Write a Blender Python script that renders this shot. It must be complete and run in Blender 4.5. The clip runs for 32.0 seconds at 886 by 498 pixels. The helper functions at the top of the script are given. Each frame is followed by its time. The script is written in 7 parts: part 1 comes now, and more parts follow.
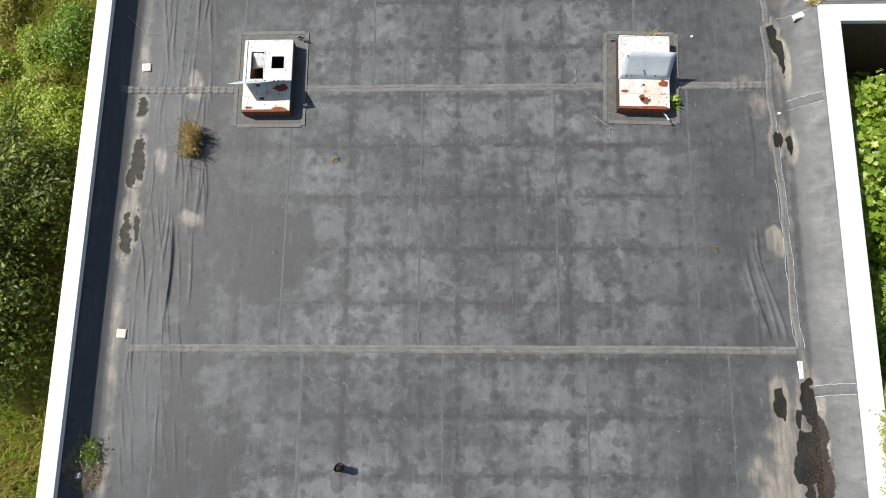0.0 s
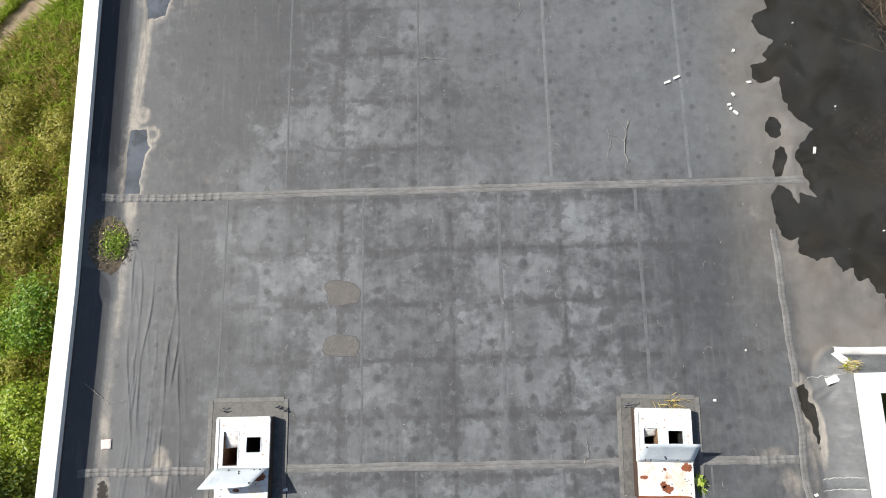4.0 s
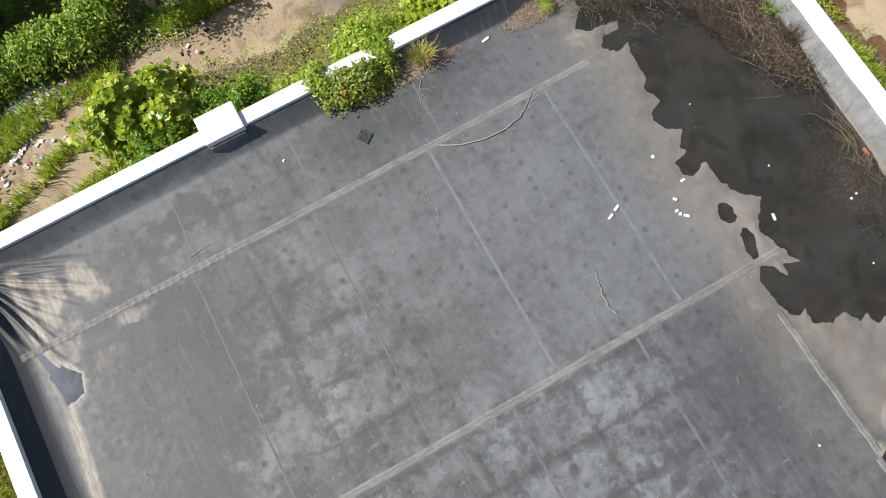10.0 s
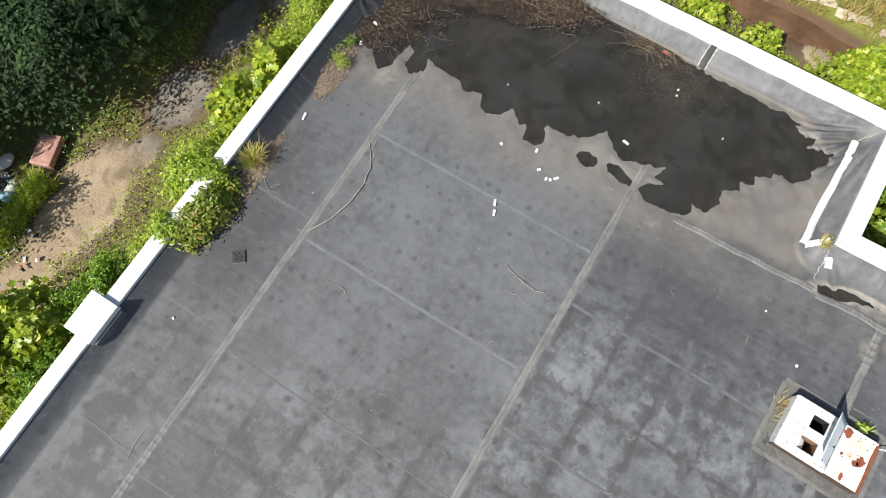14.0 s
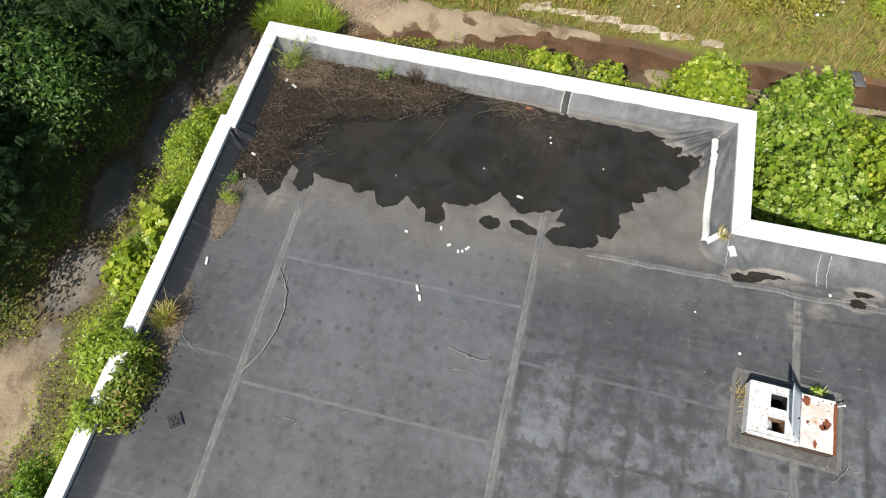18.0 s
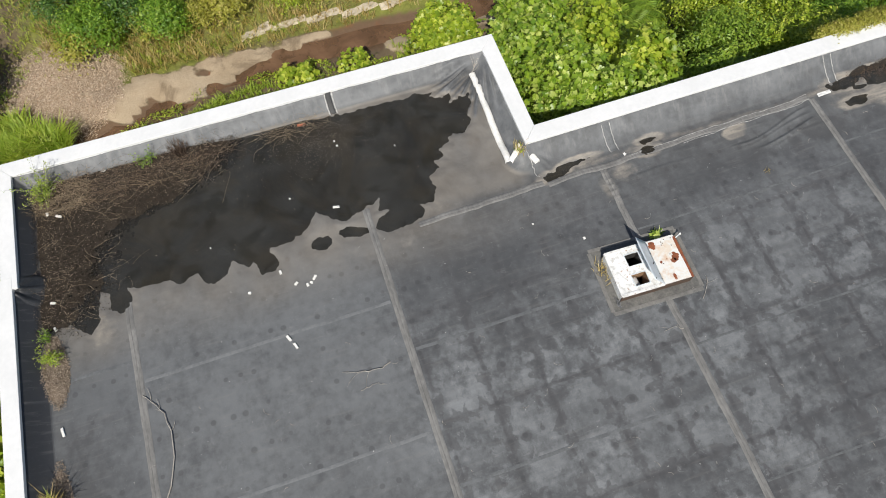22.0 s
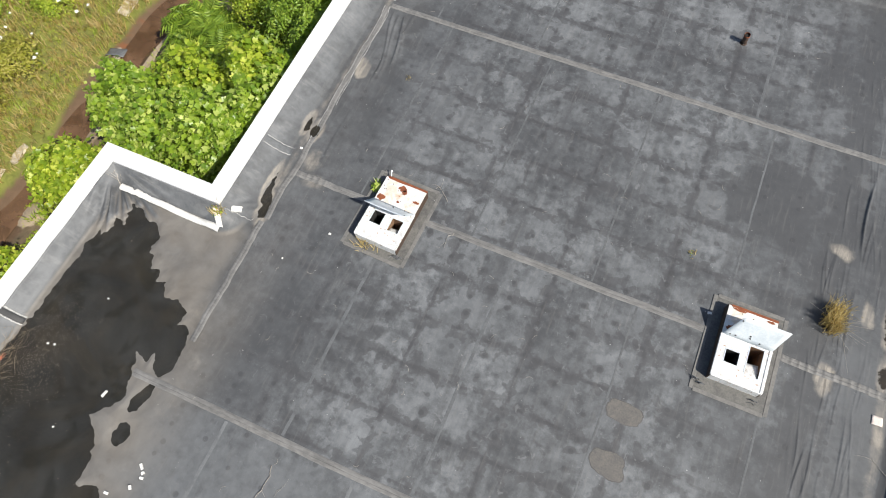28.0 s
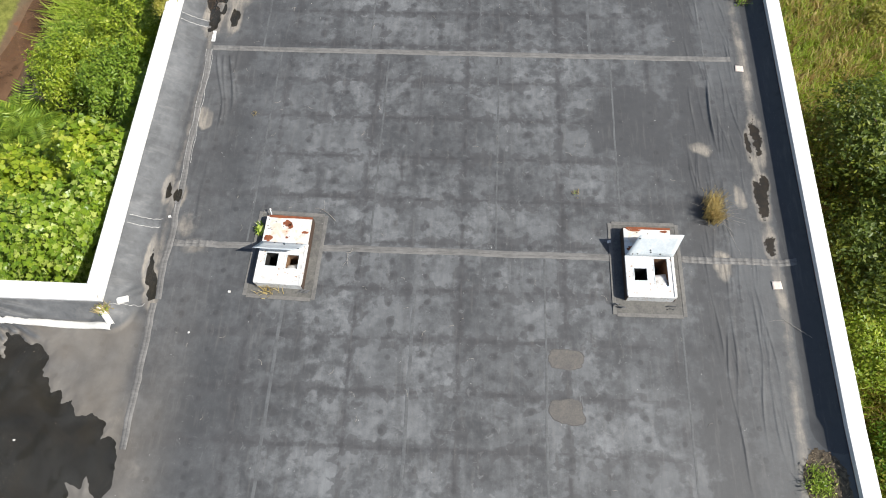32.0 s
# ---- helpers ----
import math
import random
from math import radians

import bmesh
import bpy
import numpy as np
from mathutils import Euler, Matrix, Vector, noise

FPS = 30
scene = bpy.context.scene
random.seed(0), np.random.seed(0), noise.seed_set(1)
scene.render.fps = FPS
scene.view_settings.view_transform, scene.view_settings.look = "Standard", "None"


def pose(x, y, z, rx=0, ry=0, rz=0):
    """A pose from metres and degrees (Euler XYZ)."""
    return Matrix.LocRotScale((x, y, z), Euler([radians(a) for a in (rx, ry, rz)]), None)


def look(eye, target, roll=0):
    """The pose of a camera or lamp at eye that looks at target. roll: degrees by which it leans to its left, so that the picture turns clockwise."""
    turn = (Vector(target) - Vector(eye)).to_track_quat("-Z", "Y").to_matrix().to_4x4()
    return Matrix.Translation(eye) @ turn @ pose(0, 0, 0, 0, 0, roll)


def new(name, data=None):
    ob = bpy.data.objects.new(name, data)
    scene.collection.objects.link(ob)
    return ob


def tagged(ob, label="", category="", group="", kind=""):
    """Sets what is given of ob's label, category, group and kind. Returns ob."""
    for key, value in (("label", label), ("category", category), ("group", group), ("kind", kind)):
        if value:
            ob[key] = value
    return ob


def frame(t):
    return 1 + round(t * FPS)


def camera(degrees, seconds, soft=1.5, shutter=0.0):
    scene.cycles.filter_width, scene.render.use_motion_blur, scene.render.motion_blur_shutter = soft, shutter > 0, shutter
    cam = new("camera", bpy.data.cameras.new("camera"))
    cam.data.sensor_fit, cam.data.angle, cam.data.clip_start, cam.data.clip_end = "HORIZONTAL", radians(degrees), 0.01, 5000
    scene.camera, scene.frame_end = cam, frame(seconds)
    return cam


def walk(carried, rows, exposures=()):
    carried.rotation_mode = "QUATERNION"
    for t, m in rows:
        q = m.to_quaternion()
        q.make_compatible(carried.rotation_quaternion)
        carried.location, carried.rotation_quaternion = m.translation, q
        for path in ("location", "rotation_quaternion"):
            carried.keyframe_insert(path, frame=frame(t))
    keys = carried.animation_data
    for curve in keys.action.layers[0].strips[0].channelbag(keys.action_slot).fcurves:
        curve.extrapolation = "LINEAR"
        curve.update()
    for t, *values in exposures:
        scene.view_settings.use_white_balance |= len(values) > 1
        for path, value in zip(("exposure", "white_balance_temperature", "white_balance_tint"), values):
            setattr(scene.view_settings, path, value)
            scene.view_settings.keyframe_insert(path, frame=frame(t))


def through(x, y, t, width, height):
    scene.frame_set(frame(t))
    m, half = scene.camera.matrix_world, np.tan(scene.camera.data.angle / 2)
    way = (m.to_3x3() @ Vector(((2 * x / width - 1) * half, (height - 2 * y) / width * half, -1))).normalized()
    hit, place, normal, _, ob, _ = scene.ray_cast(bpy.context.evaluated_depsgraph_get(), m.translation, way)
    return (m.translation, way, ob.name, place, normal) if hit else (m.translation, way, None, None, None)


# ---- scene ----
cam = camera(69.08, 32.0, 1.0)
# seconds, place, turn
ROWS = [
    (0, 0.035, 0.026, 14.008, 10.59, 1.89, 0.30),
    (0.5, 0.013, 0.982, 13.998, 10.76, 1.77, -1.08),
    (1, 0.018, 2.126, 13.996, 10.83, 1.78, -1.39),
    (1.5, 0.003, 3.131, 14.000, 10.94, 1.71, -1.39),
    (2, -0.017, 4.265, 13.990, 11.16, 1.63, -1.38),
    (2.5, -0.027, 5.253, 13.998, 11.38, 1.56, -1.36),
    (3, -0.008, 6.357, 14.007, 11.59, 1.58, -1.32),
    (3.5, 0.007, 7.253, 14.000, 11.78, 1.57, -1.29),
    (5.5, 0.023, 10.312, 13.959, 13.36, 1.29, -1.15),
    (6, 0.012, 11.068, 13.975, 13.48, 1.23, -1.12),
    (6.5, 0.044, 11.706, 13.996, 13.58, 1.34, -1.11),
    (7, 0.008, 12.351, 14.023, 13.93, 1.28, -1.11),
    (7.5, 0.002, 12.747, 14.052, 13.93, 1.31, -1.11),
    (8, 0.015, 12.817, 14.011, 14.16, 1.40, -3.78),
    (8.5, 0.037, 12.825, 13.990, 14.19, 1.55, -10.19),
    (9, 0.071, 12.831, 13.984, 14.08, 1.79, -17.37),
    (9.5, 0.109, 12.812, 13.987, 14.01, 1.94, -23.07),
    (10, 0.132, 12.801, 14.006, 13.90, 2.02, -28.87),
    (10.5, 0.188, 12.798, 14.024, 13.83, 2.08, -33.24),
    (11, 0.230, 12.778, 14.021, 13.87, 2.14, -38.02),
    (11.5, 0.254, 12.772, 14.038, 13.81, 2.14, -41.92),
    (12, 0.262, 12.753, 14.024, 13.85, 2.15, -46.12),
    (12.5, 0.270, 12.740, 14.027, 13.83, 2.19, -49.50),
    (13, 0.276, 12.724, 14.023, 13.70, 2.25, -53.27),
    (13.5, 0.271, 12.710, 14.031, 14.52, 2.21, -55.92),
    (14, 0.271, 12.692, 14.041, 17.12, 2.24, -58.25),
    (14.5, 0.248, 12.672, 14.059, 19.65, 2.22, -60.29),
    (15, 0.239, 12.664, 14.087, 22.43, 2.24, -62.66),
    (15.5, 0.236, 12.649, 14.104, 24.41, 2.28, -64.78),
    (17.5, 0.227, 12.652, 14.097, 24.52, 2.04, -74.10),
    (18, 0.231, 12.643, 14.115, 24.47, 2.05, -76.44),
    (18.5, 0.224, 12.634, 14.135, 24.40, 2.03, -78.77),
    (19, 0.214, 12.621, 14.163, 24.32, 2.02, -81.13),
    (19.5, 0.204, 12.608, 14.182, 24.24, 2.00, -83.90),
    (20, 0.187, 12.594, 14.205, 24.19, 1.93, -87.54),
    (20.5, 0.166, 12.581, 14.195, 24.13, 1.89, -91.97),
    (21, 0.151, 12.561, 14.187, 23.97, 1.87, -98.59),
    (21.5, 0.139, 12.542, 14.182, 23.84, 1.86, -104.05),
    (22, 0.119, 12.538, 14.180, 23.80, 1.79, -108.66),
    (22.5, 0.091, 12.536, 14.170, 23.87, 1.73, -112.95),
    (23, 0.054, 12.533, 14.174, 23.95, 1.70, -117.12),
    (23.5, 0.030, 12.545, 14.174, 23.92, 1.68, -121.22),
    (24, -0.013, 12.554, 14.182, 23.89, 1.64, -125.29),
    (24.5, -0.042, 12.555, 14.199, 23.82, 1.61, -129.42),
    (25, -0.073, 12.546, 14.224, 23.77, 1.56, -133.89),
    (25.5, -0.107, 12.553, 14.232, 23.76, 1.52, -138.61),
    (27.5, -0.176, 12.542, 14.243, 23.67, 1.35, -153.16),
    (28, -0.190, 12.528, 14.248, 23.63, 1.38, -156.55),
    (28.5, -0.204, 12.510, 14.242, 23.63, 1.37, -159.52),
    (29, -0.202, 12.497, 14.246, 23.56, 1.35, -161.67),
    (29.5, -0.203, 12.492, 14.250, 23.48, 1.29, -164.42),
    (30, -0.200, 12.491, 14.254, 23.38, 1.22, -168.01),
    (30.5, -0.196, 12.493, 14.260, 23.32, 1.11, -171.36),
    (31, -0.187, 12.497, 14.262, 23.29, 1.01, -173.74),
    (31.5, -0.169, 12.513, 14.262, 23.33, 0.91, -175.74),
    (32, -0.137, 12.530, 14.260, 23.39, 0.84, -177.58),
]
walk(cam, [(t, pose(x, y, z, rx, ry, rz)) for t, x, y, z, rx, ry, rz in ROWS], [(0, 0.3), (3.5, 0.4), (6, 0.66), (9, 0.55), (12, 0.6), (14, 0.55), (17.5, 0.31), (20, 0.22), (22, 0.15), (25, 0.36), (32, 0.45)])

# ---- light ----
world = bpy.data.worlds.new("world")
scene.world = world
world.use_nodes = True
SUN_EL, SUN_AZ = radians(48), radians(-70)        # azimuth from +y, clockwise positive
sky = world.node_tree.nodes.new("ShaderNodeTexSky")
sky.sky_type, sky.sun_disc = "NISHITA", False
sky.sun_elevation, sky.sun_rotation = SUN_EL, SUN_AZ
sky.air_density, sky.dust_density = 1.0, 1.5
world.node_tree.links.new(sky.outputs[0], world.node_tree.nodes["Background"].inputs[0])
world.node_tree.nodes["Background"].inputs[1].default_value = 0.075
sun = new("sun", bpy.data.lights.new("sun", "SUN"))
sun.data.energy, sun.data.angle, sun.data.color = 4.2, radians(0.55), (1.0, 0.955, 0.87)
sun.matrix_world = look((0, 0, 0), (-math.sin(SUN_AZ) * math.cos(SUN_EL), -math.cos(SUN_AZ) * math.cos(SUN_EL), -math.sin(SUN_EL)))



# ---- materials ----
class Nodes:
    """A small shorthand for node materials in object space."""

    def __init__(self, name):
        self.mat = bpy.data.materials.new(name)
        self.mat.use_nodes = True
        self.tree = self.mat.node_tree
        self.bsdf = self.tree.nodes["Principled BSDF"]
        self.out = self.tree.nodes["Material Output"]
        self.co = self.add("ShaderNodeTexCoord").outputs["Object"]

    def add(self, kind):
        return self.tree.nodes.new(kind)

    def put(self, socket, value):
        if isinstance(value, bpy.types.NodeSocket):
            self.tree.links.new(value, socket)
        elif isinstance(value, (tuple, list)) and len(value) == 3 and socket.type == "RGBA":
            socket.default_value = (*value, 1)
        else:
            socket.default_value = value

    def noise(self, scale, detail=4.0, rough=0.55, distort=0.0, stretch=None, offset=(0, 0, 0)):
        n = self.add("ShaderNodeTexNoise")
        m = self.add("ShaderNodeMapping")
        self.tree.links.new(self.co, m.inputs[0])
        m.inputs["Location"].default_value = offset
        m.inputs["Scale"].default_value = stretch or (1, 1, 1)
        self.tree.links.new(m.outputs[0], n.inputs["Vector"])
        n.inputs["Scale"].default_value, n.inputs["Detail"].default_value = scale, detail
        n.inputs["Roughness"].default_value, n.inputs["Distortion"].default_value = rough, distort
        return n.outputs["Fac"]

    def voronoi(self, scale, feature="F1"):
        n = self.add("ShaderNodeTexVoronoi")
        n.feature = feature
        self.tree.links.new(self.co, n.inputs["Vector"])
        n.inputs["Scale"].default_value = scale
        return n.outputs["Distance"]

    def span(self, value, a, b, c=0.0, d=1.0):
        n = self.add("ShaderNodeMapRange")
        n.clamp = True
        n.interpolation_type = "SMOOTHSTEP"
        for socket, v in zip(n.inputs[:5], (value, a, b, c, d)):
            self.put(socket, v)
        return n.outputs[0]

    def math(self, op, a, b=0.0, c=None):
        n = self.add("ShaderNodeMath")
        n.operation = op
        self.put(n.inputs[0], a)
        self.put(n.inputs[1], b)
        if c is not None:
            self.put(n.inputs[2], c)
        return n.outputs[0]

    def mix(self, fac, a, b, blend="MIX"):
        n = self.add("ShaderNodeMix")
        n.data_type, n.blend_type = "RGBA", blend
        self.put(n.inputs[0], fac)
        self.put(n.inputs[6], a)
        self.put(n.inputs[7], b)
        return n.outputs[2]

    def attr(self, name):
        n = self.add("ShaderNodeAttribute")
        n.attribute_name = name
        return n.outputs["Fac"]

    def axis(self, k):
        n = self.add("ShaderNodeSeparateXYZ")
        self.tree.links.new(self.co, n.inputs[0])
        return n.outputs[k]

    def random(self):
        return self.add("ShaderNodeObjectInfo").outputs["Random"]

    def island(self):
        return self.add("ShaderNodeNewGeometry").outputs["Random Per Island"]

    def bump(self, height, strength=0.3, distance=0.01):
        n = self.add("ShaderNodeBump")
        n.inputs["Strength"].default_value, n.inputs["Distance"].default_value = strength, distance
        self.tree.links.new(height, n.inputs["Height"])
        self.tree.links.new(n.outputs[0], self.bsdf.inputs["Normal"])

    def done(self, color, rough=0.7, metal=0.0, spec=0.5):
        self.put(self.bsdf.inputs["Base Color"], color)
        self.put(self.bsdf.inputs["Roughness"], rough)
        self.put(self.bsdf.inputs["Metallic"], metal)
        self.put(self.bsdf.inputs["Specular IOR Level"], spec)
        return self.mat


def membrane_material():
    """Weathered black rubber sheet: dust clouds, board joints and fastener dots that show through, silt and damp dirt;
    shade and sheen painted on the parapet slopes.
    """
    g = Nodes("rubber_membrane")
    x, y = g.axis(0), g.axis(1)
    wob = g.math("MULTIPLY", g.math("SUBTRACT", g.noise(1.6, 3), 0.5), 0.14)
    xs, ys = g.math("ADD", x, wob), g.math("ADD", y, wob)

    def joint(v, pitch, start, half):
        u = g.math("ABSOLUTE", g.math("SUBTRACT", g.math("FRACT", g.math("ADD", g.math("DIVIDE", g.math("SUBTRACT", v, start), pitch), 100.5)), 0.5))
        return g.span(g.math("MULTIPLY", u, pitch), 0.015, half, 1.0, 0.0)

    wide = g.span(g.math("MULTIPLY_ADD", g.noise(7.0, 4, 0.6), 0.4, g.math("MULTIPLY", g.noise(1.5, 4, 0.6), 0.6)), 0.36, 0.64, 0.04, 0.30)
    lines = g.math("MAXIMUM", joint(ys, 1.2, 3.84, wide), g.math("MULTIPLY", joint(xs, 2.44, -0.12, wide), 0.95))
    patchy = g.math("MULTIPLY", g.span(g.noise(0.5, 4, 0.6, offset=(6, 1, 0)), 0.36, 0.62, 0.12, 1.0), g.math("MULTIPLY_ADD", g.attr("dust"), 0.6, 0.4))
    patchy = g.math("MULTIPLY", patchy, g.span(g.noise(1.7, 4, 0.6, offset=(4, 4, 0)), 0.36, 0.58, 0.25, 1.0))
    lines = g.math("MULTIPLY", lines, patchy)
    core = g.math("MULTIPLY", g.math("MAXIMUM", joint(ys, 1.2, 3.84, 0.055), joint(xs, 2.44, -0.12, 0.055)), g.span(g.noise(3.1, 4, 0.6, offset=(1, 8, 0)), 0.42, 0.6))
    half_lines = joint(xs, 2.44, 1.14, 0.14)
    # each board under the sheet keeps dust in its own way
    board = g.add("ShaderNodeTexWhiteNoise")
    bc = g.add("ShaderNodeCombineXYZ")
    g.put(bc.inputs[0], g.math("FLOOR", g.math("DIVIDE", g.math("ADD", xs, 0.08), 1.22)))
    g.put(bc.inputs[1], g.math("FLOOR", g.math("DIVIDE", g.math("SUBTRACT", ys, 3.84), 1.2)))
    g.tree.links.new(bc.outputs[0], board.inputs["Vector"])
    own = board.outputs["Value"]
    # fastener dots
    cx, cy = g.math("DIVIDE", g.math("ADD", x, 0.49), 0.813), g.math("DIVIDE", g.math("SUBTRACT", y, 3.63), 0.4)
    fx, fy = g.math("SUBTRACT", g.math("FRACT", g.math("ADD", cx, 100)), 0.5), g.math("SUBTRACT", g.math("FRACT", g.math("ADD", cy, 100)), 0.5)
    wn = g.add("ShaderNodeTexWhiteNoise")
    cell = g.add("ShaderNodeCombineXYZ")
    g.put(cell.inputs[0], g.math("FLOOR", cx))
    g.put(cell.inputs[1], g.math("FLOOR", cy))
    g.tree.links.new(cell.outputs[0], wn.inputs["Vector"])
    r = wn.outputs["Value"]
    sep = g.add("ShaderNodeSeparateXYZ")
    g.tree.links.new(wn.outputs["Color"], sep.inputs[0])
    jx = g.math("MULTIPLY_ADD", g.math("SUBTRACT", sep.outputs[0], 0.5), 0.22, fx)
    jy = g.math("MULTIPLY_ADD", g.math("SUBTRACT", sep.outputs[1], 0.5), 0.5, fy)
    dist = g.math("SQRT", g.math("ADD", g.math("POWER", g.math("MULTIPLY", jx, 0.813), 2.0), g.math("POWER", g.math("MULTIPLY", jy, 0.4), 2.0)))
    size = g.math("MULTIPLY_ADD", r, 0.045, 0.025)
    dot = g.span(dist, g.math("MULTIPLY", size, 0.75), g.math("MULTIPLY", size, 1.25), 1.0, 0.0)
    dot = g.math("MULTIPLY", dot, g.span(r, 0.35, 0.5))
    halo = g.math("MULTIPLY", g.span(dist, 0.02, 0.17, 1.0, 0.0), g.span(r, 0.45, 0.6))
    # dust that lies on the boards between the joints
    fine = g.noise(5.0, 6, 0.65)
    grit = g.noise(38, 4, 0.7)
    cloud = g.math("MULTIPLY_ADD", g.noise(5.2, 4, 0.6, offset=(5, 2, 0)), 0.42, g.math("MULTIPLY", g.noise(1.3, 4, 0.55, 0.3, stretch=(1.0, 0.85, 1.0)), 0.58))
    big = g.noise(0.3, 3, 0.5, offset=(3.1, 1.7, 0))
    runs = g.noise(3.4, 4, 0.6, stretch=(3.2, 0.55, 1.0), offset=(2, 6, 0))
    crisp = g.span(g.math("MULTIPLY_ADD", g.math("SUBTRACT", grit, 0.5), 0.1, g.noise(2.0, 5, 0.58, 0.5, offset=(11, 3, 0))), 0.45, 0.535)
    pale = g.math("MULTIPLY", g.span(g.math("MULTIPLY_ADD", g.math("SUBTRACT", grit, 0.5), 0.08, cloud), 0.38, 0.60), g.span(big, 0.36, 0.6, 0.45, 1.0))
    pale = g.math("MULTIPLY", pale, g.math("MULTIPLY_ADD", crisp, 0.34, 0.76))
    pale = g.math("MULTIPLY", pale, g.math("SUBTRACT", 1.0, g.math("MULTIPLY", g.math("MAXIMUM", lines, g.math("MULTIPLY", halo, 0.8)), 0.9)))
    pale = g.math("MULTIPLY", pale, g.math("MULTIPLY", g.attr("dust"), g.span(own, 0.0, 1.0, 0.62, 1.12)))
    pale = g.math("MULTIPLY", pale, g.math("MULTIPLY", g.span(grit, 0.3, 0.62, 0.85, 1.06), g.span(runs, 0.3, 0.7, 0.72, 1.12)))
    tone = g.span(g.math("MULTIPLY_ADD", fine, 0.35, g.math("MULTIPLY", big, 0.65)), 0.3, 0.7)
    mid = g.math("MULTIPLY_ADD", cloud, 0.5, g.math("MULTIPLY", tone, 0.5))
    color = g.mix(g.span(mid, 0.25, 0.75), (0.067, 0.0695, 0.073), (0.115, 0.120, 0.125))
    color = g.mix(g.math("MULTIPLY", pale, 0.82), color, (0.219, 0.229, 0.2365))
    color = g.mix(g.math("MULTIPLY", g.math("MULTIPLY", lines, g.span(cloud, 0.3, 0.55, 0.45, 1.0)), 0.4), color, (0.056, 0.053, 0.056))
    color = g.mix(g.math("MULTIPLY", core, g.math("MULTIPLY", g.attr("dust"), 0.45)), color, (0.042, 0.039, 0.041))
    color = g.mix(g.math("MULTIPLY", half_lines, g.math("MULTIPLY", g.attr("dust"), 0.3)), color, (0.058, 0.058, 0.06))
    # lumpy damp blots that cling to the joints and the fasteners
    near = g.math("MAXIMUM", g.math("MAXIMUM", joint(ys, 1.2, 3.84, 0.36), joint(xs, 2.44, -0.12, 0.36)), g.math("MULTIPLY", g.span(dist, 0.02, 0.22, 1.0, 0.0), g.span(r, 0.35, 0.5)))
    blots = g.span(g.math("MULTIPLY_ADD", near, 0.17, g.math("MULTIPLY_ADD", g.math("SUBTRACT", grit, 0.5), 0.05, g.noise(3.3, 4, 0.5, 0.25, offset=(9, 4, 0)))), 0.615, 0.685)
    color = g.mix(g.math("MULTIPLY", blots, g.math("MULTIPLY_ADD", g.attr("dust"), 0.5, 0.05)), color, (0.064, 0.0635, 0.066))
    color = g.mix(g.math("MULTIPLY", g.attr("bleach"), g.span(g.math("MULTIPLY_ADD", fine, 0.4, g.math("MULTIPLY", cloud, 0.6)), 0.3, 0.62, 0.12, 0.52)), color, (0.168, 0.176, 0.182))
    chalk = g.span(g.noise(4.6, 5, 0.65, 0.8, offset=(14, 9, 0)), 0.60, 0.70)
    color = g.mix(g.math("MULTIPLY", chalk, g.math("MULTIPLY_ADD", g.attr("dust"), 0.22, 0.12)), color, (0.27, 0.275, 0.28))
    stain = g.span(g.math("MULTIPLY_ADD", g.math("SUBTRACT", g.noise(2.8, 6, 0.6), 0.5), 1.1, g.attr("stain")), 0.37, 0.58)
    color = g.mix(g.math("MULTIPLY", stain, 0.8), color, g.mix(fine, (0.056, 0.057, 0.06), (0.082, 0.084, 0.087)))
    # values above 1.05: parapet shade painted near-black on the upturned sheet
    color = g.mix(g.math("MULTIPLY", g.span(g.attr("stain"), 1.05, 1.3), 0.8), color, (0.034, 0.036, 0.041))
    color = g.mix(g.math("MULTIPLY", dot, 0.42), color, (0.05, 0.05, 0.052))
    # streaks and scuffs
    streak = g.span(g.noise(2.2, 5, 0.6, 0.2, stretch=(5.0, 0.5, 1)), 0.52, 0.72)
    color = g.mix(g.math("MULTIPLY", streak, 0.2), color, (0.2, 0.195, 0.185))
    fleck = g.span(g.noise(55, 2, 0.5), 0.73, 0.76)
    color = g.mix(g.math("MULTIPLY", fleck, 0.4), color, (0.4, 0.39, 0.36))
    # sun sheen painted as a paler colour where the sheet slopes up the east parapets
    color = g.mix(g.math("MULTIPLY", g.attr("slope"), 0.8), color, g.mix(g.span(cloud, 0.3, 0.7), (0.098, 0.102, 0.106), (0.198, 0.204, 0.209)))
    run_off = g.span(g.noise(1.3, 5, 0.65, 0.3, stretch=(0.9, 3.0, 0.6), offset=(3, 3, 0)), 0.5, 0.68)
    color = g.mix(g.math("MULTIPLY", g.math("MULTIPLY", g.attr("slope"), run_off), 0.3), color, (0.30, 0.30, 0.295))
    soot = g.span(g.noise(1.0, 5, 0.6, 0.5, offset=(7, 2, 0)), 0.52, 0.66)
    color = g.mix(g.math("MULTIPLY", g.math("MULTIPLY", g.attr("slope"), soot), 0.3), color, (0.075, 0.074, 0.072))
    # thin grey-tan film that the pond leaves when it shrinks
    film = g.math("MULTIPLY", g.attr("film"), g.span(g.noise(0.9, 4, 0.5), 0.25, 0.75, 0.6, 1.0))
    color = g.mix(film, color, g.mix(g.span(g.noise(1.3, 5, 0.6, 0.4), 0.3, 0.7), (0.172, 0.152, 0.127), (0.245, 0.222, 0.19)))
    # silt and damp dirt
    brk = g.noise(3.4, 5, 0.62, 0.3)
    silt = g.span(g.math("MULTIPLY_ADD", g.math("SUBTRACT", brk, 0.5), 0.75, g.attr("silt")), 0.22, 0.85)
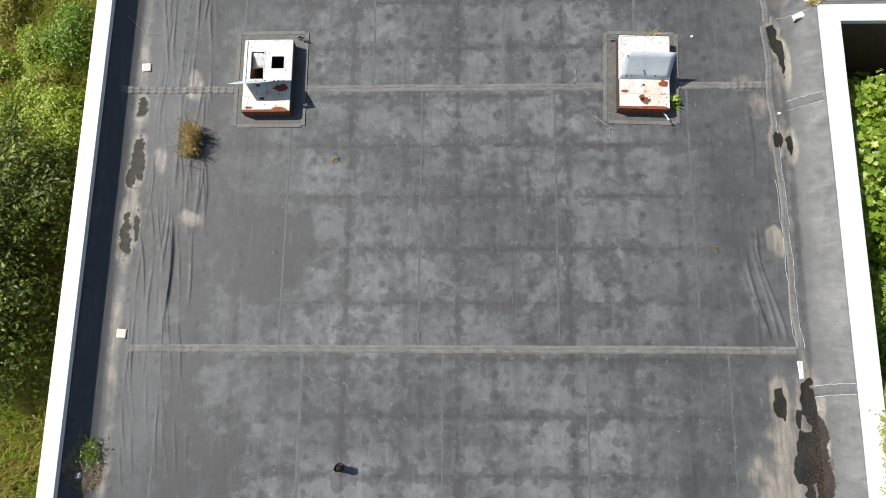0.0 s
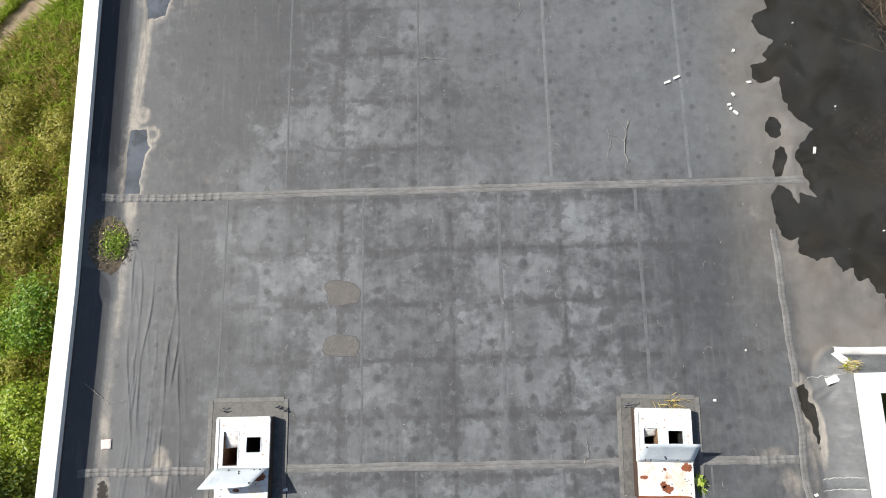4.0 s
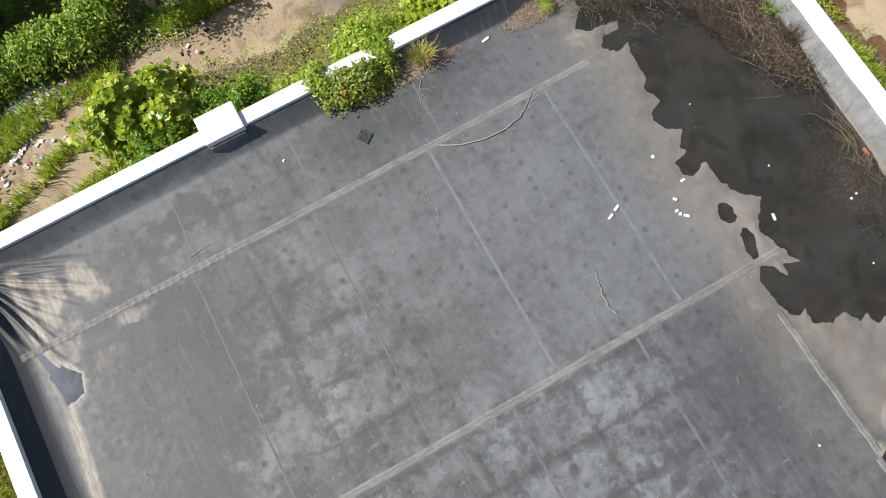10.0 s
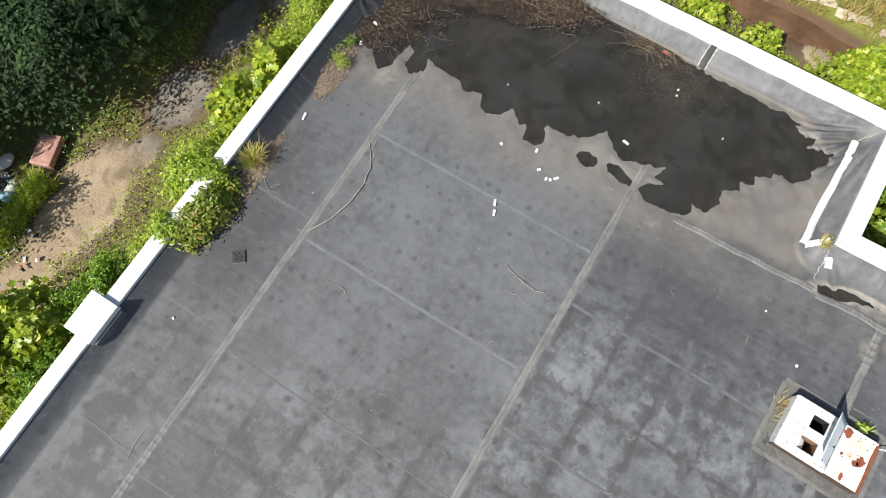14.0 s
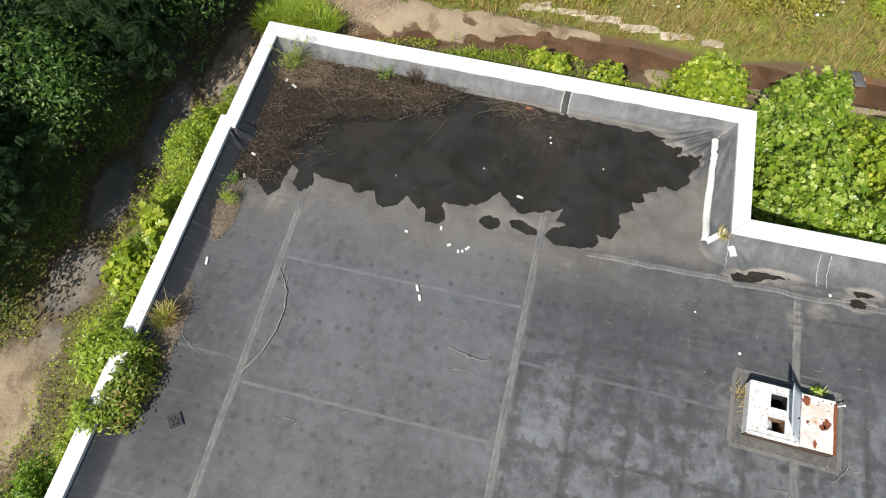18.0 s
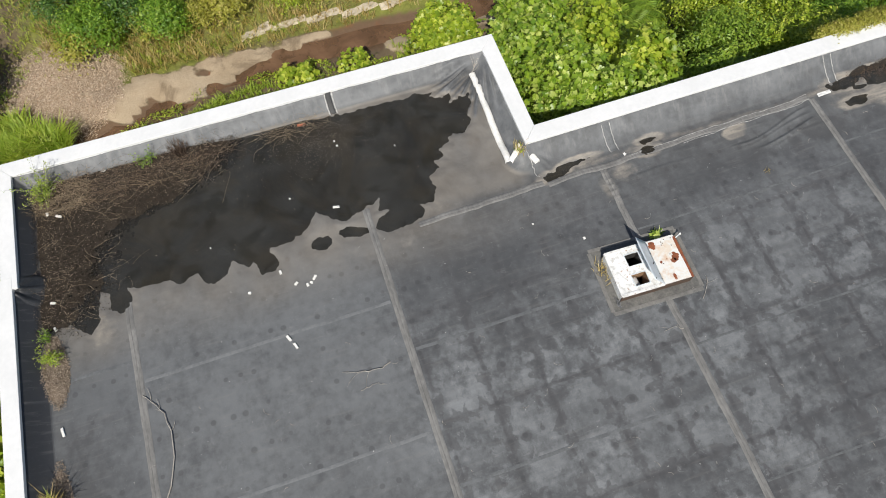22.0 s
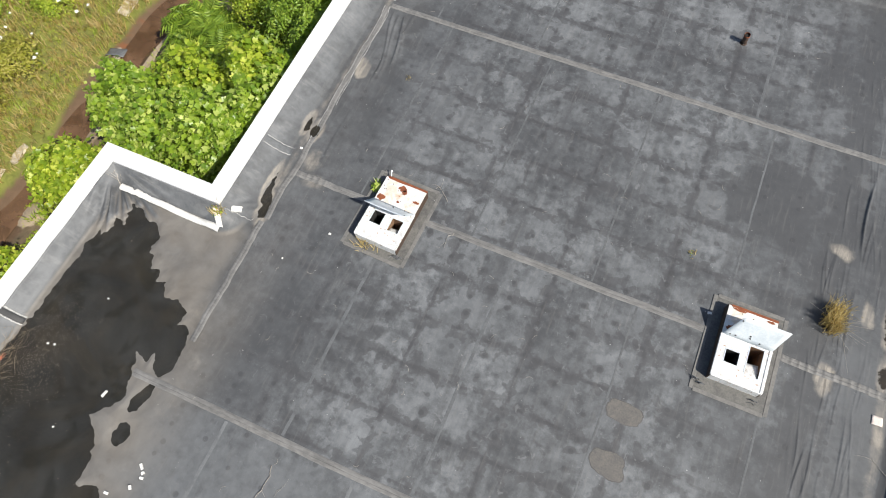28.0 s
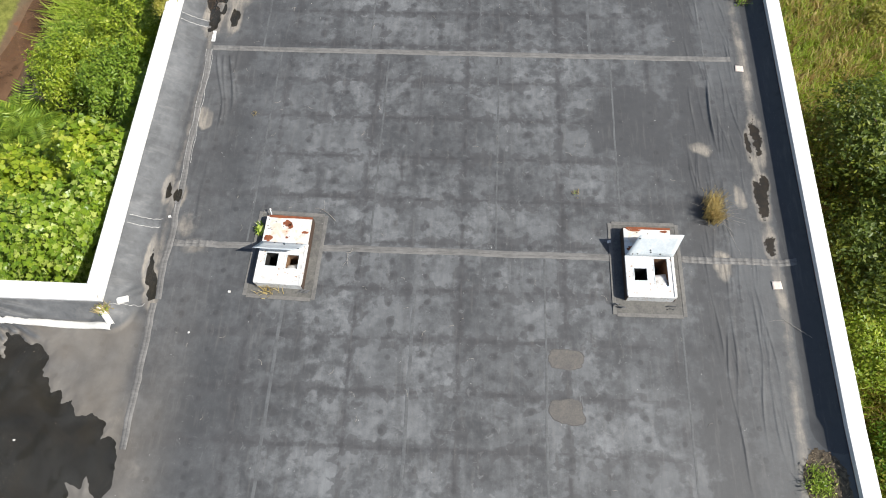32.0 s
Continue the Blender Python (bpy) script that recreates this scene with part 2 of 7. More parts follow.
    silt = g.math("MULTIPLY", silt, g.span(g.noise(2.4, 4, 0.6, 0.3, stretch=(3.5, 0.6, 1), offset=(5, 5, 0)), 0.36, 0.62, 0.45, 1.0))
    silt = g.math("MULTIPLY", silt, g.span(g.noise(22, 4, 0.7), 0.2, 0.75, 0.7, 1.0))
    color = g.mix(silt, color, g.mix(brk, (0.25, 0.222, 0.185), (0.43, 0.39, 0.33)))
    damp = g.span(g.math("MULTIPLY_ADD", g.math("SUBTRACT", g.noise(5.0, 5, 0.65), 0.5), 1.3, g.attr("damp")), 0.36, 0.48)
    color = g.mix(damp, color, g.mix(g.span(fine, 0.35, 0.7), (0.008, 0.006, 0.004), (0.026, 0.019, 0.012)))
    g.bump(g.math("MULTIPLY_ADD", g.noise(9, 5, 0.6), 1.0, g.math("MULTIPLY", dot, 0.4)), 0.35, 0.012)
    return g.done(color, g.math("SUBTRACT", g.span(fine, 0.2, 0.8, 0.5, 0.68), g.math("MULTIPLY", damp, -0.05)), 0, 0.4)


def plain(name, a, b, rough=0.6, metal=0.0, scale=6.0, bump=0.2, spec=0.5, stretch=None, spread=0.0):
    """Two-tone surface with grain at two scales; spread: tone by the single object or island."""
    g = Nodes(name)
    f = g.math("MULTIPLY_ADD", g.noise(scale * 7, 4, 0.6, stretch=stretch), 0.45, g.math("MULTIPLY", g.noise(scale, 5, 0.6, 0.4, stretch=stretch), 0.55))
    f = g.span(f, 0.33, 0.67)
    if spread:
        f = g.math("ADD", g.math("MULTIPLY", f, 1 - spread), g.math("MULTIPLY", g.island(), spread))
    if bump:
        g.bump(g.noise(scale * 9, 5, 0.6, stretch=stretch), bump, 0.01)
    return g.done(g.mix(f, a, b), g.span(f, 0, 1, rough - 0.07, rough + 0.07), metal, spec)


def leaf_material(name, a, b, c, shine=0.42, through=0.35):
    """Leaves: three greens by the single leaf, and light that comes through."""
    g = Nodes(name)
    r = g.island()
    col = g.mix(g.span(r, 0.0, 0.6), a, b)
    col = g.mix(g.span(r, 0.6, 1.0), col, c)
    col = g.mix(g.math("MULTIPLY", g.span(g.noise(0.9, 3), 0.35, 0.7), 0.5), col, a)
    mat = g.done(col, shine, 0, 0.45)
    tr = g.add("ShaderNodeBsdfTranslucent")
    g.put(tr.inputs[0], g.mix(0.6, col, c))
    mx = g.add("ShaderNodeMixShader")
    mx.inputs[0].default_value = through
    g.tree.links.new(g.bsdf.outputs[0], mx.inputs[1])
    g.tree.links.new(tr.outputs[0], mx.inputs[2])
    g.tree.links.new(mx.outputs[0], g.out.inputs[0])
    return mat


def rusted_paint():
    """White paint on sheet metal with rust where it has flaked."""
    g = Nodes("rusted_white_paint")
    rust = g.span(g.noise(3.1, 6, 0.6, 0.3, offset=(0.7, 2.4, 0.2)), 0.66, 0.69)
    edge = g.span(g.noise(3.1, 6, 0.6, 0.3, offset=(0.7, 2.4, 0.2)), 0.50, 0.68)
    col = g.mix(g.noise(12, 5, 0.6), (0.66, 0.66, 0.64), (0.82, 0.82, 0.80))
    wash = g.span(g.noise(5.0, 5, 0.65, 0.6, stretch=(1, 0.5, 1), offset=(2, 7, 1)), 0.46, 0.66)
    col = g.mix(g.math("MULTIPLY", wash, 0.55), col, (0.66, 0.50, 0.33))
    col = g.mix(g.math("MULTIPLY", edge, 0.65), col, (0.60, 0.36, 0.18))
    col = g.mix(rust, col, g.mix(g.noise(25, 4), (0.20, 0.055, 0.022), (0.34, 0.11, 0.045)))
    g.bump(g.math("SUBTRACT", g.noise(30, 4), rust), 0.25, 0.004)
    return g.done(col, g.span(rust, 0, 1, 0.4, 0.85), 0, 0.5)


def chipped_paint():
    """White paint worn to grey primer, with rusty chips and grime."""
    g = Nodes("chipped_white_paint")
    chip = g.span(g.noise(9, 6, 0.65, 0.5), 0.53, 0.58)
    rust = g.span(g.noise(13, 5, 0.6, 0.3, offset=(3, 1, 2)), 0.62, 0.66)
    col = g.mix(g.span(g.noise(2.5, 4), 0.3, 0.7), (0.70, 0.70, 0.68), (0.84, 0.84, 0.83))
    col = g.mix(g.math("MULTIPLY", chip, 0.6), col, (0.50, 0.49, 0.46))
    col = g.mix(g.math("MULTIPLY", rust, 0.75), col, (0.36, 0.21, 0.12))
    g.bump(g.math("SUBTRACT", g.noise(40, 4), chip), 0.2, 0.003)
    return g.done(col, 0.5, 0, 0.45)


def water_material(name, tint, clear):
    """Murky standing water: dark, mirror-smooth, thinly clear."""
    g = Nodes(name)
    silt = g.mix(g.span(g.noise(0.8, 5, 0.6, 0.5), 0.3, 0.7), tint, tuple(v * 1.8 for v in tint))
    weed = g.span(g.noise(1.5, 5, 0.6, 0.9, offset=(8, 3, 0)), 0.52, 0.60)
    silt = g.mix(g.math("MULTIPLY", weed, 0.42), silt, (tint[0] * 0.5, tint[1] * 0.52, tint[2] * 0.4))
    mat = g.done(silt, 0.04, 0, 0.5)
    g.bsdf.inputs["IOR"].default_value = 1.33
    g.bump(g.noise(3.0, 2), 0.02, 0.01)
    tr = g.add("ShaderNodeBsdfTransparent")
    tr.inputs[0].default_value = (0.75, 0.68, 0.55, 1)
    mx = g.add("ShaderNodeMixShader")
    g.put(mx.inputs[0], g.span(g.noise(0.55, 5, 0.6, 0.8, offset=(2, 5, 0)), 0.35, 0.7, clear * 0.55, clear * 1.6))
    g.tree.links.new(g.bsdf.outputs[0], mx.inputs[1])
    g.tree.links.new(tr.outputs[0], mx.inputs[2])
    g.tree.links.new(mx.outputs[0], g.out.inputs[0])
    return mat


def ground_material():
    """Soil, trodden dirt, mud and weeds by the ground's own masks."""
    g = Nodes("ground")
    a, b, c = g.noise(0.7, 6, 0.6), g.noise(4.5, 6, 0.65), g.noise(28, 4, 0.7)
    soil = g.mix(b, (0.10, 0.075, 0.045), (0.19, 0.145, 0.09))
    green = g.mix(g.span(b, 0.3, 0.7), (0.12, 0.135, 0.028), (0.235, 0.245, 0.058))
    green = g.mix(g.math("MULTIPLY", g.span(a, 0.5, 0.7), 0.6), green, (0.22, 0.19, 0.07))
    col = g.mix(g.span(g.math("MULTIPLY_ADD", g.math("SUBTRACT", b, 0.5), 0.7, g.attr("green")), 0.3, 0.6), soil, green)
    dirt = g.mix(g.span(g.math("MULTIPLY_ADD", c, 0.4, g.math("MULTIPLY", a, 0.6)), 0.3, 0.7), (0.30, 0.225, 0.145), (0.46, 0.37, 0.26))
    dirt = g.mix(g.math("MULTIPLY", g.span(g.noise(0.9, 6, 0.65, 0.6, offset=(4, 7, 0)), 0.48, 0.66), 0.7), dirt, (0.15, 0.11, 0.07))
    worn = g.mix(g.span(g.math("MULTIPLY_ADD", c, 0.3, g.math("MULTIPLY", a, 0.7)), 0.35, 0.65), (0.15, 0.14, 0.125), (0.27, 0.25, 0.22))
    dirt = g.mix(g.math("MULTIPLY", g.attr("paved"), g.span(g.noise(0.8, 5, 0.6, offset=(1, 9, 0)), 0.3, 0.6, 0.55, 1.0)), dirt, worn)
    col = g.mix(g.span(g.math("MULTIPLY_ADD", g.math("SUBTRACT", b, 0.5), 0.8, g.attr("dirt")), 0.35, 0.62), col, dirt)
    chips = g.mix(g.span(c, 0.38, 0.62), (0.22, 0.15, 0.10), (0.52, 0.42, 0.31))
    col = g.mix(g.span(g.math("MULTIPLY_ADD", g.math("SUBTRACT", b, 0.5), 0.9, g.attr("chips")), 0.4, 0.6), col, chips)
    mud = g.mix(b, (0.085, 0.055, 0.036), (0.20, 0.13, 0.078))
    mud = g.mix(g.span(g.noise(0.9, 5, 0.6, 0.7, offset=(2, 2, 0)), 0.54, 0.66), mud, (0.20, 0.085, 0.04))
    col = g.mix(g.span(g.math("MULTIPLY_ADD", g.math("SUBTRACT", b, 0.5), 0.6, g.attr("mud")), 0.35, 0.6), col, mud)
    g.bump(g.math("ADD", b, g.math("MULTIPLY", c, 0.5)), 0.6, 0.06)
    return g.done(col, 0.9, 0, 0.25)


def seam_material():
    """Dusty lap tape: pale worn edges, a dark broken line where its two strips meet."""
    g = Nodes("seam_tape")
    u = g.attr("across")
    grain = g.math("MULTIPLY_ADD", g.noise(17, 4, 0.6, stretch=(0.35, 1, 1)), 0.5, g.math("MULTIPLY", g.noise(1.8, 5, 0.6), 0.5))
    col = g.mix(g.span(grain, 0.34, 0.66), (0.138, 0.135, 0.130), (0.226, 0.221, 0.212))
    gap = g.math("ABSOLUTE", g.math("ADD", u, g.math("MULTIPLY_ADD", g.noise(2.2, 3), 0.24, -0.26)))
    crack = g.math("MULTIPLY", g.span(gap, 0.03, 0.11, 1.0, 0.0), g.span(g.noise(6.0, 4, 0.6, stretch=(0.25, 1, 1)), 0.40, 0.55, 0.3, 1.0))
    col = g.mix(g.math("MULTIPLY", crack, 0.5), col, (0.06, 0.058, 0.055))
    rim = g.span(g.math("ABSOLUTE", u), 0.78, 0.92)
    col = g.mix(g.math("MULTIPLY", rim, 0.2), col, (0.24, 0.235, 0.225))
    g.bump(g.math("SUBTRACT", g.noise(24, 4, 0.6), crack), 0.3, 0.006)
    return g.done(col, 0.75, 0, 0.4)


MEMBRANE = membrane_material()
FLASHING = plain("flashing_rubber", (0.10, 0.102, 0.106), (0.20, 0.205, 0.21), 0.5, scale=1.6, bump=0.25, spec=0.45)
SEAM = seam_material()
PATCH_EDGE = plain("patch_edge_tape", (0.125, 0.122, 0.116), (0.215, 0.207, 0.192), 0.75, scale=2.4, bump=0.3)
LAP_FAINT = plain("faint_lap_edge", (0.080, 0.083, 0.086), (0.142, 0.148, 0.152), 0.7, scale=2.2, bump=0.2)
LAP_PALE = plain("pale_lap_edge", (0.120, 0.125, 0.129), (0.184, 0.191, 0.196), 0.7, scale=2.2, bump=0.2)
SEAM_FINE = plain("lap_edge", (0.088, 0.092, 0.096), (0.146, 0.152, 0.157), 0.7, scale=2.2, bump=0.2)
COPING = plain("white_coping_paint", (0.72, 0.725, 0.72), (0.79, 0.79, 0.785), 0.45, scale=1.2, bump=0.06)
WALLS = plain("brown_wall_render", (0.10, 0.055, 0.035), (0.16, 0.09, 0.06), 0.85, scale=2.0, bump=0.5)
CAULK = plain("white_caulk", (0.20, 0.20, 0.19), (0.62, 0.61, 0.59), 0.7, scale=9)
RUST_PAINT = rusted_paint()
WHITE_METAL = chipped_paint()
BARE_METAL = plain("galvanised_sheet", (0.56, 0.62, 0.66), (0.72, 0.77, 0.79), 0.5, 0.0, scale=2.5, bump=0.1)
RUST = plain("rust", (0.16, 0.045, 0.02), (0.30, 0.095, 0.04), 0.85, scale=8, bump=0.4)
DARK_METAL = plain("dark_rusty_steel", (0.04, 0.028, 0.022), (0.10, 0.06, 0.04), 0.75, scale=8, bump=0.3)
SHAFT = plain("shaft_lining", (0.16, 0.09, 0.05), (0.30, 0.19, 0.11), 0.85, scale=4, bump=0.3)
# darkness of deep openings, painted as a near-black surface
INNER_BLACK = plain("painted_hollow_dark", (0.012, 0.012, 0.012), (0.03, 0.028, 0.026), 0.9, scale=4)
PAD = plain("curb_patch_rubber", (0.085, 0.083, 0.08), (0.17, 0.165, 0.15), 0.72, scale=3, bump=0.35)
POOL_WATER = water_material("murky_water", (0.0255, 0.0257, 0.0245), 0.25)
# blue-grey base colour holds a painted sky reflection
PUDDLE_WATER = water_material("sky_tinted_puddle_water", (0.085, 0.095, 0.112), 0.12)
STREAM_WATER = water_material("muddy_stream_water", (0.13, 0.075, 0.043), 0.3)
DEBRIS = plain("rotting_leaf_litter", (0.011, 0.0095, 0.0075), (0.074, 0.058, 0.043), 0.9, scale=9, bump=1.0, spec=0.2, spread=0.5)
LITTER = plain("dry_leaf_litter", (0.15, 0.115, 0.085), (0.46, 0.375, 0.29), 0.9, scale=12, bump=0.5, spec=0.2, spread=0.7)
DRY = plain("dry_stalks", (0.15, 0.108, 0.068), (0.42, 0.335, 0.23), 0.85, scale=8, bump=0.2, spec=0.2, spread=0.7)
DRIED_RIM = plain("dark_puddle_rim", (0.066, 0.062, 0.06), (0.125, 0.12, 0.116), 0.7, scale=5)
DRIED_SILT = plain("tan_silt_film", (0.098, 0.094, 0.09), (0.165, 0.152, 0.136), 0.8, scale=4, bump=0.2)
DEAD = plain("dark_dead_stalks", (0.05, 0.032, 0.022), (0.17, 0.12, 0.085), 0.85, scale=8, bump=0.2, spec=0.2, spread=0.7)
TWIG = plain("grey_dead_twig", (0.26, 0.23, 0.20), (0.50, 0.47, 0.42), 0.85, scale=12, bump=0.3, spec=0.2)
BARK = plain("bark", (0.07, 0.05, 0.035), (0.17, 0.13, 0.09), 0.9, scale=7, bump=0.8, spec=0.2)
WHITE_FOAM = plain("white_foam", (0.66, 0.65, 0.61), (0.86, 0.85, 0.82), 0.8, scale=10, bump=0.5)
PAPER = plain("faded_paper", (0.70, 0.58, 0.52), (0.80, 0.72, 0.66), 0.85, scale=5, bump=0.1)
PAVER = plain("black_plastic", (0.025, 0.025, 0.026), (0.05, 0.05, 0.05), 0.6, scale=9, bump=0.2)
CONCRETE = plain("pale_concrete", (0.40, 0.34, 0.25), (0.66, 0.58, 0.45), 0.9, scale=3, bump=0.5)
PINK = plain("faded_pink_vinyl", (0.38, 0.20, 0.16), (0.52, 0.31, 0.26), 0.6, scale=3, bump=0.3)
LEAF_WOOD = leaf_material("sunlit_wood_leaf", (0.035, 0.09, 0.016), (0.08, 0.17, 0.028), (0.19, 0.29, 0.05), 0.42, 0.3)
LEAF_OLIVE = leaf_material("olive_weed_leaf", (0.24, 0.26, 0.034), (0.43, 0.43, 0.06), (0.60, 0.52, 0.17), 0.5, 0.4)
TORN = plain("torn_black_rubber", (0.022, 0.023, 0.025), (0.05, 0.052, 0.055), 0.38, scale=5, bump=0.3)
CHIPS = plain("wood_chips", (0.30, 0.19, 0.11), (0.74, 0.62, 0.48), 0.9, scale=8, spec=0.2, spread=0.8)
MOUND = plain("silty_soil", (0.07, 0.055, 0.04), (0.22, 0.18, 0.13), 0.9, scale=10, bump=0.8, spec=0.2)
GROUND = ground_material()
LEAF_BRIGHT = leaf_material("bright_broad_leaf", (0.13, 0.235, 0.024), (0.31, 0.44, 0.038), (0.66, 0.74, 0.20), 0.36, 0.34)
LEAF_YELLOW = leaf_material("yellow_green_leaf", (0.17, 0.28, 0.025), (0.35, 0.47, 0.04), (0.58, 0.62, 0.12), 0.38, 0.34)
LEAF_MID = leaf_material("mid_green_leaf", (0.09, 0.20, 0.022), (0.21, 0.37, 0.035), (0.40, 0.52, 0.07), 0.4, 0.4)
# wood leaves with the shade put into the green; LEAF_WOOD is the sunlit copy
LEAF_DARK = leaf_material("shaded_wood_leaf", (0.010, 0.034, 0.009), (0.024, 0.062, 0.014), (0.062, 0.12, 0.024), 0.75, 0.24)
LEAF_RED = leaf_material("reddish_vine_leaf", (0.11, 0.20, 0.018), (0.28, 0.40, 0.034), (0.50, 0.34, 0.12))
LEAF_TULIP = leaf_material("yellowish_broad_leaf", (0.15, 0.25, 0.022), (0.36, 0.46, 0.034), (0.68, 0.72, 0.12), 0.38, 0.36)
LEAF_FROND = leaf_material("frond_leaf", (0.15, 0.26, 0.03), (0.28, 0.41, 0.045), (0.44, 0.54, 0.08), 0.42, 0.36)
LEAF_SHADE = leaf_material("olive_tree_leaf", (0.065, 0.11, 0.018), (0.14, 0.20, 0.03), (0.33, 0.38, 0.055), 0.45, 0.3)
GRASS = leaf_material("grass_blade", (0.24, 0.38, 0.035), (0.42, 0.55, 0.06), (0.62, 0.64, 0.15), 0.5, 0.5)
GRASS_DRY = leaf_material("dry_grass_blade", (0.36, 0.26, 0.08), (0.55, 0.42, 0.15), (0.70, 0.58, 0.30), 0.6, 0.4)


# ---- mesh helpers ----
rng = np.random.default_rng(7)


def mesh_of(name, verts, faces, mat, smooth=False, attrs=None):
    """A mesh from vertex and face arrays (triangles or quads); attrs: values per vertex."""
    if name == "seam_strip":
        attrs = {"across": np.tile(STRIP_ACROSS, len(verts) // len(STRIP_ACROSS))}
    verts, faces = np.asarray(verts, np.float32), np.asarray(faces, np.int32)
    me = bpy.data.meshes.new(name)
    k = faces.shape[1]
    me.vertices.add(len(verts))
    me.vertices.foreach_set("co", verts.ravel())
    me.loops.add(faces.size)
    me.loops.foreach_set("vertex_index", faces.ravel())
    me.polygons.add(len(faces))
    me.polygons.foreach_set("loop_start", np.arange(0, faces.size, k, dtype=np.int32))
    if smooth:
        me.polygons.foreach_set("use_smooth", np.ones(len(faces), bool))
    for key, values in (attrs or {}).items():
        at = me.attributes.new(key, "FLOAT", "POINT")
        at.data.foreach_set("value", np.asarray(values, np.float32))
    me.update(calc_edges=True)
    me.materials.append(mat)
    return me


def bm_mesh(name, bm, mat, smooth=False):
    bmesh.ops.recalc_face_normals(bm, faces=bm.faces)
    me = bpy.data.meshes.new(name)
    bm.to_mesh(me)
    bm.free()
    for p in me.polygons:
        p.use_smooth = smooth
    me.materials.append(mat)
    return me


def part(name, data, material=None, parent=None, label="", at=None):
    """Links one mesh (or a bmesh) as an object, under a thing where one is given."""
    if isinstance(data, bmesh.types.BMesh):
        data = bm_mesh(name, data, material)
    ob = new(name, data)
    if parent is not None:
        ob.parent = parent
    if at is not None:
        ob.matrix_basis = at
    if label:
        ob["label"] = label
    return ob


def empty(name, label, category, at=None, group=""):
    ob = tagged(new(name), label, category, group)
    if at is not None:
        ob.matrix_basis = at
    return ob


def box(bm, x0, x1, y0, y1, z0, z1, bevel=0.0, m=None):
    """A box, bevelled where asked, added to bm."""
    vs = [bm.verts.new(p) for p in ((x0, y0, z0), (x1, y0, z0), (x1, y1, z0), (x0, y1, z0), (x0, y0, z1), (x1, y0, z1), (x1, y1, z1), (x0, y1, z1))]
    fs = [bm.faces.new([vs[i] for i in f]) for f in ((3, 2, 1, 0), (4, 5, 6, 7), (0, 1, 5, 4), (1, 2, 6, 5), (2, 3, 7, 6), (3, 0, 4, 7))]
    if m is not None:
        bmesh.ops.transform(bm, matrix=m, verts=vs)
    if bevel:
        bmesh.ops.bevel(bm, geom=list({e for f in fs for e in f.edges}), offset=bevel, segments=2, affect="EDGES", profile=0.6)
    return bm


def prism(plan, z0, z1, bevel=0.0):
    """An upright prism over a plan of points."""
    bm = bmesh.new()
    low, high = [bm.verts.new((x, y, z0)) for x, y in plan], [bm.verts.new((x, y, z1)) for x, y in plan]
    n = len(plan)
    fs = [bm.faces.new(low[::-1]), bm.faces.new(high)] + [bm.faces.new((low[i], low[(i + 1) % n], high[(i + 1) % n], high[i])) for i in range(n)]
    if bevel:
        bmesh.ops.bevel(bm, geom=list(fs[1].edges), offset=bevel, segments=2, affect="EDGES", profile=0.6)
    return bm


def tube_arrays(points, radii, sides=6):
    """Vertices and quads of a tapered tube along points."""
    pts = np.asarray(points, float)
    n = len(pts)
    tang = np.gradient(pts, axis=0)
    tang /= np.linalg.norm(tang, axis=1)[:, None] + 1e-9
    ref = np.where(np.abs(tang[:, 2:3]) > 0.9, [[1.0, 0, 0]], [[0, 0, 1.0]])
    u = np.cross(tang, ref)
    u /= np.linalg.norm(u, axis=1)[:, None] + 1e-9
    v = np.cross(tang, u)
    ang = np.linspace(0, 2 * np.pi, sides, endpoint=False)
    ring = np.cos(ang)[None, :, None] * u[:, None] + np.sin(ang)[None, :, None] * v[:, None]
    verts = (pts[:, None] + ring * np.asarray(radii, float)[:, None, None]).reshape(-1, 3)
    i, j = np.meshgrid(np.arange(n - 1), np.arange(sides), indexing="ij")
    a, b = i * sides + j, i * sides + (j + 1) % sides
    return verts, np.stack([a, b, b + sides, a + sides], -1).reshape(-1, 4)


def join_arrays(pieces):
    vs, fs, n = [], [], 0
    for v, f in pieces:
        vs.append(v)
        fs.append(f + n)
        n += len(v)
    return np.concatenate(vs), np.concatenate(fs)


def smooth(v, a, b):
    u = np.clip((v - a) / (b - a), 0, 1)
    return u * u * (3 - 2 * u)


_LATTICE = np.random.default_rng(11).random((256, 256))


def cloud(x, y, scale, octaves=3):
    """Smooth noise in 0..1 over arrays."""
    out, amp, total = 0.0, 1.0, 0.0
    for k in range(octaves):
        u, v = x * scale * 2**k + 17.3 * k + 400, y * scale * 2**k + 9.1 * k + 400
        i, j = np.floor(u).astype(int), np.floor(v).astype(int)
        a, b = u - i, v - j
        a, b = a * a * (3 - 2 * a), b * b * (3 - 2 * b)
        q = lambda di, dj: _LATTICE[(i + di) % 256, (j + dj) % 256]  # noqa: E731
        out = out + amp * ((q(0, 0) * (1 - a) + q(1, 0) * a) * (1 - b) + (q(0, 1) * (1 - a) + q(1, 1) * a) * b)
        total, amp = total + amp, amp * 0.5
    return out / total


# ---- the roof: plan of the parapet's inner edge and the relief of the membrane ----
GROUND_Z, SOUTH = -4.9, -5.0
CORNERS = {"nw": (-8.38, 20.80), "step_out": (8.33, 20.74), "step_in": (8.33, 20.62), "ne": (11.48, 20.60), "se": (11.18, 8.15), "jog": (8.02, 8.15), "s_e": (7.95, SOUTH), "s_w": (-8.34, SOUTH), "w_mid": (-8.2, 10.3)}
